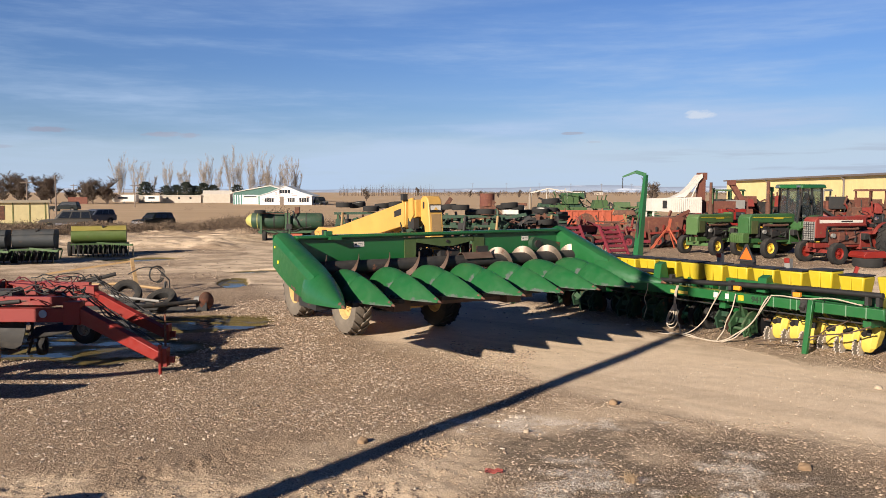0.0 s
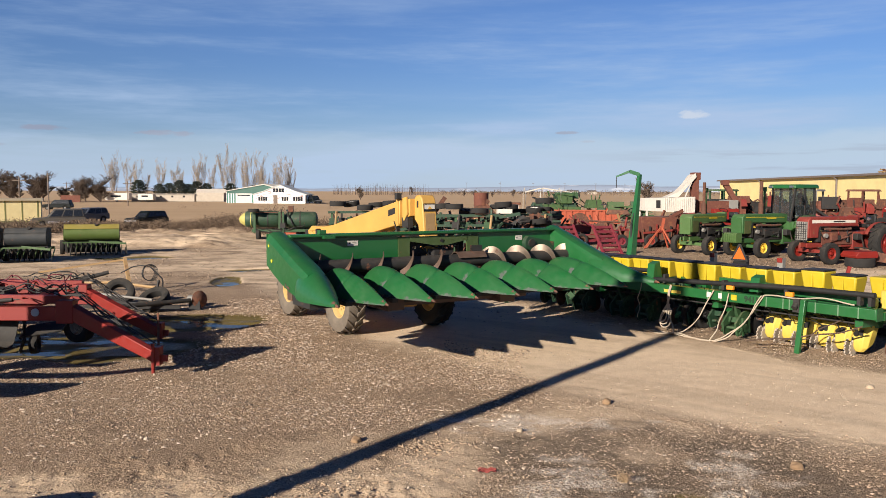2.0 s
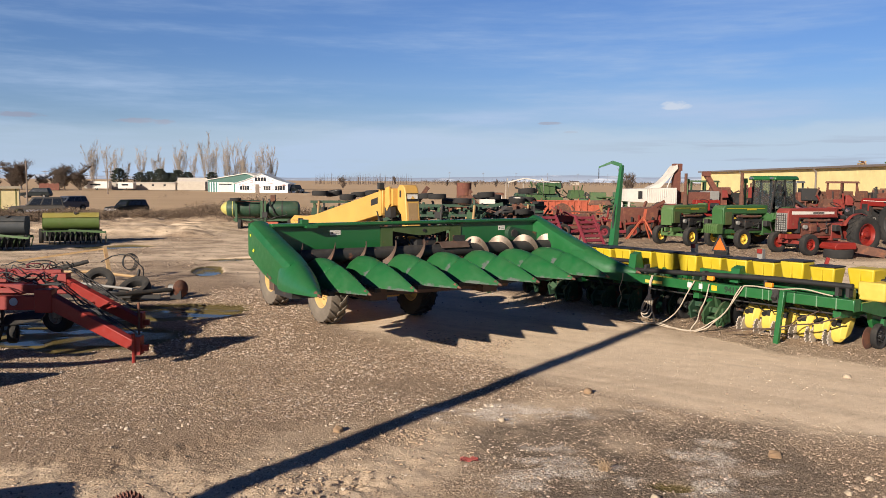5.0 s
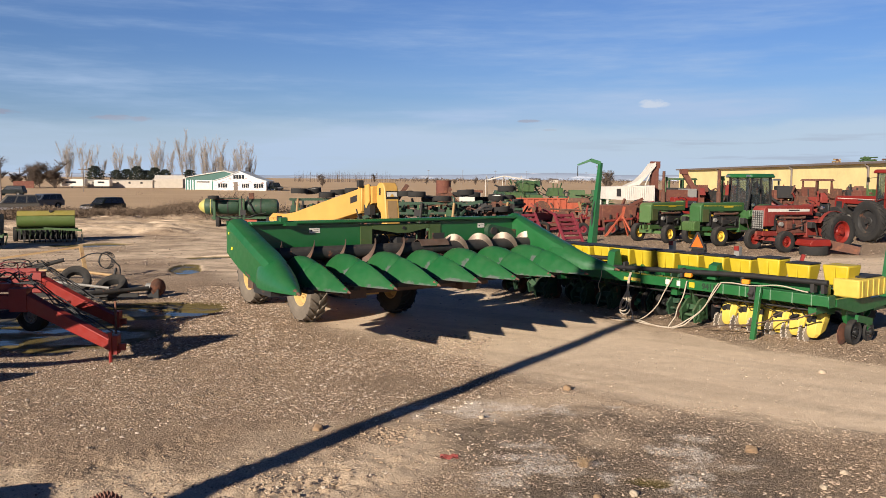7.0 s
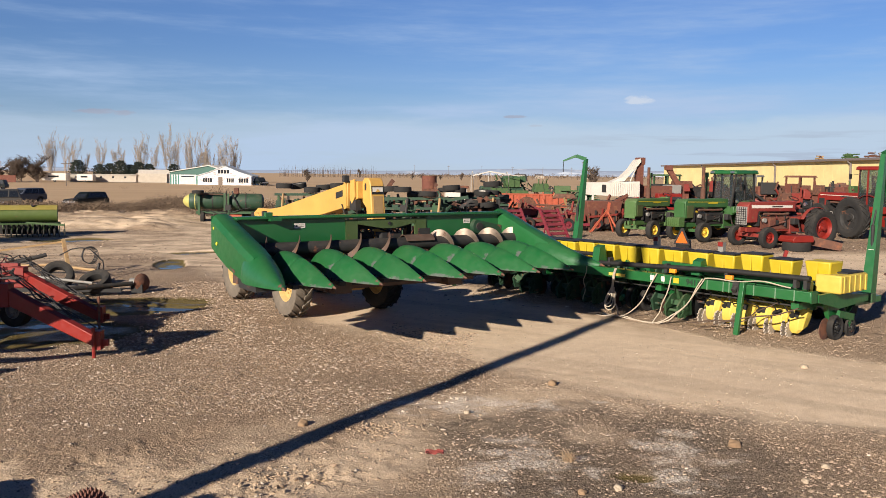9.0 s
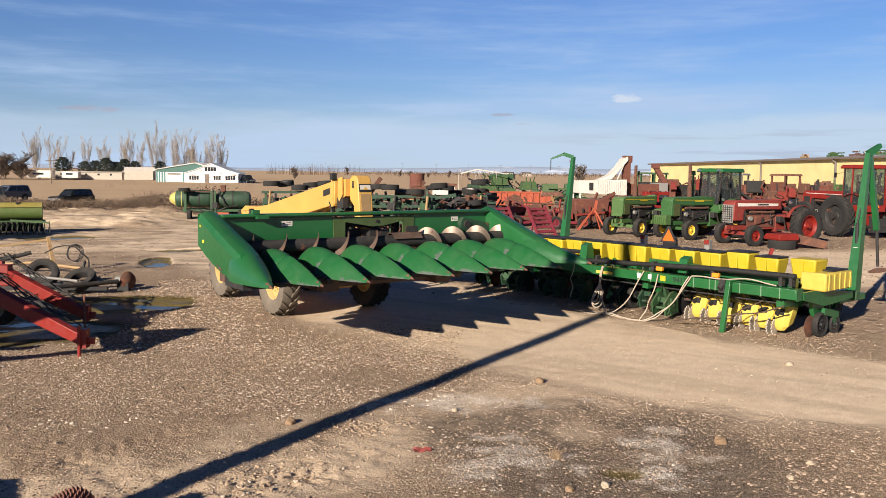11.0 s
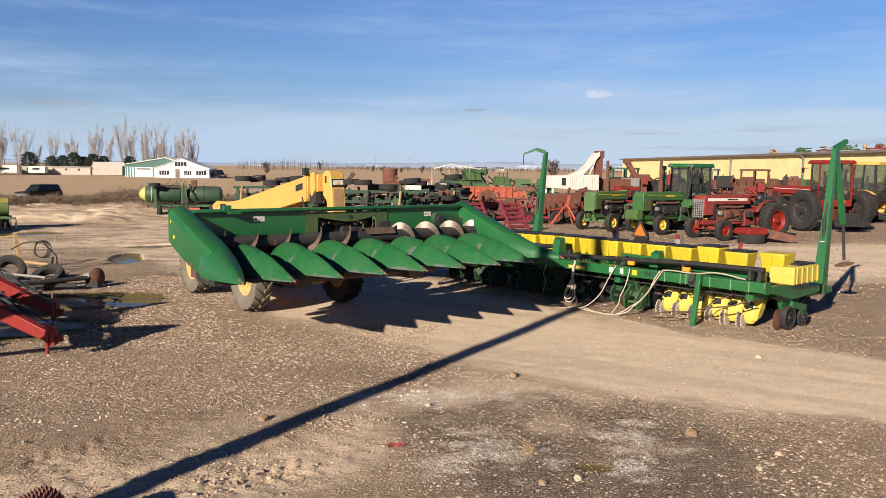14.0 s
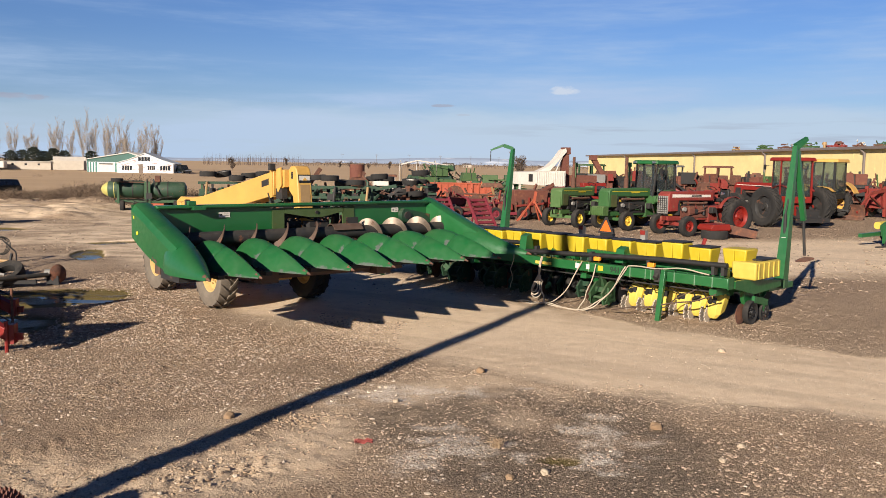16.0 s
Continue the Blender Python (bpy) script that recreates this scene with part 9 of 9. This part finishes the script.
pebbles("dirt_clods", "dry pale clods of churned earth", cx_[ck], cy_[ck], 0.005 + 0.016 * rg.random(ck.sum()) ** 3.5, CLOD, 0.3, 0.6, 5)


def rock(x, y, s, mat, label, seed):
    r = random.Random(seed)
    bm = bmesh.new()
    bmesh.ops.create_icosphere(bm, subdivisions=3, radius=s)
    for v in bm.verts:
        k = noise.noise(v.co / s * 1.3 + Vector((seed, 0, 0))) * 0.35 + noise.noise(v.co / s * 3.5) * 0.12
        v.co *= 1 + k
        v.co.z *= 0.75
    me = bpy.data.meshes.new("rock")
    bm.to_mesh(me)
    bm.free()
    me.materials.append(mat)
    me.polygons.foreach_set("use_smooth", [True] * len(me.polygons))
    ob = new("rock", me)
    ob.matrix_world = pose(x, y, float(ground_z(x, y)) + s * 0.35, 0, 0, r.uniform(0, 360))
    return tagged(ob, label, "rock", "loose rocks in front")


ROCKM = painted("tan_rock", (0.26, 0.165, 0.09), 0.85, 0.4, 0.1, 0, 0, 12)
ROCKP = painted("pale_rock", (0.42, 0.33, 0.23), 0.85, 0.4, 0.1, 0, 0, 12)
for k, (x, y, s, m, lab) in enumerate(((3.66, 8.10, 0.065, ROCKM, "rounded tan rock on gravel"), (2.25, 10.62, 0.06, ROCKM, "small tan rock on gravel"), (4.3, 7.46, 0.04, ROCKP, "pale rounded rock on gravel"), (6.21, 11.5, 0.05, ROCKP, "pale flat stone on the dirt track"),
                                       (-0.9, 8.96, 0.06, ROCKM, "dark clod of earth beside a shadow"), (2.1, 6.98, 0.04, ROCKP, "pale rounded rock on gravel"), (0.98, 9.37, 0.04, ROCKP, "white stone on gravel"), (3.9, 7.1, 0.035, ROCKP, "pale rounded rock on gravel"), (1.75, 6.9, 0.04, ROCKM, "tan rock on gravel"))):
    rock(x, y, s, m, lab, k + 3)
rag = Mesh().sheet([[(0.03 * i + 0.012 * math.sin(3 * j), 0.03 * j, 0.02 + 0.018 * math.sin(1.7 * i + 2.3 * j)) for i in range(7)] for j in range(4)], 0.006)
solo("red_rag", rag, painted("faded_red_cloth", (0.30, 0.05, 0.04), 0.9, 0.4, 0.3), "crumpled faded red rag on gravel", "rag", 0.42, 7.96, float(ground_z(0.5, 8.0)) + 0.005)
wd = Mesh()
rw = random.Random(2)
for k in range(90):
    a, le, h, x0, y0 = rw.uniform(0, 6.28), rw.uniform(0.02, 0.13), rw.uniform(0.03, 0.14), rw.gauss(0, 0.025), rw.gauss(0, 0.025)
    p, q, r_ = (x0, y0, 0), (x0 + math.cos(a) * le * 0.4, y0 + math.sin(a) * le * 0.4, h * 0.7), (x0 + math.cos(a + 0.5) * le, y0 + math.sin(a + 0.5) * le, h * rw.uniform(0.5, 1.1))
    wd.tube([p, q, r_], 0.0026, 3, 0.0012)
solo("dry_weed", wd, painted("dry_weed_stalks", (0.36, 0.25, 0.145), 0.9, 0.4, 0), "small dry weed tuft in gravel", "weed", 1.82, 7.73, float(ground_z(1.82, 7.73)), smooth=0)
rs = Mesh()
for k in range(900):
    x, y = rw.uniform(7, 24), rw.uniform(15, 34)
    z = float(ground_z(x, y))
    a, le = rw.uniform(0, 6.28), rw.uniform(0.05, 0.22)
    d = Vector((math.cos(a), math.sin(a), 0))
    s = Vector((-d.y, d.x, 0)) * 0.012
    p = Vector((x, y, z + 0.015))
    rs.put([p - s, p + s, p + d * le + Vector((0, 0, 0.02))], [(0, 1, 2)])
solo("straw_litter", rs, painted("dry_straw", (0.40, 0.29, 0.16), 0.9, 0.4, 0), "scattered dry straw and bark litter", "litter", kind="stuff", smooth=0)

# toothed roller beside the stand
ro = thing("toothed_roller", "rusty toothed roller implement at the foot of the stand", "roller", -2.22, 5.95, -0.05, 68)
for k in range(7):
    m = Mesh()
    for j in range(30):
        a = 2 * math.pi * (j + 0.5 * (k % 2)) / 30
        b0, b1 = a - 0.09, a + 0.09
        x = -0.15 + 0.05 * k
        R0, R1 = 0.165, 0.20
        m.put([(x - 0.02, R0 * math.cos(b0), R0 * math.sin(b0)), (x - 0.02, R0 * math.cos(b1), R0 * math.sin(b1)), (x + 0.02, R0 * math.cos(b1), R0 * math.sin(b1)), (x + 0.02, R0 * math.cos(b0), R0 * math.sin(b0)), (x, R1 * math.cos(a), R1 * math.sin(a))],
              [(0, 1, 4), (1, 2, 4), (2, 3, 4), (3, 0, 4)])
    m.lathe([(0.02, x - 0.024), (0.166, x - 0.024), (0.166, x + 0.024), (0.02, x + 0.024)], n=30)
    part("toothed_ring", m, RUST_RED, ro, smooth=25, at=pose(0, 0, 0.30))
part("roller_shaft", Mesh().tube([(-2.2, 0, 0.33), (0.22, 0, 0.33)], 0.03, 8), RUST, ro)
part("roller_frame", Mesh().span(-2.5, -2.3, -0.3, 0.3, 0.0, 0.75).span(-2.4, 0.25, -0.28, -0.2, 0.0, 0.1), RUST, ro)
# unseen box out of view, added to cast the shadow at lower left
bx = thing("shadow_box", "unseen rusty steel box on legs, added for the shadow it casts", "hopper", -4.95, 5.1, 0, 20)
part("shadow_box_body", Mesh().prism([(-0.9, 0.35), (0.5, 0.35), (0.68, 0.80), (0.35, 0.85), (-0.9, 0.78)], -0.5, 0.4, "y"), RUST, bx)
part("shadow_box_leg", Mesh().span(-0.8, -0.7, -0.4, -0.3, 0, 0.35).span(0.3, 0.4, -0.4, -0.3, 0, 0.35).span(-0.8, -0.7, 0.2, 0.3, 0, 0.35).span(0.3, 0.4, 0.2, 0.3, 0, 0.35), RUST, bx)
